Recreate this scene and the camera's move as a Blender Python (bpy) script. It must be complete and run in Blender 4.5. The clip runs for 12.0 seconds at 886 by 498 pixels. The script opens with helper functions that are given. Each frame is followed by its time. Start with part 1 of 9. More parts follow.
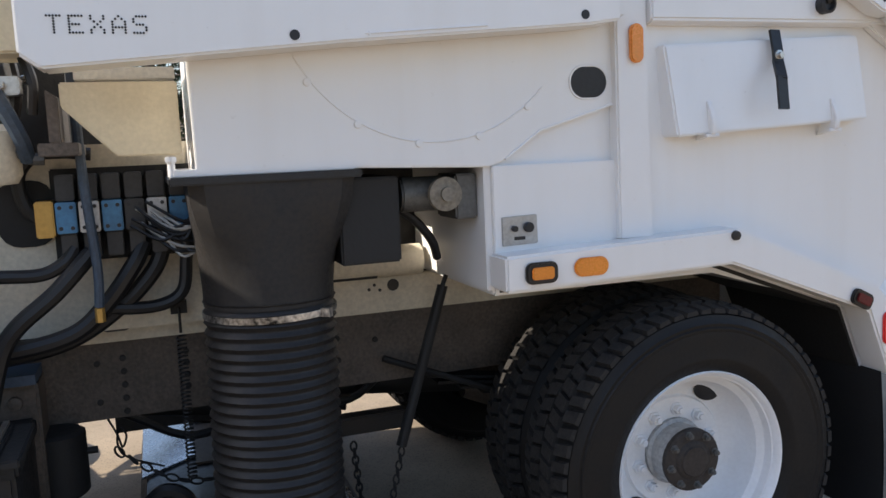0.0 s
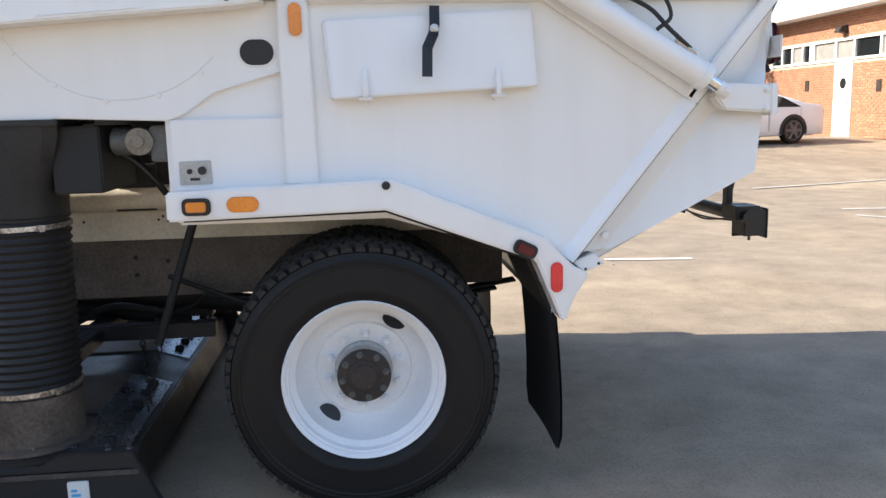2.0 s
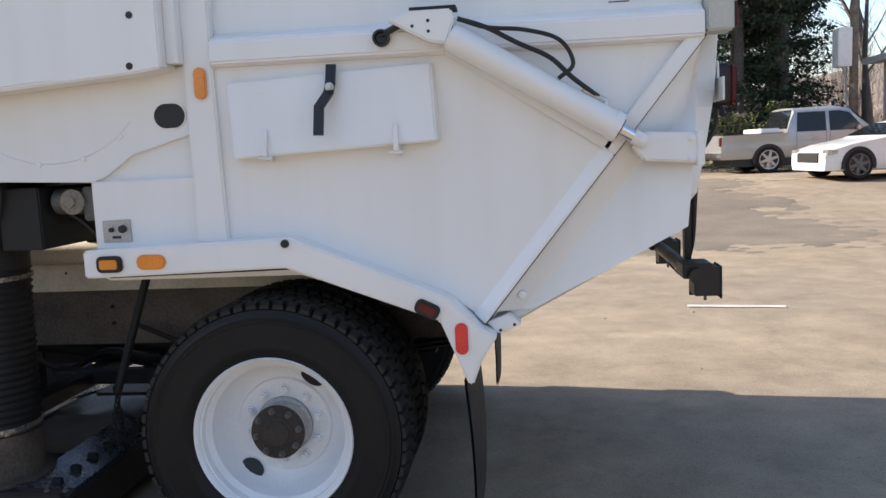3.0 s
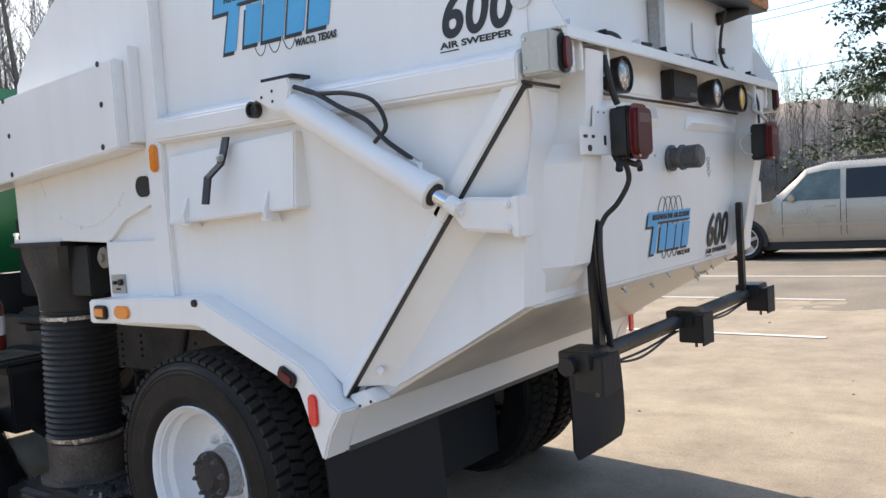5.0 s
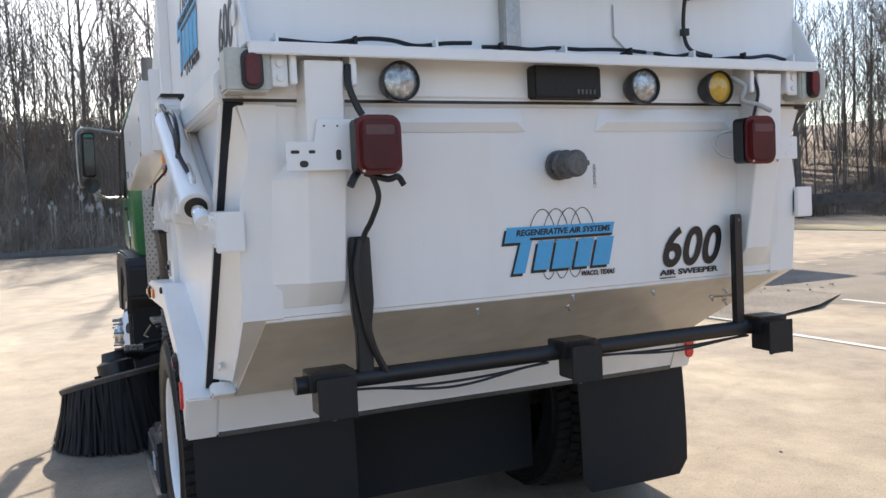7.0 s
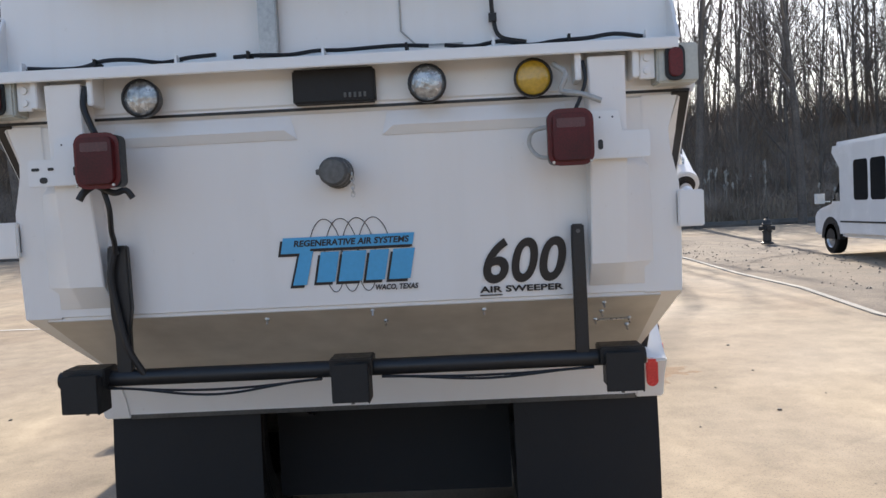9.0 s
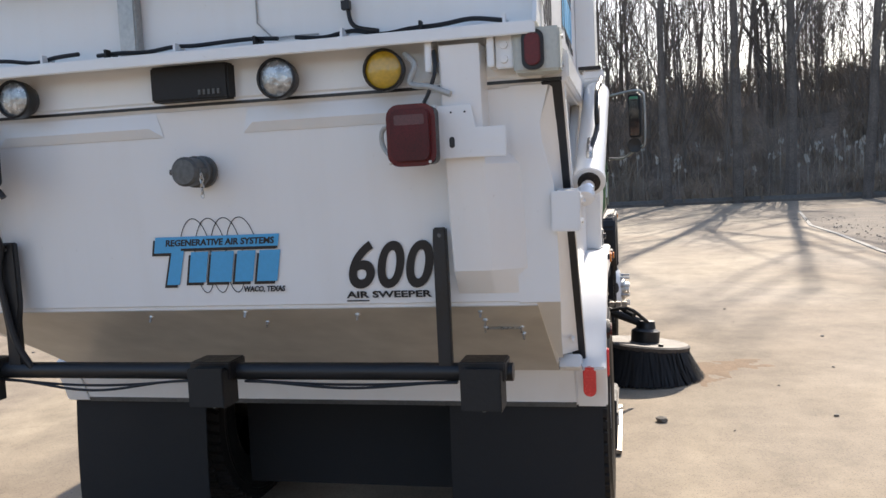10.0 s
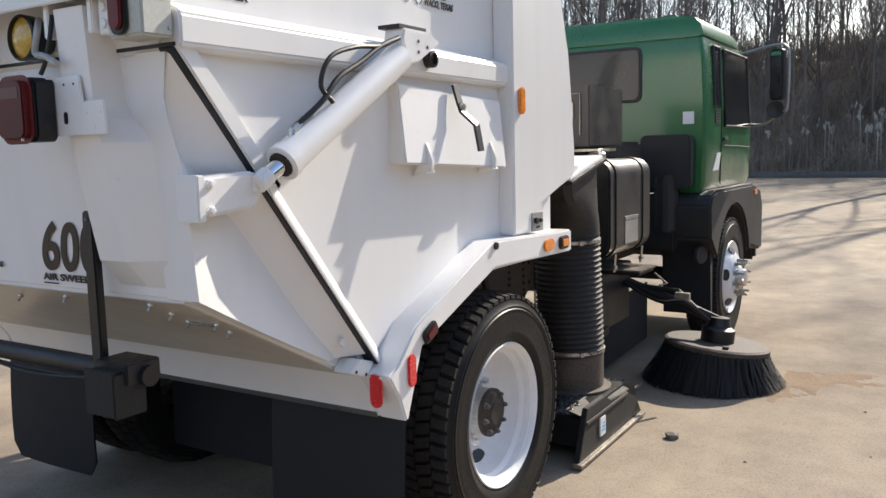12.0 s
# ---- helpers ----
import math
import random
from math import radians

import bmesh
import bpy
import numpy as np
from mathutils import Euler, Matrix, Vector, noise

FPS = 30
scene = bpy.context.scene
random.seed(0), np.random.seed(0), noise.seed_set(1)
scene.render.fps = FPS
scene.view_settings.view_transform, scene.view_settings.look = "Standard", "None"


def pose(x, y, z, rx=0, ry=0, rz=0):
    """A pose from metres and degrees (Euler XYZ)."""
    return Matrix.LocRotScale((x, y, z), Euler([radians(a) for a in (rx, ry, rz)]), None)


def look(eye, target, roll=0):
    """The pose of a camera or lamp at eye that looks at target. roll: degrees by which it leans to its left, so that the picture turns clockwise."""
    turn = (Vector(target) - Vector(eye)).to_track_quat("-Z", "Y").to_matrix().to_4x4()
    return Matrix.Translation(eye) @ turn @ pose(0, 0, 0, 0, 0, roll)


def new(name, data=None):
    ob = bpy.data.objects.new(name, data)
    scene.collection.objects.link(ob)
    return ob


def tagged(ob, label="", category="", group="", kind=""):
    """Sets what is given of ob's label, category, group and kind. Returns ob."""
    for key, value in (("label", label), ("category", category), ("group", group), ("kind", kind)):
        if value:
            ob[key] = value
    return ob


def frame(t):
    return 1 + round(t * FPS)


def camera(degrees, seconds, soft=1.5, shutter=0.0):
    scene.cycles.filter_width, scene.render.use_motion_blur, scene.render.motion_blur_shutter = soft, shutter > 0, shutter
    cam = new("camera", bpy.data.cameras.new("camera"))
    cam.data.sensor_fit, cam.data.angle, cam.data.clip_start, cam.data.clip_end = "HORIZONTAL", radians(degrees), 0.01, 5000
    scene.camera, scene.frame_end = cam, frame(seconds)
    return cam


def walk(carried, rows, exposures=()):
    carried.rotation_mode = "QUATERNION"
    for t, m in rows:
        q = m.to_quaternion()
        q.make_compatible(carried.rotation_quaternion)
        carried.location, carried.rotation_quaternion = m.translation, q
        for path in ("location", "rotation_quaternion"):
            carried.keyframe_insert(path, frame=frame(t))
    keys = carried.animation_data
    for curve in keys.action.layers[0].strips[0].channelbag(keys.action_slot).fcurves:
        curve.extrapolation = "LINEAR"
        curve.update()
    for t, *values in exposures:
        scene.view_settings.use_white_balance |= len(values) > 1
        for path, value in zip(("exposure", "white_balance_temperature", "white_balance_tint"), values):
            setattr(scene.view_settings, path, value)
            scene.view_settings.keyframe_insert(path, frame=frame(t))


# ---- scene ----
cam = camera(56.6, 12.0)
PATH = [
    (0, (-1.592, -3.308, 1.542), (-0.932, -1.435, 1.299), -2.5),
    (0.5, (-1.295, -3.628, 1.527), (-0.668, -1.762, 1.173), -1.7),
    (1, (-0.924, -3.828, 1.496), (-0.392, -1.948, 1.068), -1.8),
    (1.5, (-0.465, -4.039, 1.478), (-0.063, -2.124, 1.066), -1.2),
    (2, (0.016, -4.191, 1.493), (0.208, -2.228, 1.164), -1.3),
    (2.5, (0.5, -4.144, 1.519), (0.498, -2.162, 1.255), -2.3),
    (3, (1.004, -4.099, 1.54), (0.781, -2.125, 1.305), -2.6),
    (3.2, (1.188, -4.063, 1.544), (0.88, -2.1, 1.319), -2.3),
    (4.8, (2.671, -3.301, 1.55), (1.565, -1.639, 1.419), -3.5),
    (5, (2.83, -3.19, 1.565), (1.625, -1.598, 1.453), -3.7),
    (5.5, (3.243, -2.873, 1.581), (1.828, -1.462, 1.502), -3.9),
    (6, (3.51, -2.471, 1.558), (1.934, -1.243, 1.463), -3.4),
    (6.5, (3.779, -2.037, 1.549), (2.065, -1.01, 1.45), -2.8),
    (6.6, (3.856, -1.939, 1.554), (2.118, -0.955, 1.454), -2.7),
    (6.7, (3.912, -1.836, 1.561), (2.148, -0.898, 1.46), -2.7),
    (8.3, (4.363, -0.336, 1.547), (2.383, -0.079, 1.429), -2.7),
    (8.5, (4.343, -0.112, 1.553), (2.353, 0.052, 1.437), -3.1),
    (9, (4.309, 0.391, 1.538), (2.311, 0.34, 1.448), -2.8),
    (9.1, (4.287, 0.49, 1.548), (2.291, 0.398, 1.46), -2.7),
    (9.5, (4.196, 0.891, 1.575), (2.219, 0.611, 1.451), -2.6),
    (10, (4.024, 1.316, 1.605), (2.078, 0.878, 1.45), -2.7),
    (10.2, (3.984, 1.507, 1.597), (2.063, 0.973, 1.442), -3.0),
    (10.5, (3.841, 1.8, 1.614), (1.962, 1.135, 1.442), -2.3),
    (11, (3.561, 2.178, 1.589), (1.729, 1.402, 1.383), -1.8),
    (11.5, (3.3, 2.518, 1.591), (1.533, 1.609, 1.366), -1.7),
    (12, (3.015, 2.788, 1.613), (1.33, 1.737, 1.381), -1.4),
]
EXPOSURES = [(0.0, 1.02, 6600, 12), (0.7, 1.40, 6590, 11), (1.5, 1.40, 6590, 11), (2.0, 1.34, 6600, 11), (2.5, 1.10, 6640, 12), (3.0, 0.98, 6650, 12), (5.0, 1.24, 6550, 10), (5.5, 1.23, 6550, 10), (6.5, 1.26, 6540, 10), (8.5, 0.84, 6560, 12), (9.0, 0.93, 6560, 12), (10.5, 0.95, 6580, 12), (12.0, 0.78, 6540, 11)]
walk(cam, [(t, look(eye, target, roll)) for t, eye, target, roll in PATH], EXPOSURES)

# ---- world, sun, exposure ----
SUN_EL, SUN_AZ = radians(34.0), math.atan2(-0.983, 0.183)
world = bpy.data.worlds.new("sky")
scene.world = world
world.use_nodes = True
wn = world.node_tree.nodes
sky = wn.new("ShaderNodeTexSky")
sky.sky_type, sky.sun_disc = "NISHITA", False
sky.sun_elevation, sky.sun_rotation = SUN_EL, SUN_AZ % (2 * math.pi)
sky.air_density, sky.dust_density, sky.ozone_density = 1.0, 1.1, 1.0
wn["Background"].inputs["Strength"].default_value = 0.15
world.node_tree.links.new(sky.outputs[0], wn["Background"].inputs["Color"])
sun = new("sun", bpy.data.lights.new("sun", "SUN"))
sun.data.energy, sun.data.angle, sun.data.color = 4.6, radians(0.5), (1.0, 0.91, 0.78)
sun_dir = Vector((math.cos(SUN_EL) * -0.983, math.cos(SUN_EL) * 0.183, math.sin(SUN_EL)))
sun.matrix_world = look(sun_dir * 60, (0, 0, 0))


# ---- materials ----
def material(name, color, rough=0.5, metal=0.0, var=0.1, scale=6.0, fine=80.0, bump=0.0, bump_scale=60.0, coat=0.0, spec=0.5, rough_var=0.08, tint=None, stain=0.0, jitter=0.0, trans=0.0, bump_detail=6.0, detail=5.0):
    """A surface with broad and fine variation of colour and gloss, and fine relief."""
    m = bpy.data.materials.new(name)
    m.use_nodes = True
    nt = m.node_tree
    n, link = nt.nodes, nt.links.new
    b = n["Principled BSDF"]
    b.inputs["Metallic"].default_value = metal
    b.inputs["Coat Weight"].default_value = coat
    b.inputs["Coat Roughness"].default_value = 0.12
    b.inputs["Specular IOR Level"].default_value = spec
    b.inputs["Transmission Weight"].default_value = trans
    geo = n.new("ShaderNodeTexCoord")
    big, small = n.new("ShaderNodeTexNoise"), n.new("ShaderNodeTexNoise")
    for t, s in ((big, scale), (small, fine)):
        t.inputs["Scale"].default_value = s
        t.inputs["Detail"].default_value = detail
        link(geo.outputs["Object"], t.inputs["Vector"])
    add = n.new("ShaderNodeMath")
    add.operation = "ADD"
    link(big.outputs["Fac"], add.inputs[0])
    link(small.outputs["Fac"], add.inputs[1])
    rng = n.new("ShaderNodeMapRange")
    rng.inputs["From Min"].default_value, rng.inputs["From Max"].default_value = 0.7, 1.3
    rng.inputs["To Min"].default_value, rng.inputs["To Max"].default_value = 0.0, 1.0
    link(add.outputs[0], rng.inputs["Value"])
    mix = n.new("ShaderNodeMix")
    mix.data_type = "RGBA"
    lo = tint if tint else tuple(c * (1 - 2 * var) for c in color)
    mix.inputs["A"].default_value = (*lo, 1)
    mix.inputs["B"].default_value = (*[min(1.0, c * (1 + var)) for c in color], 1)
    link(rng.outputs[0], mix.inputs["Factor"])
    out = mix.outputs["Result"]
    if stain:
        st = n.new("ShaderNodeTexNoise")
        st.inputs["Scale"].default_value, st.inputs["Detail"].default_value, st.inputs["Distortion"].default_value = scale * 0.45, 8.0, 0.8
        link(geo.outputs["Object"], st.inputs["Vector"])
        sr = n.new("ShaderNodeMapRange")
        sr.inputs["From Min"].default_value, sr.inputs["From Max"].default_value = 0.55, 0.72
        sr.inputs["To Max"].default_value = stain
        link(st.outputs["Fac"], sr.inputs["Value"])
        mx = n.new("ShaderNodeMix")
        mx.data_type = "RGBA"
        link(sr.outputs[0], mx.inputs["Factor"])
        link(out, mx.inputs["A"])
        mx.inputs["B"].default_value = (*[c * 0.55 for c in color], 1)
        out = mx.outputs["Result"]
    if jitter:
        oi = n.new("ShaderNodeObjectInfo")
        hv = n.new("ShaderNodeHueSaturation")
        jr = n.new("ShaderNodeMapRange")
        jr.inputs["To Min"].default_value, jr.inputs["To Max"].default_value = 1 - jitter, 1 + jitter
        link(oi.outputs["Random"], jr.inputs["Value"])
        link(jr.outputs[0], hv.inputs["Value"])
        link(out, hv.inputs["Color"])
        out = hv.outputs["Color"]
    link(out, b.inputs["Base Color"])
    rr = n.new("ShaderNodeMapRange")
    rr.inputs["To Min"].default_value, rr.inputs["To Max"].default_value = max(0.02, rough - rough_var), min(1, rough + rough_var)
    link(rng.outputs[0], rr.inputs["Value"])
    link(rr.outputs[0], b.inputs["Roughness"])
    if bump:
        bn, bt = n.new("ShaderNodeBump"), n.new("ShaderNodeTexNoise")
        bt.inputs["Scale"].default_value, bt.inputs["Detail"].default_value = bump_scale, bump_detail
        link(geo.outputs["Object"], bt.inputs["Vector"])
        link(bt.outputs["Fac"], bn.inputs["Height"])
        bn.inputs["Strength"].default_value, bn.inputs["Distance"].default_value = bump, 0.01
        link(bn.outputs[0], b.inputs["Normal"])
    return m


def body_paint():
    """Brushed-on white enamel: soft broad waves in the sheet, faint vertical grime streaks and fine orange peel."""
    m = material("white_paint", (0.80, 0.797, 0.785), 0.34, var=0.008, scale=0.8, fine=2.6, coat=0.3, tint=(0.785, 0.78, 0.765), rough_var=0.05, detail=1.5)
    n, link = m.node_tree.nodes, m.node_tree.links.new
    b = n["Principled BSDF"]
    src = b.inputs["Base Color"].links[0].from_socket
    tc = n["Texture Coordinate"]
    mp = n.new("ShaderNodeMapping")
    mp.inputs["Scale"].default_value = (9.0, 9.0, 0.7)
    link(tc.outputs["Object"], mp.inputs["Vector"])
    streak = n.new("ShaderNodeTexNoise")
    streak.inputs["Scale"].default_value, streak.inputs["Detail"].default_value = 1.0, 6.0
    link(mp.outputs[0], streak.inputs["Vector"])
    sr = n.new("ShaderNodeMapRange")
    sr.inputs["From Min"].default_value, sr.inputs["From Max"].default_value, sr.inputs["To Max"].default_value = 0.48, 0.80, 0.22
    link(streak.outputs["Fac"], sr.inputs["Value"])
    mx = n.new("ShaderNodeMix")
    mx.data_type = "RGBA"
    link(sr.outputs[0], mx.inputs["Factor"])
    link(src, mx.inputs["A"])
    mx.inputs["B"].default_value = (0.66, 0.63, 0.575, 1)
    spot = n.new("ShaderNodeTexNoise")
    spot.inputs["Scale"].default_value, spot.inputs["Detail"].default_value, spot.inputs["Roughness"].default_value = 38.0, 3.0, 0.7
    link(tc.outputs["Object"], spot.inputs["Vector"])
    pr = n.new("ShaderNodeMapRange")
    pr.inputs["From Min"].default_value, pr.inputs["From Max"].default_value, pr.inputs["To Max"].default_value = 0.69, 0.78, 0.30
    link(spot.outputs["Fac"], pr.inputs["Value"])
    m2 = n.new("ShaderNodeMix")
    m2.data_type = "RGBA"
    link(pr.outputs[0], m2.inputs["Factor"])
    link(mx.outputs["Result"], m2.inputs["A"])
    m2.inputs["B"].default_value = (0.50, 0.46, 0.40, 1)
    link(m2.outputs["Result"], b.inputs["Base Color"])
    wave, peel = n.new("ShaderNodeTexNoise"), n.new("ShaderNodeTexNoise")
    wave.inputs["Scale"].default_value, wave.inputs["Detail"].default_value = 2.6, 0.0
    peel.inputs["Scale"].default_value, peel.inputs["Detail"].default_value = 220.0, 1.0
    b1, b2 = n.new("ShaderNodeBump"), n.new("ShaderNodeBump")
    for bn, tx, st, ds in ((b1, wave, 0.35, 0.010), (b2, peel, 0.05, 0.002)):
        link(tc.outputs["Object"], tx.inputs["Vector"])
        link(tx.outputs["Fac"], bn.inputs["Height"])
        bn.inputs["Strength"].default_value, bn.inputs["Distance"].default_value = st, ds
    link(b1.outputs[0], b2.inputs["Normal"])
    link(b2.outputs[0], b.inputs["Normal"])
    return m


WHITE = body_paint()
# white for the door's lower slope, darkened to carry its shade
SHADED_WHITE = material("shaded_white_paint", (0.60, 0.565, 0.50), 0.42, var=0.08, scale=1.6, fine=9, coat=0.2, tint=(0.47, 0.435, 0.375), stain=0.25, bump=0.05)
DUST = material("dusty_plate_steel", (0.085, 0.072, 0.062), 0.7, metal=0.2, var=0.3, stain=0.5, bump=0.2)
MIRROR = material("mirror_silvering", (0.80, 0.80, 0.80), 0.03, metal=1.0, var=0.01, rough_var=0.01)
SLICK = material("wet_steel_sheet", (0.30, 0.32, 0.36), 0.26, metal=0.9, var=0.3, stain=0.4, bump=0.15)
HUBGREY = material("scuffed_hub_paint", (0.42, 0.42, 0.41), 0.5, metal=0.2, var=0.2, stain=0.4, bump=0.1)
WHITE_RIM = material("white_rim_paint", (0.78, 0.79, 0.80), 0.4, var=0.03, scale=8, bump=0.05)
CREAM = material("cream_paint", (0.62, 0.53, 0.36), 0.5, var=0.06, stain=0.35, bump=0.08)
CREAM_DIRTY = material("cream_dirty_paint", (0.68, 0.61, 0.48), 0.6, var=0.10, stain=0.4, bump=0.1)
BLACK = material("black_paint", (0.012, 0.012, 0.013), 0.42, var=0.25, bump=0.1, rough_var=0.12)
BLACK_DULL = material("black_dull_metal", (0.014, 0.0135, 0.013), 0.7, var=0.25, stain=0.3, bump=0.2)
RAIL = material("grimy_rail", (0.105, 0.082, 0.064), 0.62, var=0.3, stain=0.4, bump=0.3)
GRIME = material("oily_grime", (0.11, 0.086, 0.067), 0.62, var=0.3, stain=0.4, bump=0.3)
RUBBER = material("tyre_rubber", (0.010, 0.010, 0.0105), 0.48, var=0.2, bump=0.1, bump_scale=60, tint=(0.014, 0.0137, 0.0133), rough_var=0.12, spec=0.18)
TREAD = material("dusty_tread_rubber", (0.017, 0.0165, 0.016), 0.85, var=0.25, bump=0.4, bump_scale=90, tint=(0.034, 0.031, 0.028), spec=0.25)
HOSE = material("ribbed_hose_rubber", (0.014, 0.0138, 0.014), 0.50, var=0.3, scale=3, bump=0.15, bump_scale=25, tint=(0.026, 0.0225, 0.020), stain=0.4, spec=0.35, rough_var=0.15)
FLAP = material("flap_rubber", (0.012, 0.0125, 0.014), 0.8, var=0.2, bump=0.1)
GREEN = material("green_paint", (0.014, 0.125, 0.036), 0.32, var=0.05, scale=2, coat=0.4, bump=0.04, bump_scale=8)
STEEL = material("bare_steel", (0.55, 0.54, 0.52), 0.32, metal=1.0, var=0.15, bump=0.1)
CHROME = material("chromed_rod", (0.75, 0.75, 0.76), 0.12, metal=1.0, var=0.03, rough_var=0.03)
CLAMP = material("stained_clamp_steel", (0.50, 0.47, 0.43), 0.38, metal=0.85, var=0.5, scale=12, stain=0.95, bump=0.2)
WORN = material("worn_steel_edge", (0.42, 0.38, 0.33), 0.45, metal=0.8, var=0.3, stain=0.5, bump=0.2)
RUSTY = material("rusty_cast_iron", (0.045, 0.036, 0.03), 0.7, metal=0.2, var=0.3, bump=0.3)
GREY_BOX = material("grey_white_box_paint", (0.50, 0.51, 0.46), 0.5, var=0.06)
PUMP_TAN = material("dusty_tan_casting", (0.23, 0.20, 0.155), 0.7, var=0.25, stain=0.4, bump=0.2)
GREY_CAST = material("grey_cast_alloy", (0.13, 0.13, 0.125), 0.55, metal=0.4, var=0.2, bump=0.2)
AMBER = material("amber_lens", (0.80, 0.25, 0.02), 0.25, var=0.08, fine=160, coat=0.5)
AMBER_DK = material("amber_bar_lens", (0.55, 0.20, 0.05), 0.3, var=0.1, fine=120, coat=0.4)
YELLOW_LENS = material("yellow_lens", (0.55, 0.33, 0.03), 0.2, var=0.15, fine=90, coat=0.6)
RED = material("red_lens", (0.125, 0.013, 0.014), 0.42, var=0.2, fine=150, coat=0.12, spec=0.3)
RED_DULL = material("dull_red_window", (0.11, 0.04, 0.04), 0.4, var=0.2, fine=200)
RED_DEEP = material("deep_red_lens", (0.085, 0.006, 0.009), 0.42, var=0.3, fine=220, coat=0.1, spec=0.3)
RED_REF = material("red_reflector", (0.72, 0.03, 0.03), 0.25, var=0.1, fine=160, coat=0.5)
CLEAR_LENS = material("clear_ribbed_lens", (0.46, 0.47, 0.46), 0.24, metal=0.55, var=0.35, scale=22, fine=60, coat=0.6, bump=0.3, bump_scale=70)
BLUE = material("decal_blue", (0.07, 0.38, 0.68), 0.4, var=0.04)
INK = material("decal_black", (0.012, 0.012, 0.014), 0.4, var=0.1)
VALVE_BLUE = material("valve_blue_paint", (0.06, 0.20, 0.36), 0.5, var=0.15, stain=0.3)
VALVE_GOLD = material("valve_gold_plate", (0.50, 0.30, 0.08), 0.42, metal=0.5, var=0.1)
VALVE_SILVER = material("valve_alloy", (0.45, 0.45, 0.45), 0.4, metal=0.7, var=0.15)
SOLENOID = material("solenoid_plastic", (0.035, 0.034, 0.034), 0.55, var=0.2)
BLUE_HOSE = material("blue_grey_hose", (0.05, 0.075, 0.11), 0.55, var=0.2)
CABLE = material("black_cable", (0.012, 0.012, 0.013), 0.5, var=0.2)
GREY_CABLE = material("grey_cable", (0.42, 0.42, 0.40), 0.5, var=0.1)
GLASS_TINT = material("tinted_window_glass", (0.10, 0.135, 0.125), 0.07, var=0.3, scale=3, coat=0.3, rough_var=0.02)
GLASS_DARK = material("dark_glass", (0.012, 0.014, 0.016), 0.06, var=0.1, coat=0.15, spec=0.35, rough_var=0.02)
RED_PAINT = material("extinguisher_red", (0.12, 0.014, 0.013), 0.35, var=0.1, coat=0.3)
LABEL = material("white_label", (0.70, 0.71, 0.70), 0.5, var=0.04)
ZINC = material("galvanised_sheet", (0.42, 0.42, 0.41), 0.42, metal=0.7, var=0.15)
PERF = material("perforated_grey_sheet", (0.32, 0.31, 0.29), 0.55, metal=0.3, var=0.12)
BRISTLE = material("steel_bristle", (0.007, 0.006, 0.0055), 0.75, var=0.3)
CARWHITE = material("pearl_car_paint", (0.78, 0.78, 0.78), 0.25, var=0.006, scale=1.5, coat=0.6)
CARTAN = material("tan_metallic_paint", (0.42, 0.38, 0.32), 0.3, metal=0.35, var=0.006, scale=1.5, coat=0.5)
CARSILVER = material("silver_metallic_paint", (0.40, 0.41, 0.42), 0.32, metal=0.5, var=0.006, scale=1.5, coat=0.4)
CARBLACK = material("black_car_paint", (0.012, 0.012, 0.014), 0.25, var=0.1, coat=0.6)
PLASTIC = material("black_trim_plastic", (0.02, 0.02, 0.021), 0.6, var=0.2)
ALLOY = material("alloy_wheel", (0.50, 0.50, 0.50), 0.35, metal=0.8, var=0.1)
ALLOY_DK = material("dark_alloy_wheel", (0.12, 0.12, 0.128), 0.38, metal=0.3, var=0.1)
BRICK = material("red_brick", (0.46, 0.215, 0.125), 0.85, var=0.16, scale=3, fine=40, bump=0.4, bump_scale=90, jitter=0.18)
MORTAR = material("mortar", (0.50, 0.41, 0.32), 0.9, var=0.12, bump=0.3)
TRIM_WHITE = material("white_trim_paint", (0.74, 0.73, 0.70), 0.55, var=0.05)
TAN_PANEL = material("tan_window_panel", (0.42, 0.34, 0.17), 0.6, var=0.08)
ROOFING = material("grey_roofing", (0.16, 0.155, 0.15), 0.85, var=0.2, bump=0.4)
WOOD_POLE = material("weathered_pole_wood", (0.20, 0.16, 0.12), 0.9, var=0.25, bump=0.5, fine=40)
BARK = material("grey_brown_bark", (0.135, 0.115, 0.10), 0.95, var=0.3, scale=1.5, fine=14, bump=0.5, bump_scale=25, tint=(0.07, 0.06, 0.052))
TWIG = material("bare_twig", (0.20, 0.17, 0.145), 0.9, var=0.25, scale=0.5)
NEEDLE = material("evergreen_foliage", (0.035, 0.055, 0.026), 0.8, var=0.35, scale=0.7, fine=6, tint=(0.016, 0.03, 0.015))
SHRUB = material("yellow_green_shrub_leaf", (0.16, 0.17, 0.05), 0.7, var=0.3, scale=0.8, fine=8, tint=(0.08, 0.095, 0.03))
BRUSH = material("dry_brush", (0.28, 0.225, 0.17), 0.95, var=0.3, scale=0.4, fine=4, tint=(0.18, 0.145, 0.115))
SEED = material("pale_seed_heads", (0.46, 0.43, 0.38), 0.9, var=0.15)
LITTER = material("leaf_litter", (0.23, 0.175, 0.13), 0.95, var=0.3, scale=0.35, fine=5, bump=0.6, bump_scale=8, tint=(0.15, 0.12, 0.095))
GRASS = material("dry_verge_grass", (0.20, 0.19, 0.075), 0.95, var=0.25, scale=0.8, fine=16, bump=0.5, bump_scale=40, tint=(0.16, 0.13, 0.07))
GRAVEL = material("dirt_and_gravel", (0.165, 0.135, 0.105), 0.95, var=0.3, scale=1.2, fine=22, bump=0.9, bump_scale=30, stain=0.5)
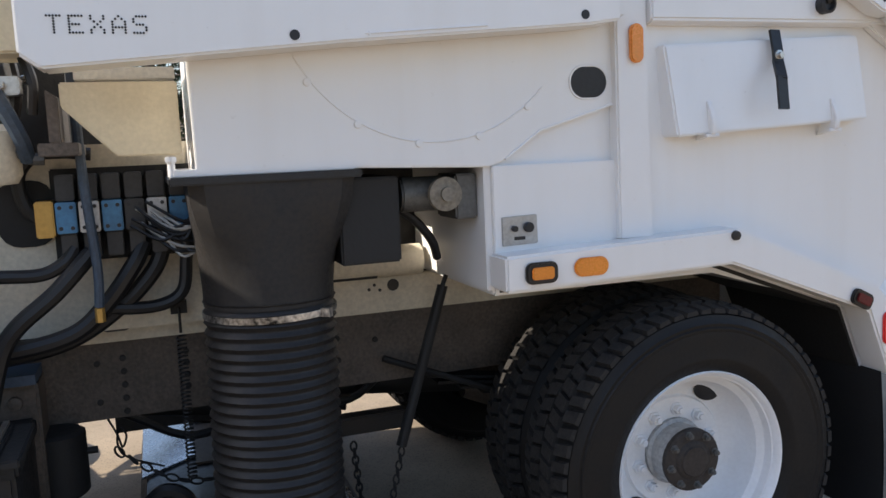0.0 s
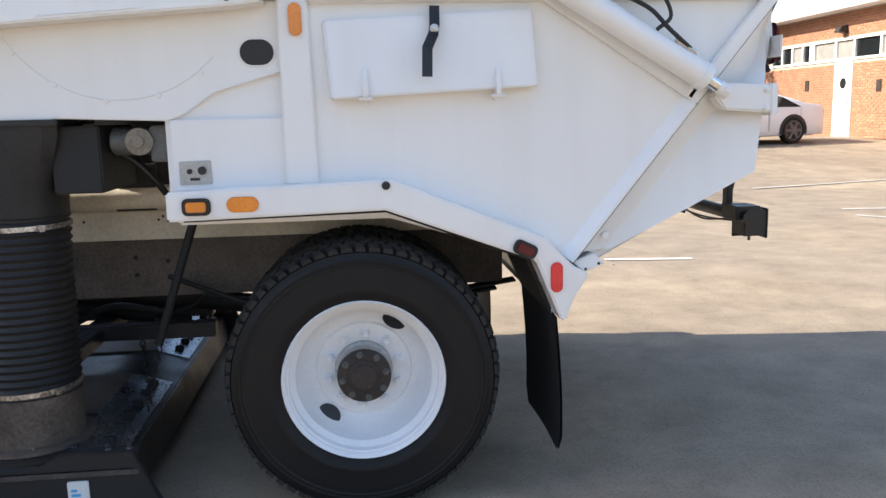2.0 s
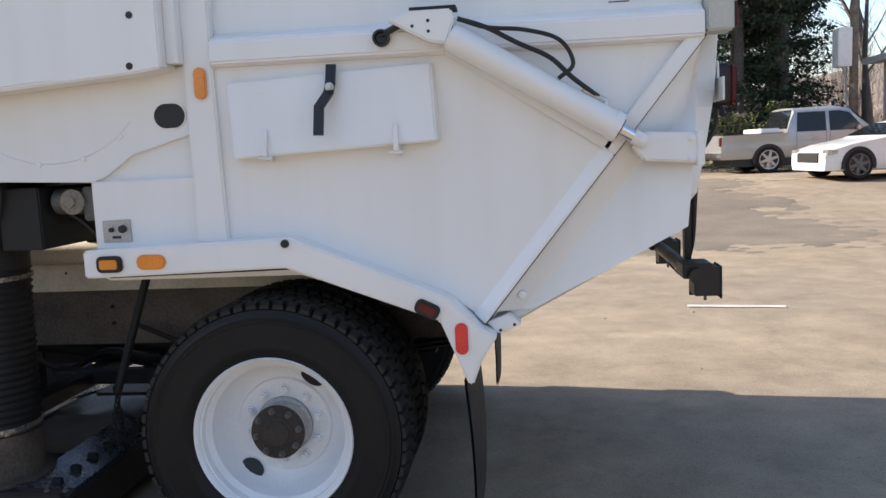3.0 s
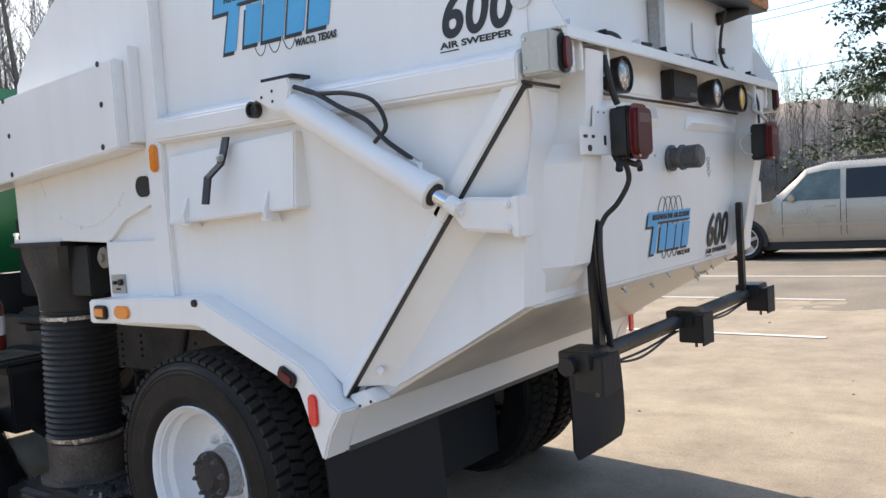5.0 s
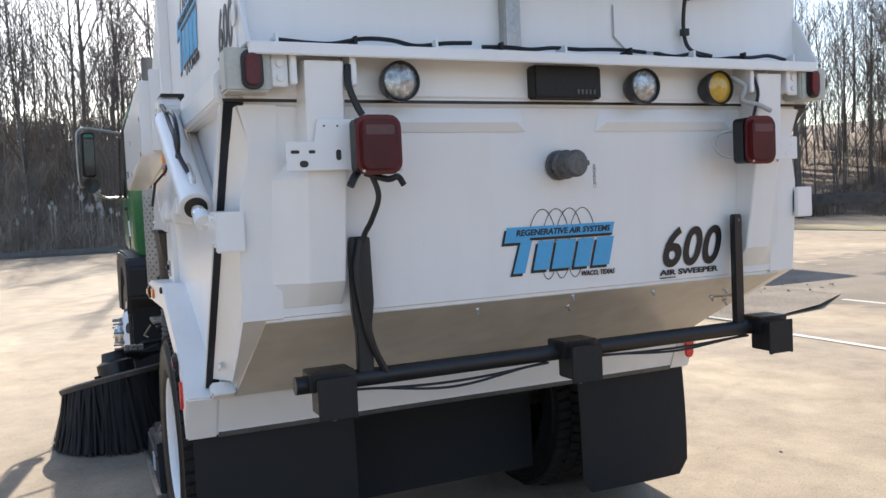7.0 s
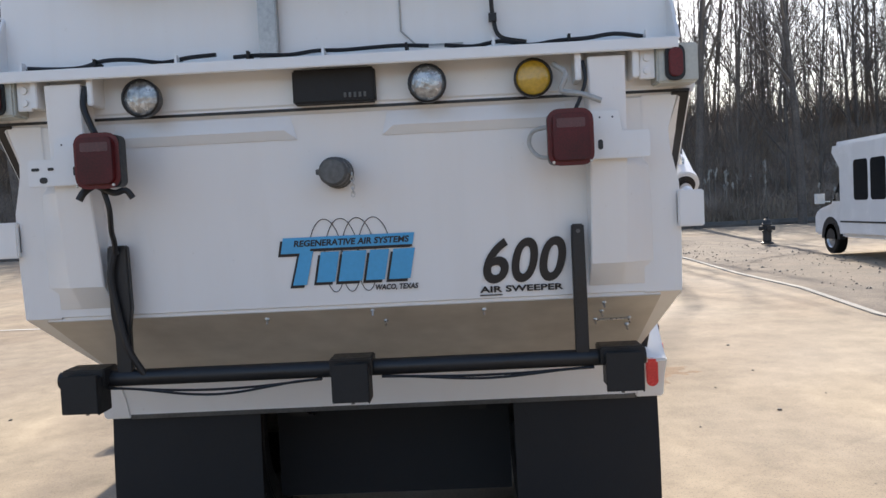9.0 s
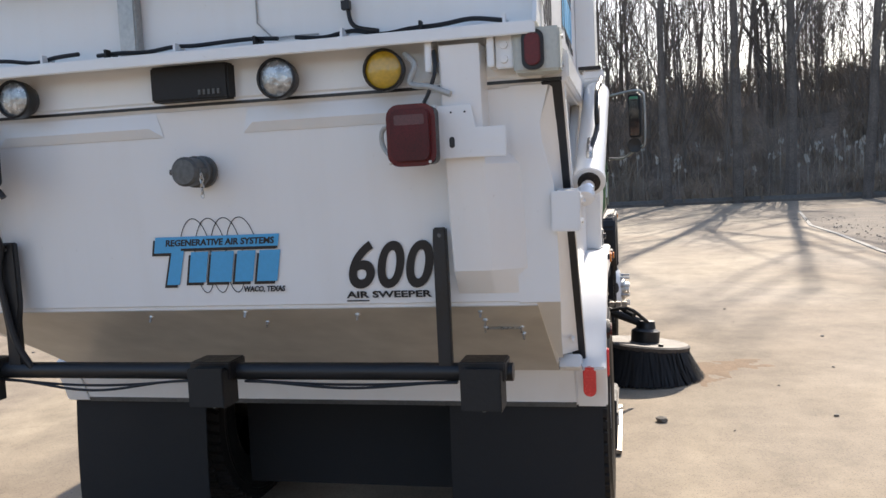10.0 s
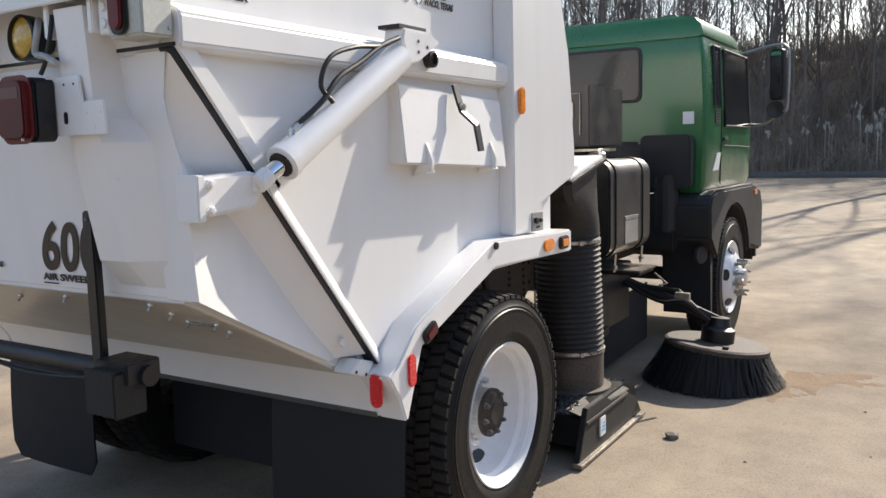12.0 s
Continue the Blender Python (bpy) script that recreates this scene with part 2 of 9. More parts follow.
PEBBLE = material("loose_pebble", (0.26, 0.23, 0.19), 0.9, var=0.3, jitter=0.3)
LINE = material("worn_line_paint", (0.50, 0.48, 0.44), 0.75, var=0.12, scale=3, stain=0.55)
DARK_PATCH = material("dark_ground_patch", (0.075, 0.07, 0.066), 0.85, var=0.2, bump=0.4)
KERB = material("concrete_kerb", (0.36, 0.34, 0.30), 0.9, var=0.15, bump=0.3, stain=0.3)
GUARD = material("weathered_guardrail", (0.17, 0.16, 0.15), 0.7, metal=0.3, var=0.2, stain=0.4)
HYDRANT = material("dark_hydrant_paint", (0.02, 0.02, 0.022), 0.5, var=0.2)


def lot_surface():
    """Sun-bleached old asphalt: broad pale and dark areas, sand drifts, fine aggregate and cracks."""
    m = material("bleached_asphalt", (0.275, 0.223, 0.160), 0.88, var=0.06, scale=0.35, fine=55, bump=0.25, bump_scale=160, tint=(0.215, 0.177, 0.135), spec=0.3)
    n, link = m.node_tree.nodes, m.node_tree.links.new
    b = n["Principled BSDF"]
    src = b.inputs["Base Color"].links[0].from_socket
    tc = n["Texture Coordinate"]
    drift = n.new("ShaderNodeTexNoise")
    drift.inputs["Scale"].default_value, drift.inputs["Detail"].default_value, drift.inputs["Distortion"].default_value = 0.22, 6, 1.2
    mp = n.new("ShaderNodeMapping")
    mp.inputs["Scale"].default_value = (0.5, 1.5, 1)
    link(tc.outputs["Object"], mp.inputs["Vector"])
    link(mp.outputs[0], drift.inputs["Vector"])
    dr = n.new("ShaderNodeMapRange")
    dr.inputs["From Min"].default_value, dr.inputs["From Max"].default_value, dr.inputs["To Max"].default_value = 0.50, 0.64, 0.75
    link(drift.outputs["Fac"], dr.inputs["Value"])
    m1 = n.new("ShaderNodeMix")
    m1.data_type = "RGBA"
    link(dr.outputs[0], m1.inputs["Factor"])
    link(src, m1.inputs["A"])
    m1.inputs["B"].default_value = (0.345, 0.283, 0.199, 1)
    soil = n.new("ShaderNodeTexNoise")
    soil.inputs["Scale"].default_value, soil.inputs["Detail"].default_value, soil.inputs["Distortion"].default_value = 0.33, 8, 0.7
    link(tc.outputs["Object"], soil.inputs["Vector"])
    so = n.new("ShaderNodeMapRange")
    so.inputs["From Min"].default_value, so.inputs["From Max"].default_value, so.inputs["To Max"].default_value = 0.50, 0.68, 0.6
    link(soil.outputs["Fac"], so.inputs["Value"])
    m2 = n.new("ShaderNodeMix")
    m2.data_type = "RGBA"
    link(so.outputs[0], m2.inputs["Factor"])
    link(m1.outputs["Result"], m2.inputs["A"])
    m2.inputs["B"].default_value = (0.205, 0.156, 0.11, 1)
    speck = n.new("ShaderNodeTexVoronoi")
    speck.inputs["Scale"].default_value = 70
    link(tc.outputs["Object"], speck.inputs["Vector"])
    sp = n.new("ShaderNodeMapRange")
    sp.inputs["From Min"].default_value, sp.inputs["From Max"].default_value = 0.05, 0.35
    sp.inputs["To Min"].default_value, sp.inputs["To Max"].default_value = 0.60, 1.10
    link(speck.outputs["Distance"], sp.inputs["Value"])
    mul = n.new("ShaderNodeMix")
    mul.data_type, mul.blend_type = "RGBA", "MULTIPLY"
    mul.inputs["Factor"].default_value = 1.0
    link(m2.outputs["Result"], mul.inputs["A"])
    link(sp.outputs[0], mul.inputs["B"])
    mott = n.new("ShaderNodeTexNoise")
    mott.inputs["Scale"].default_value, mott.inputs["Detail"].default_value, mott.inputs["Roughness"].default_value = 2.2, 9, 0.68
    link(tc.outputs["Object"], mott.inputs["Vector"])
    mr = n.new("ShaderNodeMapRange")
    mr.inputs["From Min"].default_value, mr.inputs["From Max"].default_value = 0.32, 0.68
    mr.inputs["To Min"].default_value, mr.inputs["To Max"].default_value = 0.74, 1.15
    link(mott.outputs["Fac"], mr.inputs["Value"])
    mul0 = n.new("ShaderNodeMix")
    mul0.data_type, mul0.blend_type = "RGBA", "MULTIPLY"
    mul0.inputs["Factor"].default_value = 1.0
    link(mul.outputs["Result"], mul0.inputs["A"])
    link(mr.outputs[0], mul0.inputs["B"])
    crack = n.new("ShaderNodeTexVoronoi")
    crack.feature = "DISTANCE_TO_EDGE"
    crack.inputs["Scale"].default_value = 0.32
    warp = n.new("ShaderNodeTexNoise")
    warp.inputs["Scale"].default_value, warp.inputs["Detail"].default_value = 1.6, 5
    link(tc.outputs["Object"], warp.inputs["Vector"])
    vm = n.new("ShaderNodeVectorMath")
    vm.operation = "MULTIPLY_ADD"
    link(warp.outputs["Color"], vm.inputs[0])
    vm.inputs[1].default_value = (0.9, 0.9, 0.9)
    link(tc.outputs["Object"], vm.inputs[2])
    link(vm.outputs[0], crack.inputs["Vector"])
    cr = n.new("ShaderNodeMapRange")
    cr.inputs["From Min"].default_value, cr.inputs["From Max"].default_value = 0.0, 0.012
    cr.inputs["To Min"].default_value, cr.inputs["To Max"].default_value = 0.70, 1.0
    link(crack.outputs["Distance"], cr.inputs["Value"])
    mul2 = n.new("ShaderNodeMix")
    mul2.data_type, mul2.blend_type = "RGBA", "MULTIPLY"
    mul2.inputs["Factor"].default_value = 0.28
    link(mul0.outputs["Result"], mul2.inputs["A"])
    link(cr.outputs[0], mul2.inputs["B"])
    link(mul2.outputs["Result"], b.inputs["Base Color"])
    return m


ASPHALT = lot_surface()
RED_DUST = material("reddish_dust", (0.275, 0.195, 0.128), 0.95, var=0.15, scale=4, fine=60, bump=0.3, bump_scale=120, spec=0.2)
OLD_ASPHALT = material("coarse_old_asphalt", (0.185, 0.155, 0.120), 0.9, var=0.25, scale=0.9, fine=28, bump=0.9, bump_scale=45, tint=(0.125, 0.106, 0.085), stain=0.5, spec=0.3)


# ---- mesh helpers ----
def box(bm, x0, x1, y0, y1, z0, z1, m=None):
    vs = [bm.verts.new(v) for v in ((x0, y0, z0), (x1, y0, z0), (x1, y1, z0), (x0, y1, z0), (x0, y0, z1), (x1, y0, z1), (x1, y1, z1), (x0, y1, z1))]
    if m is not None:
        for v in vs:
            v.co = m @ v.co
    for q in ((0, 3, 2, 1), (4, 5, 6, 7), (0, 1, 5, 4), (1, 2, 6, 5), (2, 3, 7, 6), (3, 0, 4, 7)):
        bm.faces.new([vs[i] for i in q])
    return vs


def prism(bm, pts, a, b, axis="y", m=None):
    """A polygon in the plane across an axis, drawn out from a to b."""
    def at(p, h):
        v = {"x": (h, p[0], p[1]), "y": (p[0], h, p[1]), "z": (p[0], p[1], h)}[axis]
        return m @ Vector(v) if m is not None else v
    lo, hi = [bm.verts.new(at(p, a)) for p in pts], [bm.verts.new(at(p, b)) for p in pts]
    bm.faces.new(lo)
    bm.faces.new(hi[::-1])
    k = len(pts)
    for i in range(k):
        bm.faces.new((lo[i], hi[i], hi[(i + 1) % k], lo[(i + 1) % k]))


def tube(bm, pts, r, n=8, r1=None):
    """A round bar along points, tapering to r1."""
    pts = [Vector(p) for p in pts]
    r1 = r if r1 is None else r1
    rings, up = [], None
    for i, p in enumerate(pts):
        d = (pts[min(i + 1, len(pts) - 1)] - pts[max(i - 1, 0)]).normalized()
        if up is None:
            up = Vector((0, 0, 1)) if abs(d.z) < 0.9 else Vector((1, 0, 0))
        s = d.cross(up).normalized()
        up = s.cross(d).normalized()
        rr = r + (r1 - r) * i / max(1, len(pts) - 1)
        rings.append([bm.verts.new(p + rr * (math.cos(2 * math.pi * k / n) * s + math.sin(2 * math.pi * k / n) * up)) for k in range(n)])
    for a, b in zip(rings, rings[1:]):
        for k in range(n):
            bm.faces.new((a[k], a[(k + 1) % n], b[(k + 1) % n], b[k]))
    bm.faces.new(rings[0][::-1])
    bm.faces.new(rings[-1])


def lathe(bm, prof, n=32, m=None, close=True):
    """A profile of (radius, height) turned about z, then placed by m."""
    m = m or Matrix()
    rings = []
    for r, h in prof:
        rings.append([bm.verts.new(m @ Vector((max(r, 1e-4) * math.cos(2 * math.pi * k / n), max(r, 1e-4) * math.sin(2 * math.pi * k / n), h))) for k in range(n)])
    for a, b in zip(rings, rings[1:]):
        for k in range(n):
            bm.faces.new((a[k], a[(k + 1) % n], b[(k + 1) % n], b[k]))
    if close:
        bm.faces.new(rings[0][::-1])
        bm.faces.new(rings[-1])


def spline(pts, k=6):
    """Smooth points through the given ones."""
    p = [Vector(q) for q in pts]
    p = [p[0] * 2 - p[1]] + p + [p[-1] * 2 - p[-2]]
    out = []
    for i in range(1, len(p) - 2):
        for j in range(k):
            t = j / k
            out.append(0.5 * (2 * p[i] + (p[i + 1] - p[i - 1]) * t + (2 * p[i - 1] - 5 * p[i] + 4 * p[i + 1] - p[i + 2]) * t * t + (3 * p[i] - p[i - 1] - 3 * p[i + 1] + p[i + 2]) * t ** 3))
    return out + [p[-2]]


def bevelled(bm, w, seg=2, angle=25):
    bmesh.ops.recalc_face_normals(bm, faces=bm.faces)
    es = [e for e in bm.edges if len(e.link_faces) == 2 and e.calc_face_angle(0) > radians(angle)]
    if w and es:
        bmesh.ops.bevel(bm, geom=es, offset=w, segments=seg, affect="EDGES", clamp_overlap=True)


def mesh_of(name, bm, mat, bevel=0.0, smooth=True, angle=32):
    bevelled(bm, bevel)
    bmesh.ops.recalc_face_normals(bm, faces=bm.faces)
    me = bpy.data.meshes.new(name)
    bm.to_mesh(me)
    bm.free()
    me.materials.append(mat)
    if smooth:
        me.shade_smooth()
        me.set_sharp_from_angle(angle=radians(angle))
    return me


def part(name, bm, mat, parent, label="", bevel=0.0, smooth=True, m=None, angle=32):
    """Links a bmesh, or a finished mesh, as one mesh object under a thing or a part."""
    me = bm if isinstance(bm, bpy.types.Mesh) else mesh_of(name, bm, mat, bevel, smooth, angle)
    ob = new(name, me)
    ob.parent = parent
    if m is not None:
        ob.matrix_local = m
    return tagged(ob, label)


def thing(name, label, category, m=None, group="", kind=""):
    ob = new(name)
    ob.empty_display_size = 0.2
    ob.matrix_world = m or Matrix()
    return tagged(ob, label, category, group, kind)


def solid(name, bm, mat, label, category, kind="", bevel=0.0, m=None, group="", smooth=True):
    ob = new(name, mesh_of(name, bm, mat, bevel, smooth))
    if m is not None:
        ob.matrix_world = m
    return tagged(ob, label, category, group, kind)


def stadium(cx, cy, w, h, n=8):
    """Outline of a rounded bar: w by h, with half-round ends along the longer side."""
    r = min(w, h) / 2
    out = []
    for k in range(4 * n):
        a = 2 * math.pi * (k + 0.5) / (4 * n)
        out.append((cx + r * math.cos(a) + math.copysign(max(0, w / 2 - r), math.cos(a)), cy + r * math.sin(a) + math.copysign(max(0, h / 2 - r), math.sin(a))))
    return out


def rounded(cx, cy, w, h, r, n=4):
    out = []
    for sx, sy, a0 in ((1, 1, 0), (-1, 1, 90), (-1, -1, 180), (1, -1, 270)):
        for k in range(n + 1):
            a = radians(a0 + 90 * k / n)
            out.append((cx + sx * (w / 2 - r) + r * math.cos(a), cy + sy * (h / 2 - r) + r * math.sin(a)))
    return out


def words(text, height, bold=0.0):
    """Flat letters of that capital height from the built-in font, from x = 0, as a bmesh."""
    cu = bpy.data.curves.new("letters", "FONT")
    cu.body, cu.size, cu.extrude, cu.offset, cu.resolution_u = text, height / 0.69, 0.0008, bold, 7 if height > 0.1 else 3
    ob = bpy.data.objects.new("letters", cu)
    me = bpy.data.meshes.new_from_object(ob)
    bm = bmesh.new()
    bm.from_mesh(me)
    bpy.data.objects.remove(ob)
    bpy.data.curves.remove(cu)
    bpy.data.meshes.remove(me)
    return bm


def fit_width(bm, w):
    xs = [v.co.x for v in bm.verts]
    a, s = min(xs), w / (max(xs) - min(xs))
    for v in bm.verts:
        v.co.x = (v.co.x - a) * s


REAR_AXES = Matrix(((0, 0, 1, 0), (1, 0, 0, 0), (0, 1, 0, 0), (0, 0, 0, 1)))
LEFT_AXES = Matrix(((1, 0, 0, 0), (0, 0, -1, 0), (0, 1, 0, 0), (0, 0, 0, 1)))
RIGHT_AXES = Matrix(((-1, 0, 0, 0), (0, 0, 1, 0), (0, 1, 0, 0), (0, 0, 0, 1)))


# ---- ground ----
def ease(t):
    t = min(1.0, max(0.0, t))
    return t * t * (3 - 2 * t)


def height(x, y):
    """The lot is level, rises a little towards the brick building, and ends in a wooded bank."""
    z = 0.5 * ease((y - 10) / 8) * ease((x + 1) / 7) - 0.42 * ease((y - 23) / 8) * ease((-4 - x) / 6)
    # the +x and -y banks are out of view, added to darken the mirrors
    bank = max(ease((-41.5 - x) / 17), ease((y - 47) / 18) * (0.3 + 0.7 * ease((-8 - x) / 14)), 1.25 * ease((x - 47) / 17), 1.1 * ease((-48 - y) / 17))
    z += 7.0 * bank + 6.0 * max(ease((-60 - x) / 60), ease((y - 66) / 60)) * ease((150 + x) / 40 if x < -60 else 1)
    return z


def build_ground():
    xs = np.unique(np.concatenate([np.linspace(-600, -80, 12), np.linspace(-80, -40, 30), np.linspace(-40, 30, 71), np.linspace(30, 600, 14)]))
    ys = np.unique(np.concatenate([np.linspace(-600, -60, 12), np.linspace(-60, 10, 36), np.linspace(10, 70, 61), np.linspace(70, 600, 14)]))
    bm = bmesh.new()
    grid = [[bm.verts.new((x, y, height(x, y) + (0.25 * noise.noise((x * 0.2, y * 0.2, 0)) if x < -42 or y > 48 else 0))) for y in ys] for x in xs]
    for i in range(len(xs) - 1):
        for j in range(len(ys) - 1):
            f = bm.faces.new((grid[i][j], grid[i + 1][j], grid[i + 1][j + 1], grid[i][j + 1]))
            cx, cy = (xs[i] + xs[i + 1]) / 2, (ys[j] + ys[j + 1]) / 2
            f.material_index = 1 if cx < -41 or cy > 46 or cy < -45 or cx > 45 else 0
    ob = solid("ground", bm, ASPHALT, "sun-bleached tan asphalt lot with a wooded leaf-covered bank", "ground", "structure")
    ob.data.materials.append(LITTER)
    return ob


build_ground()


def flat(bm, pts, lift=0.004, step=1.0):
    """A thin sheet that lies on the ground."""
    vs = [bm.verts.new((x, y, height(x, y) + lift)) for x, y in pts]
    bm.faces.new(vs)


def parking_line(x0, y0, x1, y1, w=0.1):
    d = Vector((x1 - x0, y1 - y0)).normalized()
    s = Vector((-d.y, d.x)) * w / 2
    bm = bmesh.new()
    k = max(2, int(math.hypot(x1 - x0, y1 - y0) / 0.5))
    rows = []
    for i in range(k + 1):
        px, py = x0 + (x1 - x0) * i / k, y0 + (y1 - y0) * i / k
        e = 1 + 0.12 * noise.noise((px * 3, py * 3, 5))
        rows.append([bm.verts.new((px + q * s.x * e, py + q * s.y * e, height(px, py) + 0.007 + 0.010 * ease((px + 1) / 7) * (py > 8))) for q in (-1, 1)])
    for a, b in zip(rows, rows[1:]):
        bm.faces.new((a[0], a[1], b[1], b[0]))
    return solid("parking_line", bm, LINE, "worn white parking line painted on the asphalt", "road marking", "structure")


# ---- the street sweeper: rear axle at x = 0, rear towards +x, its left side at -y ----
sweeper = thing("street_sweeper", "white regenerative air street sweeper with a green cab, parked on asphalt", "street sweeper")


def tyre_mesh(name, r, w, rim_r, blocks):
    """A tyre about the y axis, centred on its middle plane, with tread blocks."""
    bm = bmesh.new()
    h = w / 2
    prof = [(rim_r, -h * 0.72), (rim_r + 0.02, -h * 0.86), (rim_r + 0.05, -h * 0.95), (rim_r + 0.058, -h * 0.965), (rim_r + 0.063, -h * 0.955), (rim_r + (r - rim_r) * 0.5, -h), (r - 0.085, -h * 0.985), (r - 0.08, -h * 1.005), (r - 0.074, -h * 1.005), (r - 0.07, -h * 0.97), (r - 0.06, -h * 0.985), (r - 0.05, -h * 0.93), (r - 0.034, -h * 0.90), (r - 0.020, -h * 0.5)]
    prof = prof + [(a, -b) for a, b in reversed(prof)]
    m = Matrix.Rotation(radians(-90), 4, "X")
    lathe(bm, prof, 64, m, close=False)
    ob = mesh_of(name, bm, RUBBER)
    bt = bmesh.new()
    for k in range(blocks):
        a = 2 * math.pi * k / blocks
        for row, (y0, y1, off) in enumerate(((-h * 0.915, -h * 0.50, 0.0), (-h * 0.44, -h * 0.03, 0.5), (h * 0.03, h * 0.44, 0.0), (h * 0.50, h * 0.915, 0.5))):
            mm = Matrix.Rotation(a + off * 2 * math.pi / blocks, 4, "Y")
            half = math.pi * r / blocks * ((0.80 if k % 2 else 0.70) if row in (0, 3) else 0.90)
            low = r - 0.030
            vs = box(bt, -half, half, y0, y1, low, r - (0.005 if row in (0, 3) else 0), mm)
            # lugs narrow towards the top and lean in a zigzag; the shoulder ones are chamfered
            skew = 0.006 * (1 if row % 2 else -1)
            inv = mm.inverted()
            for i, v in enumerate(vs):
                q = inv @ v.co
                q.x = q.x * (0.82 if i > 3 else 1.0) + skew * (1 if q.y > (y0 + y1) / 2 else -1)
                if i > 3 and row in (0, 3) and abs(q.y) > h * 0.8:
                    q.z -= 0.010
                v.co = mm @ q
    tread = mesh_of(name + "_tread", bt, TREAD, smooth=False)
    return ob, tread


TYRE, TYRE_TREAD = tyre_mesh("tyre", 0.525, 0.285, 0.296, 62)


def rim_rear_mesh():
    """Outer dual rim about +z: lip at height 0, dish going down to negative heights."""
    bm = bmesh.new()
    lathe(bm, [(0.272, -0.235), (0.285, -0.02), (0.302, -0.012), (0.310, 0.0), (0.306, 0.006), (0.297, 0.0), (0.289, -0.02), (0.284, -0.05), (0.262, -0.066), (0.258, -0.10), (0.245, -0.135), (0.215, -0.165), (0.19, -0.172), (0.183, -0.160), (0.115, -0.160), (0.108, -0.166), (0.05, -0.166)], 56, close=False)
    return mesh_of("rim", bm, WHITE_RIM, angle=40)


def rim_front_mesh():
    bm = bmesh.new()
    lathe(bm, [(0.272, -0.2), (0.285, -0.02), (0.302, -0.012), (0.310, 0.0), (0.306, 0.006), (0.297, 0.0), (0.285, -0.03), (0.265, -0.045), (0.245, -0.03), (0.215, 0.02), (0.185, 0.045), (0.115, 0.05), (0.108, 0.055), (0.05, 0.055)], 56, close=False)
    return mesh_of("rim", bm, WHITE_RIM, angle=40)


RIM_REAR, RIM_FRONT = rim_rear_mesh(), rim_front_mesh()


def nut_mesh(length):
    bm = bmesh.new()
    lathe(bm, [(0.023, 0), (0.023, 0.006), (0.0165, 0.007), (0.0165, 0.026), (0.011, 0.027), (0.010, length), (0.0001, length)], 6, close=False)
    return mesh_of("lug_nut", bm, WHITE_RIM if length < 0.05 else STEEL, smooth=False)


NUT, NUT_LONG = nut_mesh(0.036), nut_mesh(0.085)
HUB_NUT = NUT.copy()
HUB_NUT.materials[0] = GREY_CAST


def hole_mesh(a, b):
    bm = bmesh.new()
    prism(bm, [(a * math.cos(t * math.pi / 12), b * math.sin(t * math.pi / 12)) for t in range(24)], -0.006, 0.003, "z")
    return mesh_of("vent_hole", bm, BLACK)


VENT = hole_mesh(0.048, 0.036)


def wheel(x, s, front=False):
    """A wheel unit on side s, with its tyre, rim, hub and nuts."""
    lip = 1.20 if not front else 1.19
    out = Matrix.Translation((x, s * lip, 0.5)) @ Matrix.Rotation(radians(-90 * s), 4, "X")
    w = part("wheel", RIM_FRONT if front else RIM_REAR, None, sweeper, "white painted steel truck wheel", m=out)
    mid = 1.08 if not front else 1.06
    for k, y in enumerate((mid,) if front else (mid, mid - 0.335)):
        lay = out.inverted() @ Matrix.Translation((x, s * y, 0.5)) @ Matrix.Rotation(0.3 * k + 0.11 * x, 4, "Y")
        t = part("tyre", TYRE, None, w, "black tyre, slightly dusty, with block tread" if k == 0 else "inner dual tyre", m=lay)
        part("tread", TYRE_TREAD, None, w, "", m=lay)
    base = -0.160 if not front else 0.05
    for k in range(10):
        a = radians(36 * k + 14)
        part("lug_nut", NUT_LONG if front else NUT, None, w, m=Matrix.Translation((0.143 * math.cos(a), 0.143 * math.sin(a), base)))
    bm = bmesh.new()
    if front:
        lathe(bm, [(0.105, base), (0.10, base + 0.03), (0.075, base + 0.05), (0.07, base + 0.075), (0.0001, base + 0.08)], 24, close=False)
        part("hub", bm, STEEL, w, "steel front hub cap", smooth=True)
    else:
        lathe(bm, [(0.100, -0.080), (0.104, -0.076), (0.104, -0.060), (0.098, -0.056), (0.066, -0.054), (0.060, -0.048), (0.052, -0.046), (0.048, -0.040), (0.0001, -0.038)], 28, close=False)
        part("hub", bm, RUSTY, w, "dark oily drive-axle hub with a bolted flange")
        for k in range(8):
            a = radians(45 * k + 10)
            part("hub_bolt", HUB_NUT, None, w, m=Matrix.Translation((0.086 * math.cos(a), 0.086 * math.sin(a), -0.057)) @ Matrix.Scale(0.62, 4))
        bm = bmesh.new()
        lathe(bm, [(0.112, base - 0.004), (0.112, base + 0.012), (0.101, base + 0.018), (0.101, -0.078)], 32, close=False)
        part("bearing_plate", bm, HUBGREY, w, "dull grey barrel of the hub")
    vr, vz, tilt = (0.227, -0.150, 28) if not front else (0.228, 0.01, -35)
    for deg in (57, 231) if not front else (20, 92, 164, 236, 308):
        a = radians(deg if s < 0 else deg + 40)
        part("vent_hole", VENT, None, w, m=Matrix.Rotation(a, 4, "Z") @ Matrix.Translation((vr, 0, vz)) @ Matrix.Rotation(radians(-tilt), 4, "Y") @ Matrix.Rotation(radians(90), 4, "Z"))
    return w


for side in (-1, 1):
    wheel(0.0, side)
    wheel(-4.19, side, True)

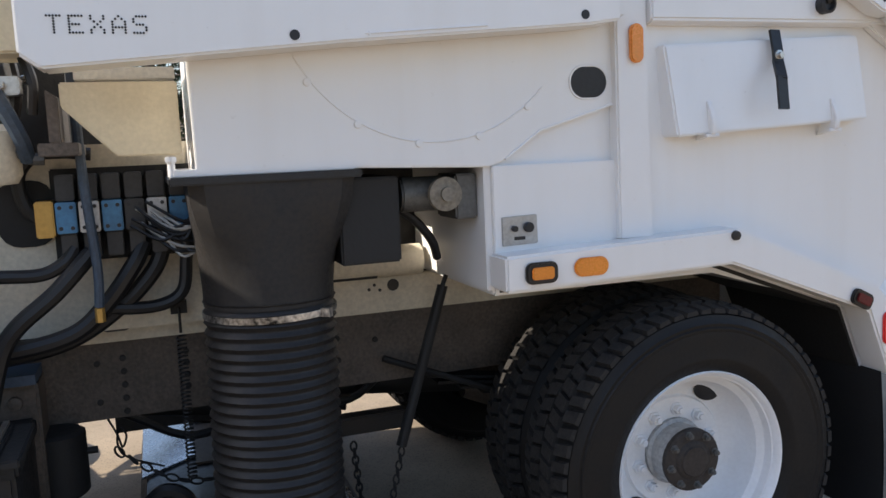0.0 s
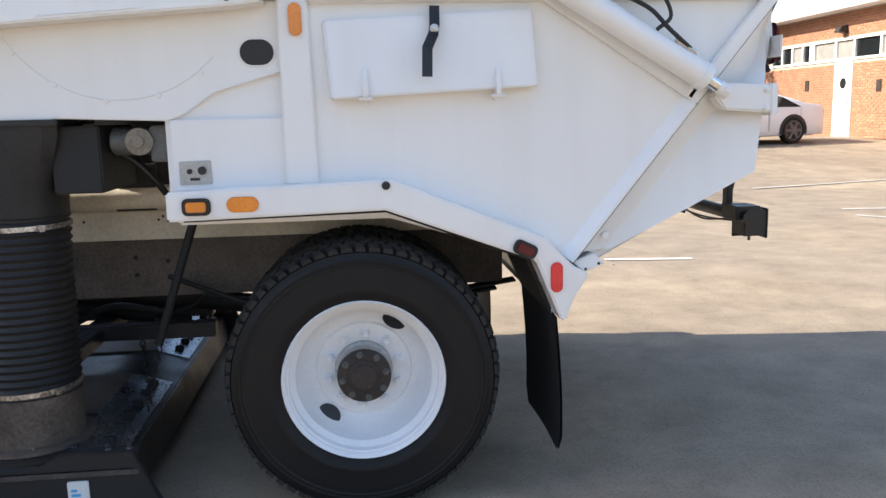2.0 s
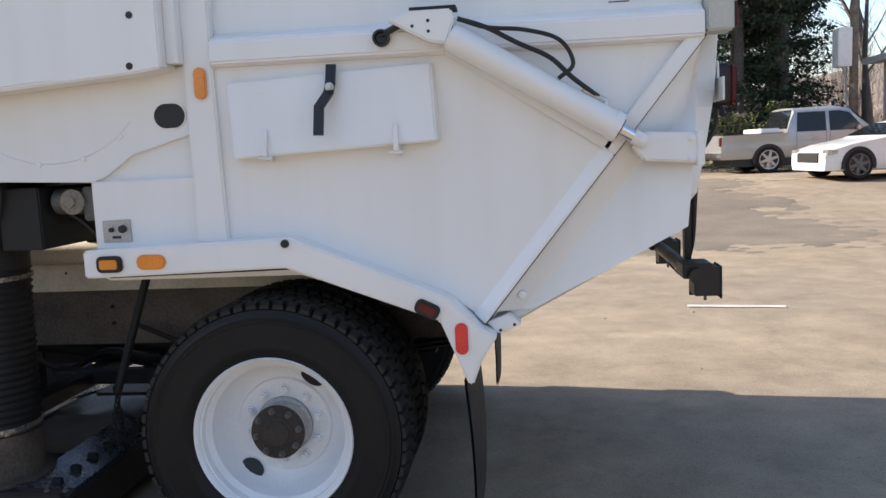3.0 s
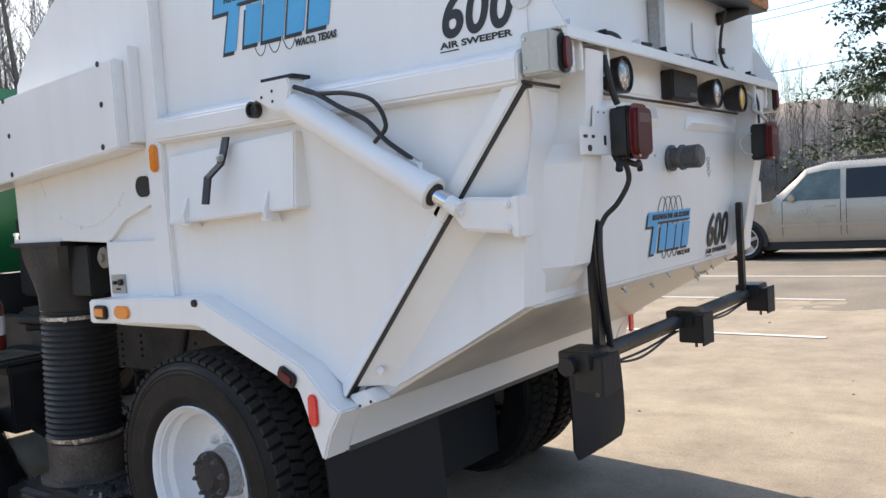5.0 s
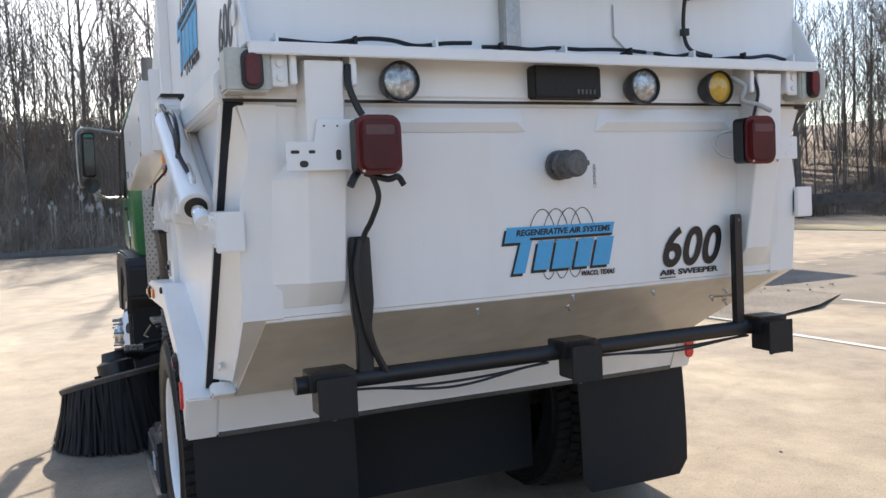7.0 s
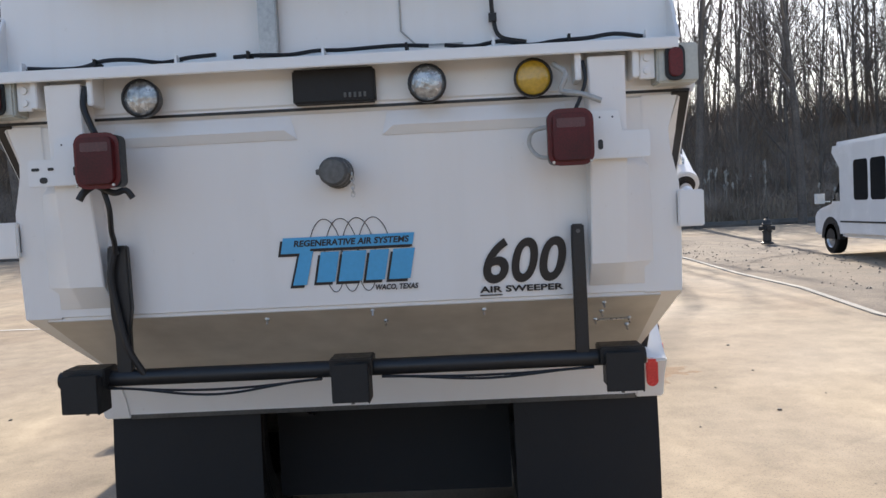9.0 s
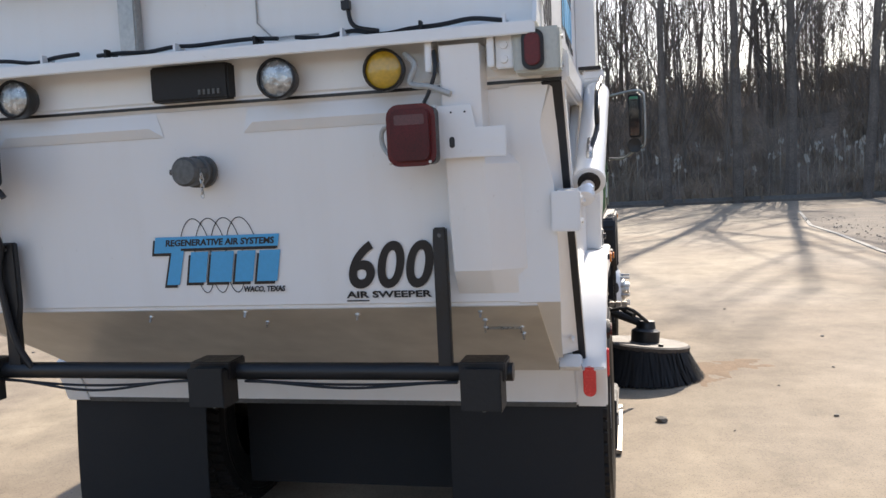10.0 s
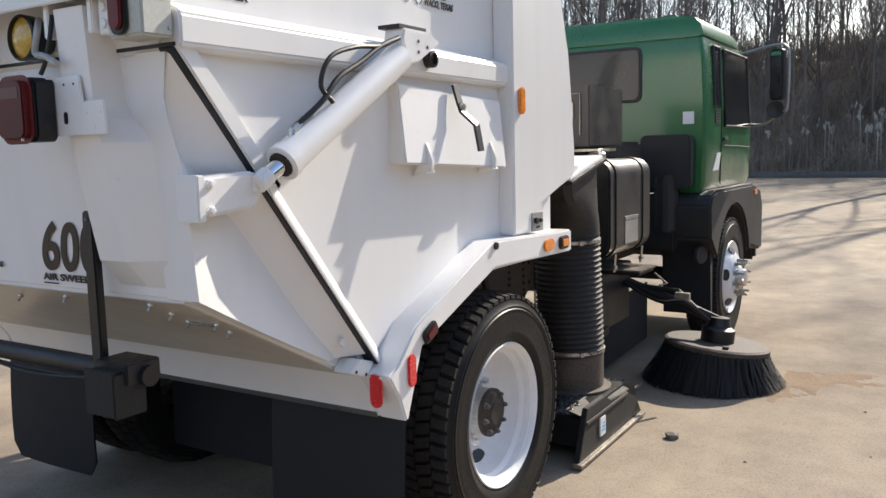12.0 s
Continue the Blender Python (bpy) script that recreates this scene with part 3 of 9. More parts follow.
# chassis, axle and springs
# unseen plate, added to block sunlight that leaks through above the axle
bm = bmesh.new()
box(bm, -0.50, -0.46, -0.415, 0.415, 0.72, 1.09)
part("cross_member", bm, BLACK_DULL, sweeper, "dark plate added between the rails to stop a sun patch", smooth=False)
for s in (-1, 1):
    bm = bmesh.new()
    prism(bm, [(s * 0.33, 0.70), (s * 0.44, 0.70), (s * 0.44, 0.96), (s * 0.33, 0.96), (s * 0.33, 0.948), (s * 0.425, 0.948), (s * 0.425, 0.712), (s * 0.33, 0.712)], -5.1, 0.66, "x")
    part("chassis_rail", bm, RAIL, sweeper, "grimy dark steel chassis rail", smooth=False)
    bm = bmesh.new()
    box(bm, -1.94, 0.6, s * 0.42, s * 0.47, 0.962, 1.095)
    part("subframe_rail", bm, CREAM_DIRTY, sweeper, "dirty cream painted subframe rail with bolt holes", bevel=0.006)
    for px, pz, pr in ((-0.79, 1.06, 0.022), (-0.86, 1.065, 0.006), (-0.88, 1.05, 0.006), (-0.84, 1.045, 0.006), (-1.20, 1.05, 0.006), (-1.74, 1.045, 0.012), (-1.60, 1.05, 0.008)):
        bm = bmesh.new()
        lathe(bm, [(0.0001, 0), (pr, 0), (pr, 0.002), (0.0001, 0.002)], 14, Matrix.Translation((px, s * 0.4705, pz)) @ Matrix.Rotation(radians(-90 * s), 4, "X"), close=False)
        part("bolt_hole", bm, BLACK, sweeper)
    bm = bmesh.new()
    prism(bm, stadium(-1.73, 1.02, 0.092, 0.046), s * 0.470, s * 0.472)
    part("oval_hole", bm, BLACK, sweeper, "dark oval hole in the subframe rail")
    for px, pz in [(-1.72, 0.90 - 0.045 * i) for i in range(5)] + [(-1.80, 0.89), (-1.52, 0.90), (-1.52, 0.86), (-1.52, 0.82), (-1.52, 0.78), (-1.80, 0.76), (-1.0, 0.88), (-1.0, 0.80), (-0.86, 0.86)]:
        bm = bmesh.new()
        lathe(bm, [(0.011, 0), (0.010, 0.007), (0.0001, 0.008)], 8, Matrix.Translation((px, s * 0.44, pz)) @ Matrix.Rotation(radians(-90 * s), 4, "X"), close=False)
        part("rail_bolt", bm, BLACK_DULL, sweeper)
    bm = bmesh.new()
    for k in range(6):
        L = 0.72 - 0.09 * k
        prism(bm, [(-L, 0.60 - 0.012 * k + 0.10 * (L / 0.72) ** 2), (0, 0.60 - 0.012 * k), (L, 0.60 - 0.012 * k + 0.10 * (L / 0.72) ** 2), (L, 0.610 - 0.012 * k + 0.10 * (L / 0.72) ** 2), (0, 0.610 - 0.012 * k), (-L, 0.610 - 0.012 * k + 0.10 * (L / 0.72) ** 2)], s * 0.38, s * 0.46)
    part("leaf_spring", bm, BLACK_DULL, sweeper, "stacked black leaf spring")
    bm = bmesh.new()
    tube(bm, spline([(-0.85, s * 0.5, 0.8), (-0.5, s * 0.52, 0.66), (-0.25, s * 0.5, 0.55)]), 0.012, 8)
    tube(bm, [(-0.30, s * 0.30, 0.48), (-0.30, s * 0.56, 0.48)], 0.07, 12)
    part("brake_chamber", bm, BLACK_DULL, sweeper, "black air brake chamber with its line")
bm = bmesh.new()
tube(bm, [(0, -0.85, 0.5), (0, 0.85, 0.5)], 0.085, 16)
lathe(bm, [(0.0001, -0.2), (0.12, -0.18), (0.20, -0.08), (0.215, 0), (0.20, 0.08), (0.12, 0.16), (0.06, 0.3), (0.05, 0.32)], 20, Matrix.Translation((-0.05, 0, 0.5)) @ Matrix.Rotation(radians(-90), 4, "Y"), close=False)
part("rear_axle", bm, GRIME, sweeper, "grimy drive axle with a round differential housing")
bm = bmesh.new()
tube(bm, [(-0.3, 0, 0.52), (-2.6, 0, 0.78)], 0.05, 12)
part("drive_shaft", bm, BLACK_DULL, sweeper)
bm = bmesh.new()
tube(bm, [(-4.19, -1.0, 0.5), (-4.19, 1.0, 0.5)], 0.06, 12)
part("front_axle", bm, BLACK_DULL, sweeper)
for px in (-2.9, -2.0, -1.05, 0.5):
    bm = bmesh.new()
    box(bm, px, px + 0.08, -0.40, 0.40, 0.74, 0.93)
    part("cross_member", bm, GRIME, sweeper, bevel=0.005)

# hopper body: one welded shell
SIDE = [(-0.66, 1.10), (-0.66, 1.50), (-1.02, 1.50), (-1.0, 1.80), (-0.95, 2.10), (-0.84, 2.42), (-0.62, 2.70), (-0.30, 2.88), (0.0, 2.95), (1.50, 2.95), (1.61, 2.86), (1.61, 1.905), (0.835, 0.905), (0.79, 0.80), (0.77, 0.70), (0.752, 0.70), (0.655, 0.935), (0.12, 1.10)]
bm = bmesh.new()
prism(bm, SIDE, -1.095, 1.095)
hopper = part("hopper", bm, WHITE, sweeper, "white painted steel debris hopper", bevel=0.008)
for s in (-1, 1):
    # lower side skin, proud of the upper one
    bm = bmesh.new()
    prism(bm, [(-0.66, 1.22), (-0.66, 1.485), (-0.25, 1.485), (-0.25, 1.92), (1.57, 1.92), (0.81, 0.92), (0.70, 1.0), (0.12, 1.25)], s * 1.09, s * 1.118)
    part("side_skin", bm, WHITE, hopper, bevel=0.003)
    # post on the left, a wide proud panel on the right
    bm = bmesh.new()
    if s < 0:
        prism(bm, [(-0.255, 1.24), (-0.135, 1.24), (-0.15, 1.90), (-0.15, 2.93), (-0.26, 2.93), (-0.26, 1.90)], s * 1.09, s * 1.142)
        part("body_post", bm, WHITE, hopper, "white folded steel post", bevel=0.006)
    else:
        prism(bm, [(-0.14, 1.25), (-0.42, 1.25), (-0.42, 1.375), (-0.80, 1.49), (-0.80, 1.62), (-0.765, 1.85), (-0.70, 2.08), (-0.60, 2.33), (-0.45, 2.56), (-0.22, 2.78), (-0.14, 2.82)], 1.09, 1.188)
        part("front_panel", bm, WHITE, hopper, "white proud side panel with a curved front edge", bevel=0.008)
    # horizontal channel
    bm = bmesh.new()
    prism(bm, [(s * 1.09, 1.880), (s * 1.150, 1.884), (s * 1.166, 1.896), (s * 1.166, 1.968), (s * 1.158, 1.980), (s * 1.09, 2.008)], -0.15, 1.60, "x")
    part("side_channel", bm, WHITE, hopper, "white folded channel along the hopper side", bevel=0.006)
    # angle that frames the door opening, proud of the side skin
    d = Vector((1.603 - 0.832, 0, 1.89 - 0.93)).normalized()
    nrm = Vector((-d.z, 0, d.x))
    a, b = Vector((0.815, 0, 0.908)), Vector((1.606, 0, 1.893))
    c = a + (b - a) * 0.60
    bm = bmesh.new()
    prism(bm, [(p.x, p.z) for p in (c, b, b + nrm * 0.052, c + nrm * 0.052)], s * 1.10, s * 1.150)
    part("door_frame", bm, WHITE, hopper, "white raised flange along the door opening", bevel=0.005)
    bm = bmesh.new()
    ends = []
    for p in (a, c):
        ends.append([bm.verts.new((v.x, s * y, v.z)) for v, y in ((p, 1.09), (p, 1.148), (p + nrm * 0.012, 1.148), (p + nrm * 0.055, 1.117), (p + nrm * 0.055, 1.09))])
    for i in range(5):
        bm.faces.new((ends[0][i], ends[0][(i + 1) % 5], ends[1][(i + 1) % 5], ends[1][i]))
    bm.faces.new(ends[0])
    bm.faces.new(ends[1])
    part("door_sill", bm, WHITE, hopper, "white sloping edge of the door opening", bevel=0.002)
    bm = bmesh.new()
    p, q = Vector((0.70, 0, 1.885)), Vector((1.27, 0, 1.515))
    e = (q - p).normalized()
    f = Vector((-e.z, 0, e.x)) * 0.05
    prism(bm, [(v.x, v.z) for v in (p, q, q + f, p + f)], s * 1.115, s * 1.150)
    part("ram_strut", bm, WHITE, hopper, bevel=0.006)
    # corner gusset with a round hole
    bm = bmesh.new()
    prism(bm, [(1.60, 2.04), (1.725, 2.04), (1.64, 2.195), (1.60, 2.255)], s * 1.078, s * 1.090)
    part("gusset", bm, WHITE, hopper, bevel=0.002)
    bm = bmesh.new()
    lathe(bm, [(0.0001, 0), (0.034, 0), (0.034, 0.002), (0.0001, 0.002)], 20, Matrix.Translation((1.585, s * 1.097, 2.145)) @ Matrix.Rotation(radians(-90 * s), 4, "X"), close=False)
    part("gusset_hole", bm, LABEL, hopper)
    # marker lamp on the post
    bm = bmesh.new()
    base = 1.142 if s < 0 else 1.188
    prism(bm, stadium(-0.195 if s < 0 else -0.205, 1.827, 0.046, 0.115), s * base, s * (base + 0.016))
    part("amber_marker", bm, AMBER, sweeper, "oblong amber marker lamp on the hopper side", bevel=0.004)

# black liner over the wheels
for s in (-1, 1):
    bm = bmesh.new()
    prism(bm, [(-0.64, 1.122), (0.11, 1.135), (0.65, 0.930), (0.745, 0.70), (0.735, 0.70), (0.64, 0.920), (0.105, 1.123), (-0.64, 1.110)], s * 0.5, s * 1.098)
    part("wheel_arch_liner", bm, BLACK_DULL, sweeper, "black wheel arch liner")

# fenders
FENDER = [(-0.672, 1.128), (0.10, 1.145), (0.655, 0.937), (0.752, 0.699), (0.767, 0.699), (0.802, 0.789), (0.860, 0.876), (0.805, 0.905), (0.69, 1.02), (0.125, 1.255), (-0.672, 1.232)]
for s in (-1, 1):
    bm = bmesh.new()
    prism(bm, FENDER, s * 1.10, s * 1.222)
    fender = part("fender", bm, WHITE, sweeper, "white sheet-steel fender with bevelled edges", bevel=0.008)
    bm = bmesh.new()
    lathe(bm, [(0.0001, 0.012), (0.014, 0.010), (0.016, 0)], 16, Matrix.Translation((0.105, s * 1.222, 1.235)) @ Matrix.Rotation(radians(-90 * s), 4, "X"), close=False)
    part("rubber_plug", bm, BLACK, fender, "black rubber plug")
    for px, pz, w, h, rim, lens, rot in ((-0.566, 1.18, 0.10, 0.062, True, AMBER, 0), (-0.405, 1.184, 0.112, 0.055, False, AMBER, 0), (0.613, 0.983, 0.092, 0.055, True, RED, -26), (0.732, 0.872, 0.046, 0.115, False, RED_REF, 0)):
        m = Matrix.Translation((px, 0, pz)) @ Matrix.Rotation(radians(-rot), 4, "Y")
        if rim:
            bm = bmesh.new()
            prism(bm, rounded(0, 0, w, h, 0.02), s * 1.221, s * 1.236, "y", m)
            cup = part("marker_lamp", bm, BLACK, fender, "marker lamp in a black rubber grommet", bevel=0.004)
            bm = bmesh.new()
            prism(bm, rounded(0, 0, w * 0.7, h * 0.58, 0.01), s * 1.236, s * 1.243, "y", m)
            part("lens", bm, lens, cup, "amber lens" if lens is AMBER else "red lens", bevel=0.003)
        else:
            bm = bmesh.new()
            prism(bm, stadium(0, 0, w, h), s * 1.221, s * 1.232, "y", m)
            part("reflector", bm, lens, fender, "oblong amber reflector" if lens is AMBER else "oblong red reflector", bevel=0.004)

# rear skirt below the door
bm = bmesh.new()
prism(bm, [(0.735, 0.70), (0.765, 0.70), (0.80, 0.79), (0.86, 0.875), (0.80, 0.90)], -1.102, 1.102)
skirt = part("rear_skirt", bm, WHITE, sweeper, "white folded skirt under the rear door", bevel=0.004)
bm = bmesh.new()
prism(bm, stadium(1.158, 0.822, 0.05, 0.12), 0.842, 0.856, "x")
part("reflector", bm, RED_REF, skirt, "oblong red reflector", bevel=0.004)
for k in range(9):
    bm = bmesh.new()
    lathe(bm, [(0.008, 0), (0.007, 0.006), (0.0001, 0.007)], 8, Matrix.Translation((0.766, -1.06 + 0.265 * k, 0.715)) @ Matrix.Rotation(radians(90), 4, "Y"), close=False)
    part("rivet", bm, STEEL, skirt)

bm = bmesh.new()
prism(bm, [(0.7655, 0.697), (0.770, 0.697), (0.777, 0.716), (0.773, 0.718)], -1.10, 1.10)
part("clamp_strip", bm, GREY_CAST, skirt, "dirty grey clamp strip along the skirt's lower edge")

# side hatches with lever handles
for s in (-1, 1):
    bm = bmesh.new()
    outer = [(-0.108, 1.822), (0.668, 1.855), (0.682, 1.578), (-0.086, 1.545)]
    inner = [bm.verts.new((x, s * 1.112, z)) for x, z in outer]
    face = [bm.verts.new((x + (0.012 if x < 0.2 else -0.012), s * (1.148 if z > 1.7 else 1.186), z)) for x, z in outer]
    bm.faces.new(inner)
    bm.faces.new(face)
    for i in range(4):
        bm.faces.new((inner[i], inner[(i + 1) % 4], face[(i + 1) % 4], face[i]))
    hatch = part("side_hatch", bm, WHITE, sweeper, "white sloping inspection hatch, closed", bevel=0.006)
    bm = bmesh.new()
    pts = [(0.300, s * 1.165, 1.862), (0.298, s * 1.182, 1.80), (0.292, s * 1.192, 1.765), (0.266, s * 1.236, 1.715), (0.262, s * 1.252, 1.62)]
    for p, q in zip(pts, pts[1:]):
        p, q = Vector(p), Vector(q)
        d = (q - p).normalized()
        e = Vector((1, 0, 0)) - d * d.x
        e.normalize()
        g = d.cross(e)
        vs = []
        for c in (p - d * 0.004, q + d * 0.004):
            vs.append([bm.verts.new(c + e * i * 0.018 + g * j * 0.005) for i, j in ((-1, -1), (1, -1), (1, 1), (-1, 1))])
        for i in range(4):
            bm.faces.new((vs[0][i], vs[0][(i + 1) % 4], vs[1][(i + 1) % 4], vs[1][i]))
        bm.faces.new(vs[0][::-1])
        bm.faces.new(vs[1])
    part("lever_handle", bm, BLACK, hatch, "black bent lever handle")
    bm = bmesh.new()
    lathe(bm, [(0.017, 0), (0.017, 0.008), (0.009, 0.009), (0.009, 0.02), (0.0001, 0.02)], 10, Matrix.Translation((0.296, s * 1.186, 1.785)) @ Matrix.Rotation(radians(-90 * s), 4, "X"), close=False)
    part("pivot_bolt", bm, STEEL, hatch)
    for px in (0.045, 0.525):
        bm = bmesh.new()
        prism(bm, [(s * 1.115, 1.53), (s * 1.20, 1.55), (s * 1.205, 1.585), (s * 1.178, 1.65), (s * 1.165, 1.65), (s * 1.13, 1.55)], px - 0.009, px + 0.009, "x")
        tube(bm, [(px - 0.025, s * 1.19, 1.545), (px + 0.025, s * 1.19, 1.545)], 0.007, 8)
        part("hinge", bm, WHITE, hatch, "white welded hinge lug", bevel=0.002)

# lifting rams
for s in (-1, 1):
    top, foot, eye = Vector((0.735, s * 1.215, 1.932)), Vector((1.300, s * 1.200, 1.594)), Vector((1.372, s * 1.19, 1.551))
    bm = bmesh.new()
    tube(bm, [top, foot], 0.049, 24)
    ram = part("hydraulic_ram", bm, WHITE, sweeper, "white hydraulic lifting ram", bevel=0.006)
    bm = bmesh.new()
    d = (foot - top).normalized()
    tube(bm, [foot - d * 0.03, foot + d * 0.004], 0.053, 24)
    part("end_cap", bm, WHITE, ram, "white turned end cap", bevel=0.003)
    bm = bmesh.new()
    tube(bm, [foot, foot + d * 0.009], 0.037, 20)
    part("gland", bm, RUSTY, ram)
    bm = bmesh.new()
    tube(bm, [foot, eye], 0.024, 16)
    part("ram_rod", bm, CHROME, ram, "chromed ram rod")
    bm = bmesh.new()
    tube(bm, [eye - d * 0.025, eye + d * 0.02], 0.027, 16)
    tube(bm, [eye + Vector((0.01, s * -0.05, 0)), eye + Vector((0.01, s * 0.03, 0))], 0.013, 10)
    part("rod_eye", bm, WHITE, ram)
    bm = bmesh.new()
    prism(bm, [(0.52, 1.995), (0.60, 2.022), (0.745, 2.022), (0.755, 1.985), (0.725, 1.905), (0.665, 1.915)], s * 1.165, s * 1.245)
    mount = part("ram_mount", bm, WHITE, sweeper, "white welded bracket at the ram's upper end", bevel=0.006)
    bm = bmesh.new()
    box(bm, 0.60, 0.76, s * 1.15, s * 1.235, 2.022, 2.034)
    part("mount_cap", bm, BLACK_DULL, mount)
    bm = bmesh.new()
    lathe(bm, [(0.030, 0), (0.030, 0.03), (0.022, 0.032), (0.018, 0.02), (0.0001, 0.02)], 16, Matrix.Translation((0.49, s * 1.165, 1.945)) @ Matrix.Rotation(radians(-90 * s), 4, "X"), close=False)
    tube(bm, [(0.49, s * 1.18, 1.955), (0.56, s * 1.19, 1.985)], 0.012, 8)
    part("pivot_pin", bm, BLACK, mount, "black pivot pin end")
    for px, pz in ((0.665, 1.985), (0.665, 1.95), (0.61, 1.97)):
        bm = bmesh.new()
        lathe(bm, [(0.0001, 0.001), (0.006, 0.001), (0.006, 0)], 8, Matrix.Translation((px, s * 1.2455, pz)) @ Matrix.Rotation(radians(-90 * s), 4, "X"), close=False)
        part("bolt_hole", bm, INK, mount)
    n2 = Vector((-d.z, 0, d.x)) * (1 if d.x > 0 else -1)
    n2 = Vector((0.5, 0, 0.86))
    for k, (bow, rr) in enumerate(((0.105, 0.0075), (0.035, 0.0085))):
        st, en = top + Vector((0.03, s * 0.02, 0.055)), top + d * 0.565 + n2 * 0.058
        pts = [st, st + d * 0.10 + n2 * 0.02, st + d * 0.22 + n2 * bow * 0.7, st + d * 0.34 + n2 * bow * 0.95, st + d * (0.42 if k == 0 else 0.44) + n2 * bow * (0.5 if k == 0 else 0.3), en if k else st + d * 0.40 - n2 * 0.015]
        bm = bmesh.new()
        tube(bm, spline(pts, 6), rr, 8)
        part("hydraulic_hose", bm, CABLE, ram, "black hydraulic hose")
    bm = bmesh.new()
    tube(bm, [en - d * 0.08, en + d * 0.01, en - n2 * 0.03 + d * 0.03], 0.012, 8)
    part("hose_fitting", bm, STEEL, ram)
    # bracket on the door
    bm = bmesh.new()
    prism(bm, [(1.352, 1.556), (1.388, 1.577), (1.585, 1.566), (1.585, 1.460), (1.388, 1.477), (1.345, 1.530)], s * 1.100, s * 1.178)
    br = part("door_bracket", bm, WHITE, sweeper, "white box bracket bolted to the rear door", bevel=0.008)
    bm = bmesh.new()
    box(bm, 1.565, 1.592, min(s * 1.10, s * 1.184), max(s * 1.10, s * 1.184), 1.452, 1.572)
    part("end_plate", bm, WHITE, br, "white welded end plate", bevel=0.004)
    for px, pz in ((1.548, 1.480), (1.548, 1.548), (1.385, 1.532)):
        bm = bmesh.new()
        lathe(bm, [(0.014, 0), (0.014, 0.006), (0.009, 0.007), (0.009, 0.013), (0.0001, 0.014)], 6, Matrix.Translation((px, s * 1.178, pz)) @ Matrix.Rotation(radians(-90 * s), 4, "X"), close=False)
        part("bracket_bolt", bm, WHITE, br)

# rear door
bm = bmesh.new()
prism(bm, [(0.868, 0.868), (1.545, 1.232), (1.598, 1.888), (0.855, 0.925)], -1.052, 1.052)
door = part("rear_door", bm, WHITE, sweeper, "white steel rear dump door", bevel=0.010)


def seal_x(z):
    return 0.832 + 0.803 * (z - 0.93)


def door_x(z):
    return 1.545 + 0.0808 * (z - 1.232)


def door_cheek(s):
    """Pressed side of the door: a strip that falls away from the seal into a valley, then a flat that rises to the rear corner."""
    bm = bmesh.new()
    rows = []
    for z, cx, cy, rx, ry in ((0.945, 0.945, 1.066, 0.985, 1.070), (1.10, 1.088, 1.060, 1.290, 1.092), (1.238, 1.198, 1.058, 1.546, 1.114), (1.42, 1.345, 1.058, 1.562, 1.114), (1.52, 1.445, 1.058, 1.569, 1.113), (1.60, 1.518, 1.058, 1.576, 1.108), (1.66, 1.550, 1.058, 1.580, 1.094), (1.72, 1.566, 1.060, 1.585, 1.080), (1.775, 1.575, 1.064, 1.589, 1.076)):
        sx = seal_x(z)
        rows.append([bm.verts.new((x, s * y, z)) for x, y in ((sx + 0.004, 1.120), (sx + 0.08 * (cx - sx), 1.117), (sx + 0.88 * (cx - sx), 1.117 - 0.94 * (1.117 - cy)), (cx, cy), (cx + 0.25 * (rx - cx), cy + 0.2 * (ry - cy)), (rx, ry), (door_x(max(z, 1.232)) + 0.0015 if z > 1.2 else rx, 0.99))])
    top = [bm.verts.new((x, s * y, 1.884)) for x, y in ((1.596, 1.128), (1.597, 1.124), (1.5975, 1.120), (1.598, 1.116), (1.5985, 1.112), (1.600, 1.105), (1.600, 0.99))]
    rows.append(top)
    for a, b in zip(rows, rows[1:]):
        for k in range(len(a) - 1):
            bm.faces.new((a[k], a[k + 1], b[k + 1], b[k]))
    return part("door_cheek", bm, WHITE, door, "folded side cheek of the door", angle=24)


def door_column(s):
    """Box column on the door; its outer side slopes down to the corner, its foot is bevelled."""
    bm = bmesh.new()
    ring = []
    for z, lift, out_y in ((1.268, 0.002, 1.02), (1.345, 0.062, 1.02), (1.50, 0.080, 1.02), (1.66, 0.094, 1.01), (1.72, 0.098, 0.955), (1.76, 0.098, 0.928), (2.0, 0.092, 0.928)):
        x = door_x(z)
        ring.append([bm.verts.new((px, s * py, z)) for px, py in ((x - 0.01, 0.805), (x + lift - 0.004 * (lift > 0.01), 0.805), (x + lift, 0.810), (x + lift, 0.910), (x + lift * 0.96, 0.922), (x + 0.001, out_y), (x - 0.01, out_y))])
    for a, b in zip(ring, ring[1:]):
        for k in range(6):
            bm.faces.new((a[k], a[k + 1], b[k + 1], b[k]))
    bm.faces.new(ring[-1])
    return part("door_column", bm, WHITE, door, "white box column of the door", angle=20)


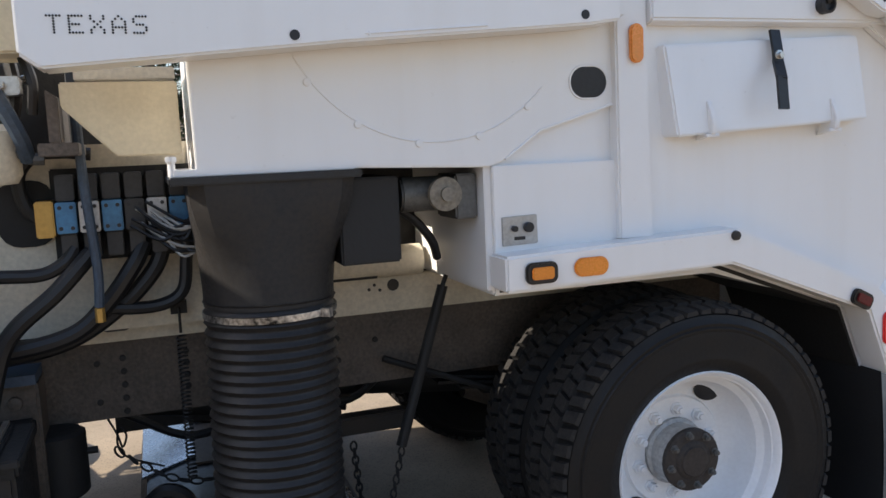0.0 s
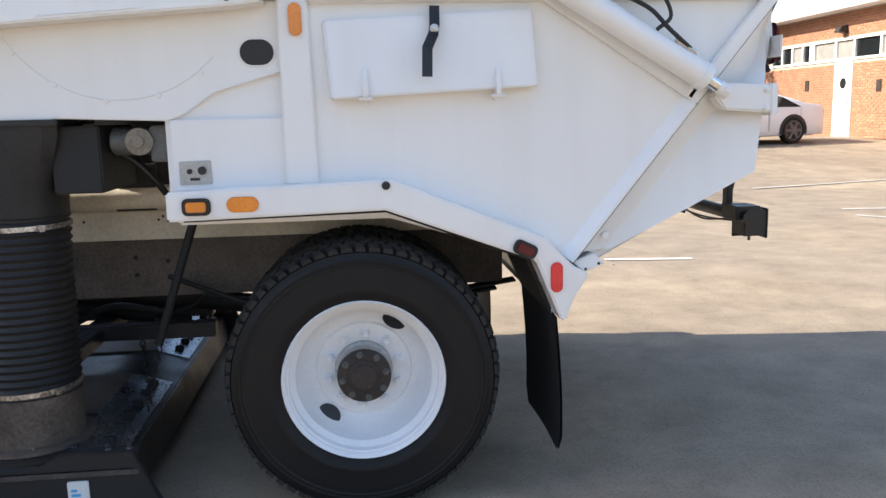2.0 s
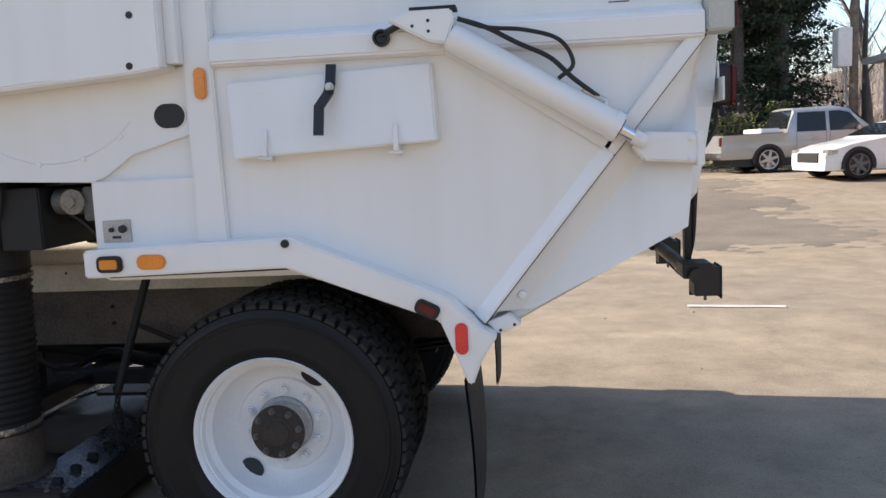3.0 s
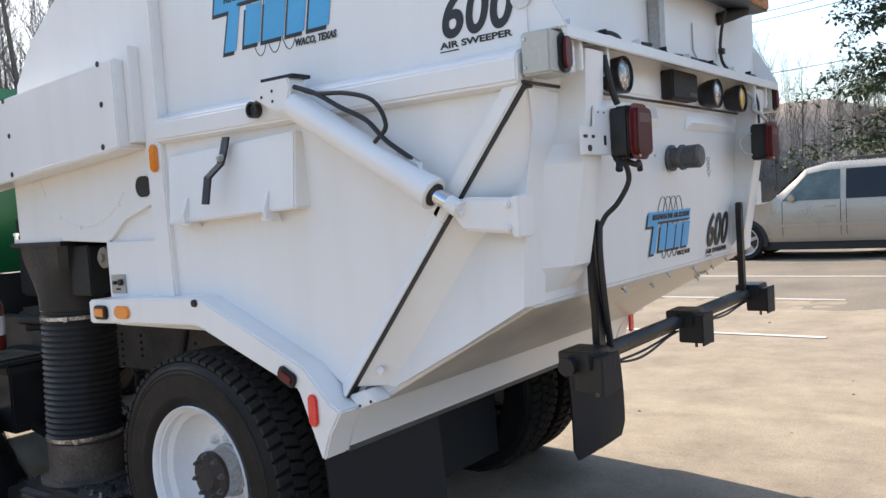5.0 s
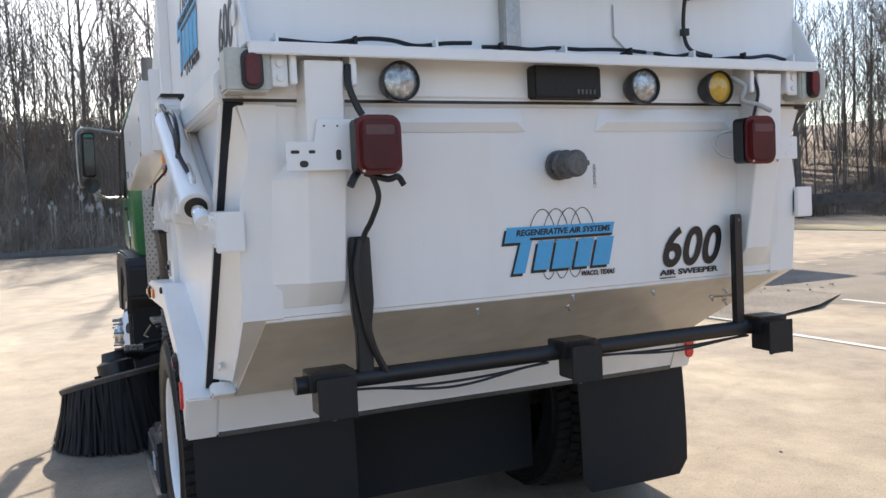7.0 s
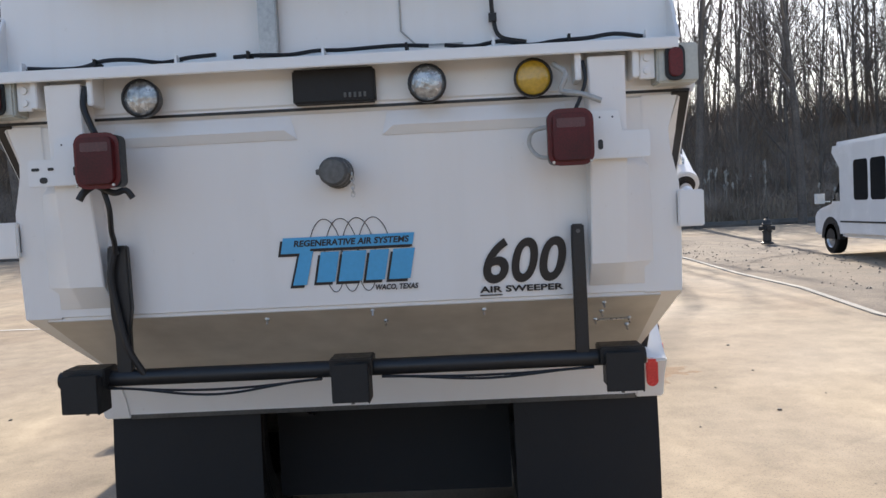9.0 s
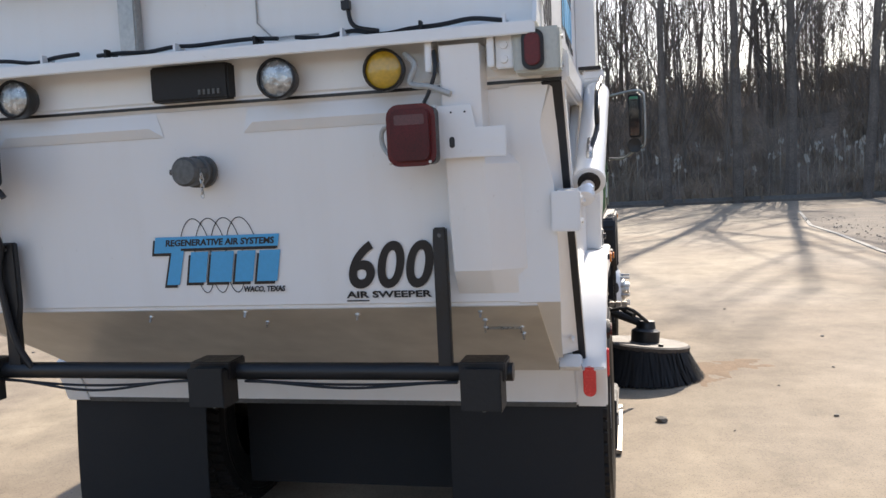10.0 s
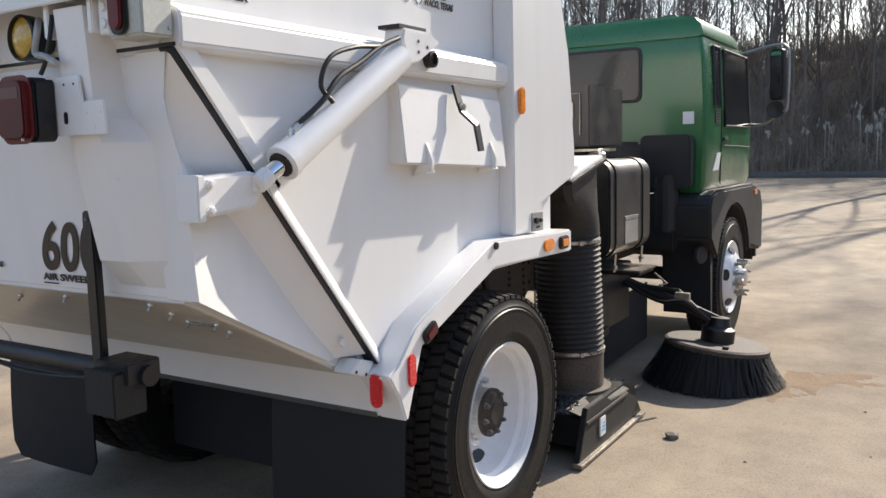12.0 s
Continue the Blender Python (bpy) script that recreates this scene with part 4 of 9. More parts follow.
for s in (-1, 1):
    door_cheek(s)
    bm = bmesh.new()
    d = Vector((1.603 - 0.832, 0, 1.89 - 0.93)).normalized()
    o = Vector((d.z, 0, -d.x))
    a, b = Vector((0.812, 0, 0.905)), Vector((1.603, 0, 1.892))
    prism(bm, [(p.x, p.z) for p in (a, b, b + o * 0.0045, a + o * 0.0045)], s * 1.085, s * 1.144)
    part("door_seal", bm, INK, door, "black rubber door seal", bevel=0.003)
    bm = bmesh.new()
    prism(bm, [(0.815, 0.912), (0.862, 0.866), (0.945, 0.900), (0.900, 0.940)], s * 1.05, s * 1.132)
    toe = part("door_toe", bm, WHITE, door, "white toe plate at the door's lower corner", bevel=0.004)
    for px, pz in ((0.868, 0.880), (0.920, 0.900)):
        bm = bmesh.new()
        lathe(bm, [(0.0001, 0.001), (0.006, 0.001), (0.006, 0)], 8, Matrix.Translation((px, s * 1.1325, pz)) @ Matrix.Rotation(radians(-90 * s), 4, "X"), close=False)
        part("bolt_hole", bm, INK, toe)
    bm = bmesh.new()
    lathe(bm, [(0.016, -0.004), (0.014, 0.004), (0.006, 0.006), (0.0001, 0.006)], 10, Matrix.Translation((0.952, s * 1.108, 1.005)) @ Matrix.Rotation(radians(-90 * s), 4, "X"), close=False)
    part("door_bolt", bm, WHITE, door)
    door_column(s)
    for y in (0.775, 0.955):
        bm = bmesh.new()
        box(bm, 1.60, 1.70, s * y - 0.010, s * y + 0.010, 1.93, 2.03)
        part("hinge_lug", bm, WHITE, sweeper, "white hinge lug", bevel=0.003)
    bm = bmesh.new()
    box(bm, 1.672, 1.684, min(s * 0.968, s * 1.018), max(s * 0.968, s * 1.018), 1.925, 2.02)
    plate_ = part("hinge_plate", bm, WHITE, sweeper, "white hinge plate with bolts", bevel=0.003)
    for pz in (1.95, 1.99):
        bm = bmesh.new()
        lathe(bm, [(0.012, 0), (0.011, 0.007), (0.0001, 0.008)], 8, Matrix.Translation((1.684, s * 0.992, pz)) @ Matrix.Rotation(radians(90), 4, "Y"), close=False)
        part("plate_bolt", bm, WHITE, plate_)
bm = bmesh.new()
box(bm, 1.595, 1.607, -1.145, 1.145, 1.891, 1.900)
part("top_seal", bm, INK, door, "black rubber seal over the door")
for y0, y1 in ((-0.74, -0.16), (0.16, 0.74)):
    bm = bmesh.new()
    v = [bm.verts.new(p) for p in ((1.597, y0, 1.875), (1.597, y1, 1.875), (1.611, y1 - 0.02, 1.83), (1.611, y0 + 0.02, 1.83), (1.594, y1 + 0.02, 1.80), (1.594, y0 - 0.02, 1.80))]
    for q in ((0, 1, 2, 3), (3, 2, 4, 5), (0, 3, 5), (1, 4, 2)):
        bm.faces.new([v[i] for i in q])
    part("pressed_rib", bm, WHITE, door, "pressed stiffening rib")

# rear ledge over the lamps
bm = bmesh.new()
prism(bm, [(1.60, 2.06), (1.60, 2.048), (1.705, 2.036), (1.712, 2.010), (1.722, 2.010), (1.722, 2.046)], -1.085, 1.085)
ledge = part("ledge", bm, WHITE, sweeper, "white drip ledge over the rear lamps", bevel=0.003)
rnd = random.Random(4)
for k in range(9):
    y = -0.98 + 0.245 * k + rnd.uniform(-0.03, 0.03)
    bm = bmesh.new()
    box(bm, 1.665, 1.69, y - 0.004, y + 0.004, 2.04, 2.078)
    box(bm, 1.63, 1.668, y - 0.006, y + 0.006, 2.062, 2.07)
    part("cable_clip", bm, BLACK_DULL if k % 2 else WHITE, ledge)
for k in range(3):
    y0 = -1.0 + 0.68 * k
    pts = [(1.66 + rnd.uniform(-0.015, 0.02), y0 + 0.09 * i, 2.062 + rnd.uniform(-0.006, 0.014)) for i in range(8)]
    bm = bmesh.new()
    tube(bm, spline(pts, 4), 0.007, 6)
    part("wire_loom", bm, CABLE, ledge, "black taped wire loom")
for s in (-1, 1):
    bm = bmesh.new()
    box(bm, 1.607, 1.70, min(s * 1.02, s * 1.150), max(s * 1.02, s * 1.150), 1.908, 2.03)
    bx = part("lamp_box", bm, GREY_BOX, sweeper, "pale grey painted lamp box at the body corner", bevel=0.006)
    bm = bmesh.new()
    prism(bm, rounded(s * 1.075, 1.968, 0.062, 0.112, 0.025), 1.70, 1.712, "x")
    part("grommet", bm, BLACK, bx, "black rubber grommet", bevel=0.003)
    bm = bmesh.new()
    prism(bm, rounded(s * 1.075, 1.968, 0.044, 0.09, 0.02), 1.712, 1.722, "x")
    part("lens", bm, RED, bx, "red lens", bevel=0.003)
    for pz in (1.93, 2.01):
        bm = bmesh.new()
        lathe(bm, [(0.006, 0), (0.005, 0.004), (0.0001, 0.004)], 8, Matrix.Translation((1.62, s * 1.150, pz)) @ Matrix.Rotation(radians(-90 * s), 4, "X"), close=False)
        part("screw", bm, STEEL, bx)
for py, lens, nm in ((-0.619, CLEAR_LENS, "white"), (0.299, CLEAR_LENS, "white"), (0.635, YELLOW_LENS, "amber")):
    m = Matrix.Translation((1.60, py, 1.948)) @ Matrix.Rotation(radians(90), 4, "Y")
    bm = bmesh.new()
    lathe(bm, [(0.035, 0.0), (0.05, 0.02), (0.060, 0.05), (0.062, 0.085), (0.056, 0.088), (0.054, 0.08)], 24, m, close=False)
    lamp = part("work_lamp", bm, BLACK, sweeper, "round black work lamp with a %s lens" % nm)
    bm = bmesh.new()
    lathe(bm, [(0.056, 0.076), (0.04, 0.084), (0.02, 0.088), (0.0001, 0.089)], 24, m, close=False)
    part("lens", bm, lens, lamp, "%s ribbed lens" % nm)
bm = bmesh.new()
box(bm, 1.605, 1.66, -0.135, 0.13, 1.905, 2.015)
blackbox = part("alarm_box", bm, BLACK_DULL, sweeper, "matt black box under the ledge", bevel=0.006)
bm = bmesh.new()
for k in range(5):
    box(bm, 1.66, 1.664, 0.03 + 0.016 * k, 0.038 + 0.016 * k, 1.92, 1.935)
part("vent_slots", bm, GREY_CAST, blackbox)
bm = bmesh.new()
tube(bm, spline([(1.67, 0.70, 1.99), (1.70, 0.735, 1.95), (1.70, 0.72, 1.90), (1.71, 0.78, 1.885), (1.72, 0.84, 1.86)], 5), 0.009, 8)
part("grey_conduit", bm, GREY_CABLE, sweeper, "grey cable at the amber lamp")

# tail lamps
for s in (-1, 1):
    yc = s * 0.733
    bm = bmesh.new()
    prism(bm, rounded(yc, 1.748, 0.132, 0.164, 0.02), 1.70, 1.762, "x")
    tail = part("tail_lamp", bm, BLACK, sweeper, "square stop lamp in a black housing", bevel=0.006)
    bm = bmesh.new()
    prism(bm, rounded(yc, 1.748, 0.142, 0.174, 0.036), 1.758, 1.788, "x")
    lens = part("lens", bm, RED, tail, "dark red square lens with a moulded rim", bevel=0.014)
    bm = bmesh.new()
    prism(bm, rounded(yc, 1.748, 0.112, 0.144, 0.022), 1.7882, 1.7915, "x")
    part("lens_field", bm, RED_DEEP, lens, "darker ribbed field of the lens", bevel=0.002)
    bm = bmesh.new()
    prism(bm, rounded(yc, 1.790, 0.086, 0.028, 0.005), 1.7915, 1.7925, "x")
    part("lens_window", bm, RED_DULL, lens, "dull greyish window in the lens")
    for sy in (-0.062, 0.062):
        bm = bmesh.new()
        lathe(bm, [(0.005, 0), (0.004, 0.004), (0.0001, 0.004)], 8, Matrix.Translation((1.795, yc + sy * 0.92, 1.671)) @ Matrix.Rotation(radians(90), 4, "Y"), close=False)
        part("screw", bm, STEEL, tail)
    bm = bmesh.new()
    prism(bm, [(s * 0.79, 1.83), (s * 0.895, 1.83), (s * 0.905, 1.765), (s * 0.99, 1.765), (s * 0.99, 1.68), (s * 0.79, 1.68)], 1.694, 1.702, "x")
    pl = part("lamp_bracket", bm, WHITE, sweeper, "white slotted lamp bracket plate", bevel=0.002)
    bm = bmesh.new()
    prism(bm, [(1.694, 1.682), (1.742, 1.700), (1.752, 1.765), (1.722, 1.772), (1.722, 1.832), (1.694, 1.832)], s * 0.792, s * 0.786)
    part("bracket_flange", bm, WHITE, pl, "white folded flange of the bracket")
    for hy, hz, w, h in ((0.835, 1.725, 0.016, 0.032), (0.965, 1.735, 0.026, 0.010), (0.915, 1.735, 0.02, 0.010), (0.94, 1.70, 0.026, 0.02), (0.835, 1.81, 0.006, 0.006), (0.875, 1.81, 0.006, 0.006)):
        bm = bmesh.new()
        prism(bm, stadium(s * hy, hz, w, h, 3), 1.702, 1.7035, "x")
        part("slot", bm, INK if s < 0 or hy < 0.9 else WHITE, pl)
    bm = bmesh.new()
    tube(bm, spline([(1.69, s * 0.79, 1.99), (1.705, s * 0.795, 1.93), (1.71, s * 0.775, 1.87), (1.715, s * 0.76, 1.84)], 5), 0.011 if s < 0 else 0.006, 8)
    part("lamp_cable", bm, CABLE, tail, "black lamp cable")
    bm = bmesh.new()
    if s < 0:
        tube(bm, spline([(1.71, -0.78, 1.675), (1.73, -0.80, 1.655), (1.735, -0.815, 1.63)], 4), 0.012, 8)
        tube(bm, spline([(1.71, -0.76, 1.67), (1.74, -0.70, 1.648), (1.735, -0.665, 1.655), (1.73, -0.645, 1.63)], 4), 0.010, 8)
        tube(bm, spline([(1.72, -0.745, 1.67), (1.725, -0.725, 1.60), (1.69, -0.738, 1.53), (1.65, -0.748, 1.49), (1.63, -0.758, 1.45)], 5), 0.009, 8)
        part("cable_run", bm, CABLE, tail, "black cable with plugs hanging below the lamp")
    else:
        tube(bm, spline([(1.71, 0.70, 1.79), (1.68, 0.63, 1.78), (1.665, 0.615, 1.74), (1.68, 0.64, 1.70), (1.71, 0.68, 1.69)], 5), 0.007, 8)
        part("cable_run", bm, GREY_CABLE, tail, "grey cable loop beside the lamp")

# capped drain coupling
m = Matrix.Translation((1.588, -0.012, 1.683)) @ Matrix.Rotation(radians(90), 4, "Y")
bm = bmesh.new()
lathe(bm, [(0.052, 0), (0.052, 0.012), (0.04, 0.014), (0.04, 0.04), (0.05, 0.042), (0.05, 0.055), (0.044, 0.058), (0.046, 0.115), (0.038, 0.125), (0.0001, 0.127)], 24, m, close=False)
plug = part("drain_coupling", bm, GREY_CAST, sweeper, "grey cast coupling with a cap on the rear door")
for s in (-1, 1):
    bm = bmesh.new()
    box(bm, 1.66, 1.70, -0.012 + s * 0.044, -0.012 + s * 0.056, 1.675, 1.692)
    part("cam_lever", bm, GREY_CAST, plug, bevel=0.002)
for k in range(6):
    bm = bmesh.new()
    mm = Matrix.Translation((1.715, 0.05, 1.668 - 0.012 * k)) @ Matrix.Rotation(radians(90 * (k % 2)), 4, "Z") @ Matrix.Rotation(radians(90), 4, "X")
    ring = [(0.006 * math.cos(t * math.pi / 4), 0.009 * math.sin(t * math.pi / 4), 0) for t in range(9)]
    tube(bm, [mm @ Vector(p) for p in ring], 0.0018, 5)
    part("chain_link", bm, STEEL, plug)

# underride bar with posts and boxes
bm = bmesh.new()
tube(bm, [(1.60, -0.98, 1.035), (1.60, 0.97, 1.035)], 0.028, 16)
bar = part("rear_bar", bm, BLACK, sweeper, "black tubular bar below the rear door")
for y, w in ((-0.755, 0.026), (0.765, 0.022)):
    bm = bmesh.new()
    top = 0.036 if y < 0 else w
    prism(bm, [(y - w, 1.03), (y + w, 1.03), (y + w, 1.20), (y + top, 1.27), (y + top * 0.9, 1.47), (y + top * 0.8, 1.478), (y - top * 0.9, 1.478), (y - top, 1.44), (y - top, 1.25), (y - w, 1.18)], 1.592, 1.618, "x")
    post = part("bar_post", bm, BLACK, bar, "black flat upright post", bevel=0.004)
    bm = bmesh.new()
    lathe(bm, [(0.007, 0), (0.006, 0.004), (0.0001, 0.004)], 8, Matrix.Translation((1.618, y, 1.455)) @ Matrix.Rotation(radians(90), 4, "Y"), close=False)
    part("post_bolt", bm, GREY_CAST, post)
bm = bmesh.new()
tube(bm, spline([(1.63, -0.758, 1.47), (1.634, -0.775, 1.38), (1.632, -0.762, 1.27), (1.628, -0.735, 1.14), (1.615, -0.69, 1.045)], 6), 0.012, 8)
part("wrapped_cable", bm, CABLE, bar, "black wrapped cable down the post")
for y in (-0.875, 0.005, 0.885):
    bm = bmesh.new()
    box(bm, 1.555, 1.665, y - 0.07, y + 0.07, 1.02, 1.078)
    box(bm, 1.60, 1.70, y - 0.055, y + 0.055, 0.95, 1.06)
    hood = part("lamp_hood", bm, BLACK, bar, "black sheet-metal hood box", bevel=0.004)
    bm = bmesh.new()
    box(bm, 1.695, 1.702, y - 0.06, y + 0.06, 0.94, 1.065)
    box(bm, 1.60, 1.70, y + 0.056, y + 0.061, 0.935, 1.055)
    part("hood_flap", bm, BLACK_DULL, hood, bevel=0.002)
    bm = bmesh.new()
    tube(bm, [(1.65, y, 0.945), (1.65, y, 0.925)], 0.006, 6)
    part("hood_bolt", bm, GREY_CAST, hood)
for y0, y1, sag in ((-0.82, -0.10, 0.035), (0.10, 0.80, 0.02)):
    for k in range(2):
        bm = bmesh.new()
        pts = [(1.605 + 0.012 * k, y0 + (y1 - y0) * i / 8, 1.005 - sag * (0.6 + 0.4 * k) * math.sin(math.pi * i / 8) ** (1 + k)) for i in range(9)]
        tube(bm, spline(pts, 3), 0.0045, 6)
        part("slack_cable", bm, CABLE, bar, "slack black cable under the bar")
# mud flaps
for y0, y1, x in ((-1.195, -0.54, 0.765), (0.575, 1.20, 0.765)):
    bm = bmesh.new()
    rows = []
    for i in range(9):
        t = i / 8
        z = 0.71 - 0.555 * t
        bow = 0.022 * math.sin(t * 2.2)
        rows.append([(x - 0.03 + bow + 0.006 * math.cos(5 * (y / 0.7)), y, z) for y in np.linspace(y0 + 0.05 * max(0, t * 8 - 7), y1 - 0.05 * max(0, t * 8 - 7), 7)])
    for off in (0.0, 0.009):
        g = [[bm.verts.new((px + off, py, pz)) for px, py, pz in r] for r in rows]
        for a, b in zip(g, g[1:]):
            for k in range(6):
                bm.faces.new((a[k], a[k + 1], b[k + 1], b[k]))
    part("mud_flap", bm, FLAP, sweeper, "black rubber mud flap")

# rubber curtain between the rear wheels
bm = bmesh.new()
prism(bm, [(0.262, 0.78), (0.270, 0.16), (0.278, 0.16), (0.272, 0.78)], -0.575, 0.575)
part("rear_curtain", bm, FLAP, sweeper, "black rubber curtain between the rear wheels")
# browned sheet on the door's lower slope: shade put into the paint
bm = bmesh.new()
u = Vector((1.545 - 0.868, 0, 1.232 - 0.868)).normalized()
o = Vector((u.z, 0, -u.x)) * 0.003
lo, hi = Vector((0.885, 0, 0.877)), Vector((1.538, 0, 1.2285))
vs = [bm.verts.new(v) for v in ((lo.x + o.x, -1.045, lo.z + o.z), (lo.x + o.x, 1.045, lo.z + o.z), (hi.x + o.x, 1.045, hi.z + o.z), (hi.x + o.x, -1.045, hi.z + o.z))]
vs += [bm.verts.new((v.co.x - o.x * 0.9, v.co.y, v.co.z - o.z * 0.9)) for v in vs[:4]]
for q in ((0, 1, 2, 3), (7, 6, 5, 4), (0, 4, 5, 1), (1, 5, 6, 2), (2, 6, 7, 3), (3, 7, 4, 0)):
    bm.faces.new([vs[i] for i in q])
part("door_underside", bm, SHADED_WHITE, door, "white paint darkened brownish for the shade on the slope", smooth=False)

# screws and a bright strip on the door's lower slope
for y, xx, zz in ((0.07, 1.52, 1.218), (0.105, 1.43, 1.17), (0.86, 1.50, 1.207), (0.862, 1.43, 1.168), (0.85, 1.36, 1.132), (0.97, 1.36, 1.132), (0.97, 1.31, 1.10), (-0.30, 1.49, 1.20), (0.45, 1.49, 1.20)):
    m = Matrix.Translation((xx, y, zz - 0.002)) @ Matrix.Rotation(radians(150), 4, "Y")
    bm = bmesh.new()
    lathe(bm, [(0.010, -0.002), (0.008, 0.006), (0.004, 0.007), (0.004, 0.022), (0.0001, 0.022)], 8, m, close=False)
    part("door_screw", bm, STEEL, door)
bm = bmesh.new()
tube(bm, [(1.362, 0.85, 1.125), (1.362, 0.97, 1.125)], 0.004, 6)
part("door_strip", bm, STEEL, door, "small bright bar on the door underside")


# ---- lettering and decals ----
def decal(name, bm, mat, axes, origin, parent, label=""):
    bmesh.ops.transform(bm, matrix=Matrix.Translation(origin) @ axes, verts=bm.verts)
    return part(name, bm, mat, parent, label, smooth=False)


def slab(bm, pts, z0, z1):
    prism(bm, pts, z0, z1, "z")


def emblem(axes, origin, k, parent):
    """Blue slanted blocks under a long bar, with a black drop shadow and thin loops, k times the door's size."""
    lean = 0.20
    blocks = [[(-0.213, 0.158), (0.228, 0.158), (0.220, 0.119), (-0.112, 0.119), (-0.143, -0.003), (-0.190, -0.003), (-0.160, 0.105), (-0.224, 0.105)]]
    for x0, w in ((-0.110, 0.062), (-0.036, 0.080), (0.056, 0.064), (0.134, 0.072)):
        low, top = 0.004, 0.106
        blocks.append([(x0 + low * lean, low), (x0 + low * lean + w, low), (x0 + top * lean + w, top), (x0 + top * lean, top)])
    for z, mat, d, nm, shapes in ((0.0004, INK, 0.010, "emblem_shadow", blocks), (0.0018, BLUE, 0.0, "emblem_block", blocks)):
        for pts in shapes:
            bm = bmesh.new()
            slab(bm, [(k * (x - d), k * (y - d)) for x, y in pts], z, z + 0.0008)
            decal(nm, bm, mat, axes, origin, parent)
    bm = bmesh.new()
    slab(bm, [(k * -0.125, k * 0.111), (k * 0.218, k * 0.111), (k * 0.219, k * 0.119), (k * -0.123, k * 0.119)], 0.0028, 0.0034)
    decal("emblem_rule", bm, INK, axes, origin, parent)
    pts = [(k * (-0.087 + 0.00875 * a + 0.045 * math.cos(math.pi - a)), k * (0.092 + 0.124 * math.sin(a)), 0.0002) for a in np.linspace(0.25, 7 * math.pi - 0.3, 150)]
    bm = bmesh.new()
    tube(bm, pts, 0.0013 * k, 4)
    decal("emblem_loop", bm, INK, axes, origin, parent, "thin black looping line")
    for text, cap, width, x, y, nm in (("REGENERATIVE AIR SYSTEMS", 0.020, 0.385, -0.178, 0.128, "tagline"), ("WACO, TEXAS", 0.017, 0.145, 0.085, -0.030, "town_lettering")):
        bm = words(text, cap * k, 0.0008 * k)
        fit_width(bm, width * k)
        bmesh.ops.transform(bm, matrix=Matrix.Translation((x * k, y * k, 0.0034)) @ SLANT, verts=bm.verts)
        decal(nm, bm, INK, axes, origin, parent, "small black slanted lettering")


SLANT = Matrix(((1, 0.18, 0, 0), (0, 1, 0, 0), (0, 0, 1, 0), (0, 0, 0, 1)))


def number(axes, origin, k, parent):
    for i, ch in enumerate("600"):
        bm = words(ch, 0.138 * k, 0.0052 * k)
        fit_width(bm, 0.086 * k)
        bmesh.ops.transform(bm, matrix=Matrix.Translation(((0.006 + 0.093 * i) * k, 0.048 * k, 0.0008)) @ SLANT, verts=bm.verts)
        decal("model_numeral", bm, INK, axes, origin, parent, "large black slanted numeral " + ch)
    bm = words("AIR SWEEPER", 0.020 * k, 0.0008 * k)
    fit_width(bm, 0.280 * k)
    bmesh.ops.transform(bm, matrix=Matrix.Translation((0.0, 0.012 * k, 0.0008)), verts=bm.verts)
    decal("type_lettering", bm, INK, axes, origin, parent, "black lettering AIR SWEEPER")
    bm = bmesh.new()
    slab(bm, [(0, 0), (0.075 * k, 0), (0.075 * k, 0.004 * k), (0, 0.004 * k)], 0.0004, 0.0012)
    decal("underline", bm, INK, axes, origin, parent)


DOOR_AXES = REAR_AXES @ Matrix.Rotation(radians(4.6), 4, "X")
emblem(DOOR_AXES, (1.5545, 0.0, 1.318), 1.0, door)
number(DOOR_AXES, (1.5500, 0.438, 1.249), 1.0, door)
emblem(LEFT_AXES, (0.52, -1.0955, 2.20), 1.42, hopper)
number(LEFT_AXES, (1.285, -1.0955, 2.03), 0.95, hopper)
emblem(RIGHT_AXES, (0.52, 1.0955, 2.20), 1.42, hopper)
number(RIGHT_AXES, (1.56, 1.0955, 2.03), 0.95, hopper)

# arrow-board bar above the ledge
bm = bmesh.new()
prism(bm, rounded(1.70, 2.385, 0.13, 0.085, 0.015), -0.80, 0.80, "y")
light_bar = part("warning_light_bar", bm, BLACK, sweeper, "black warning light bar with amber lenses", bevel=0.003)
for k in range(6):
    bm = bmesh.new()
    y = -0.79 + 0.265 * k
    box(bm, 1.762, 1.772, y, y + 0.255, 2.348, 2.422)
    part("lens", bm, AMBER_DK, light_bar, "amber lens", bevel=0.004)
bm = bmesh.new()
tube(bm, [(1.61, 0.55, 2.30), (1.66, 0.60, 2.32), (1.70, 0.66, 2.345)], 0.028, 12)
part("bar_arm", bm, BLACK_DULL, light_bar, "black support arm")
bm = bmesh.new()
tube(bm, [(1.61, -0.55, 2.30), (1.66, -0.60, 2.32), (1.70, -0.66, 2.345)], 0.028, 12)
part("bar_arm", bm, BLACK_DULL, light_bar, "black support arm")
bm = bmesh.new()
box(bm, 1.612, 1.655, -0.235, -0.175, 2.055, 2.9)
part("mast", bm, ZINC, sweeper, "galvanised upright channel on the hopper back", bevel=0.004)
bm = bmesh.new()
tube(bm, spline([(1.66, 0.52, 2.33), (1.64, 0.515, 2.24), (1.63, 0.52, 2.15), (1.64, 0.54, 2.09), (1.66, 0.62, 2.065)], 5), 0.007, 8)
box(bm, 1.625, 1.648, 0.505, 0.53, 2.14, 2.165)
part("bar_cable", bm, CABLE, light_bar, "black cable from the light bar")
bm = bmesh.new()
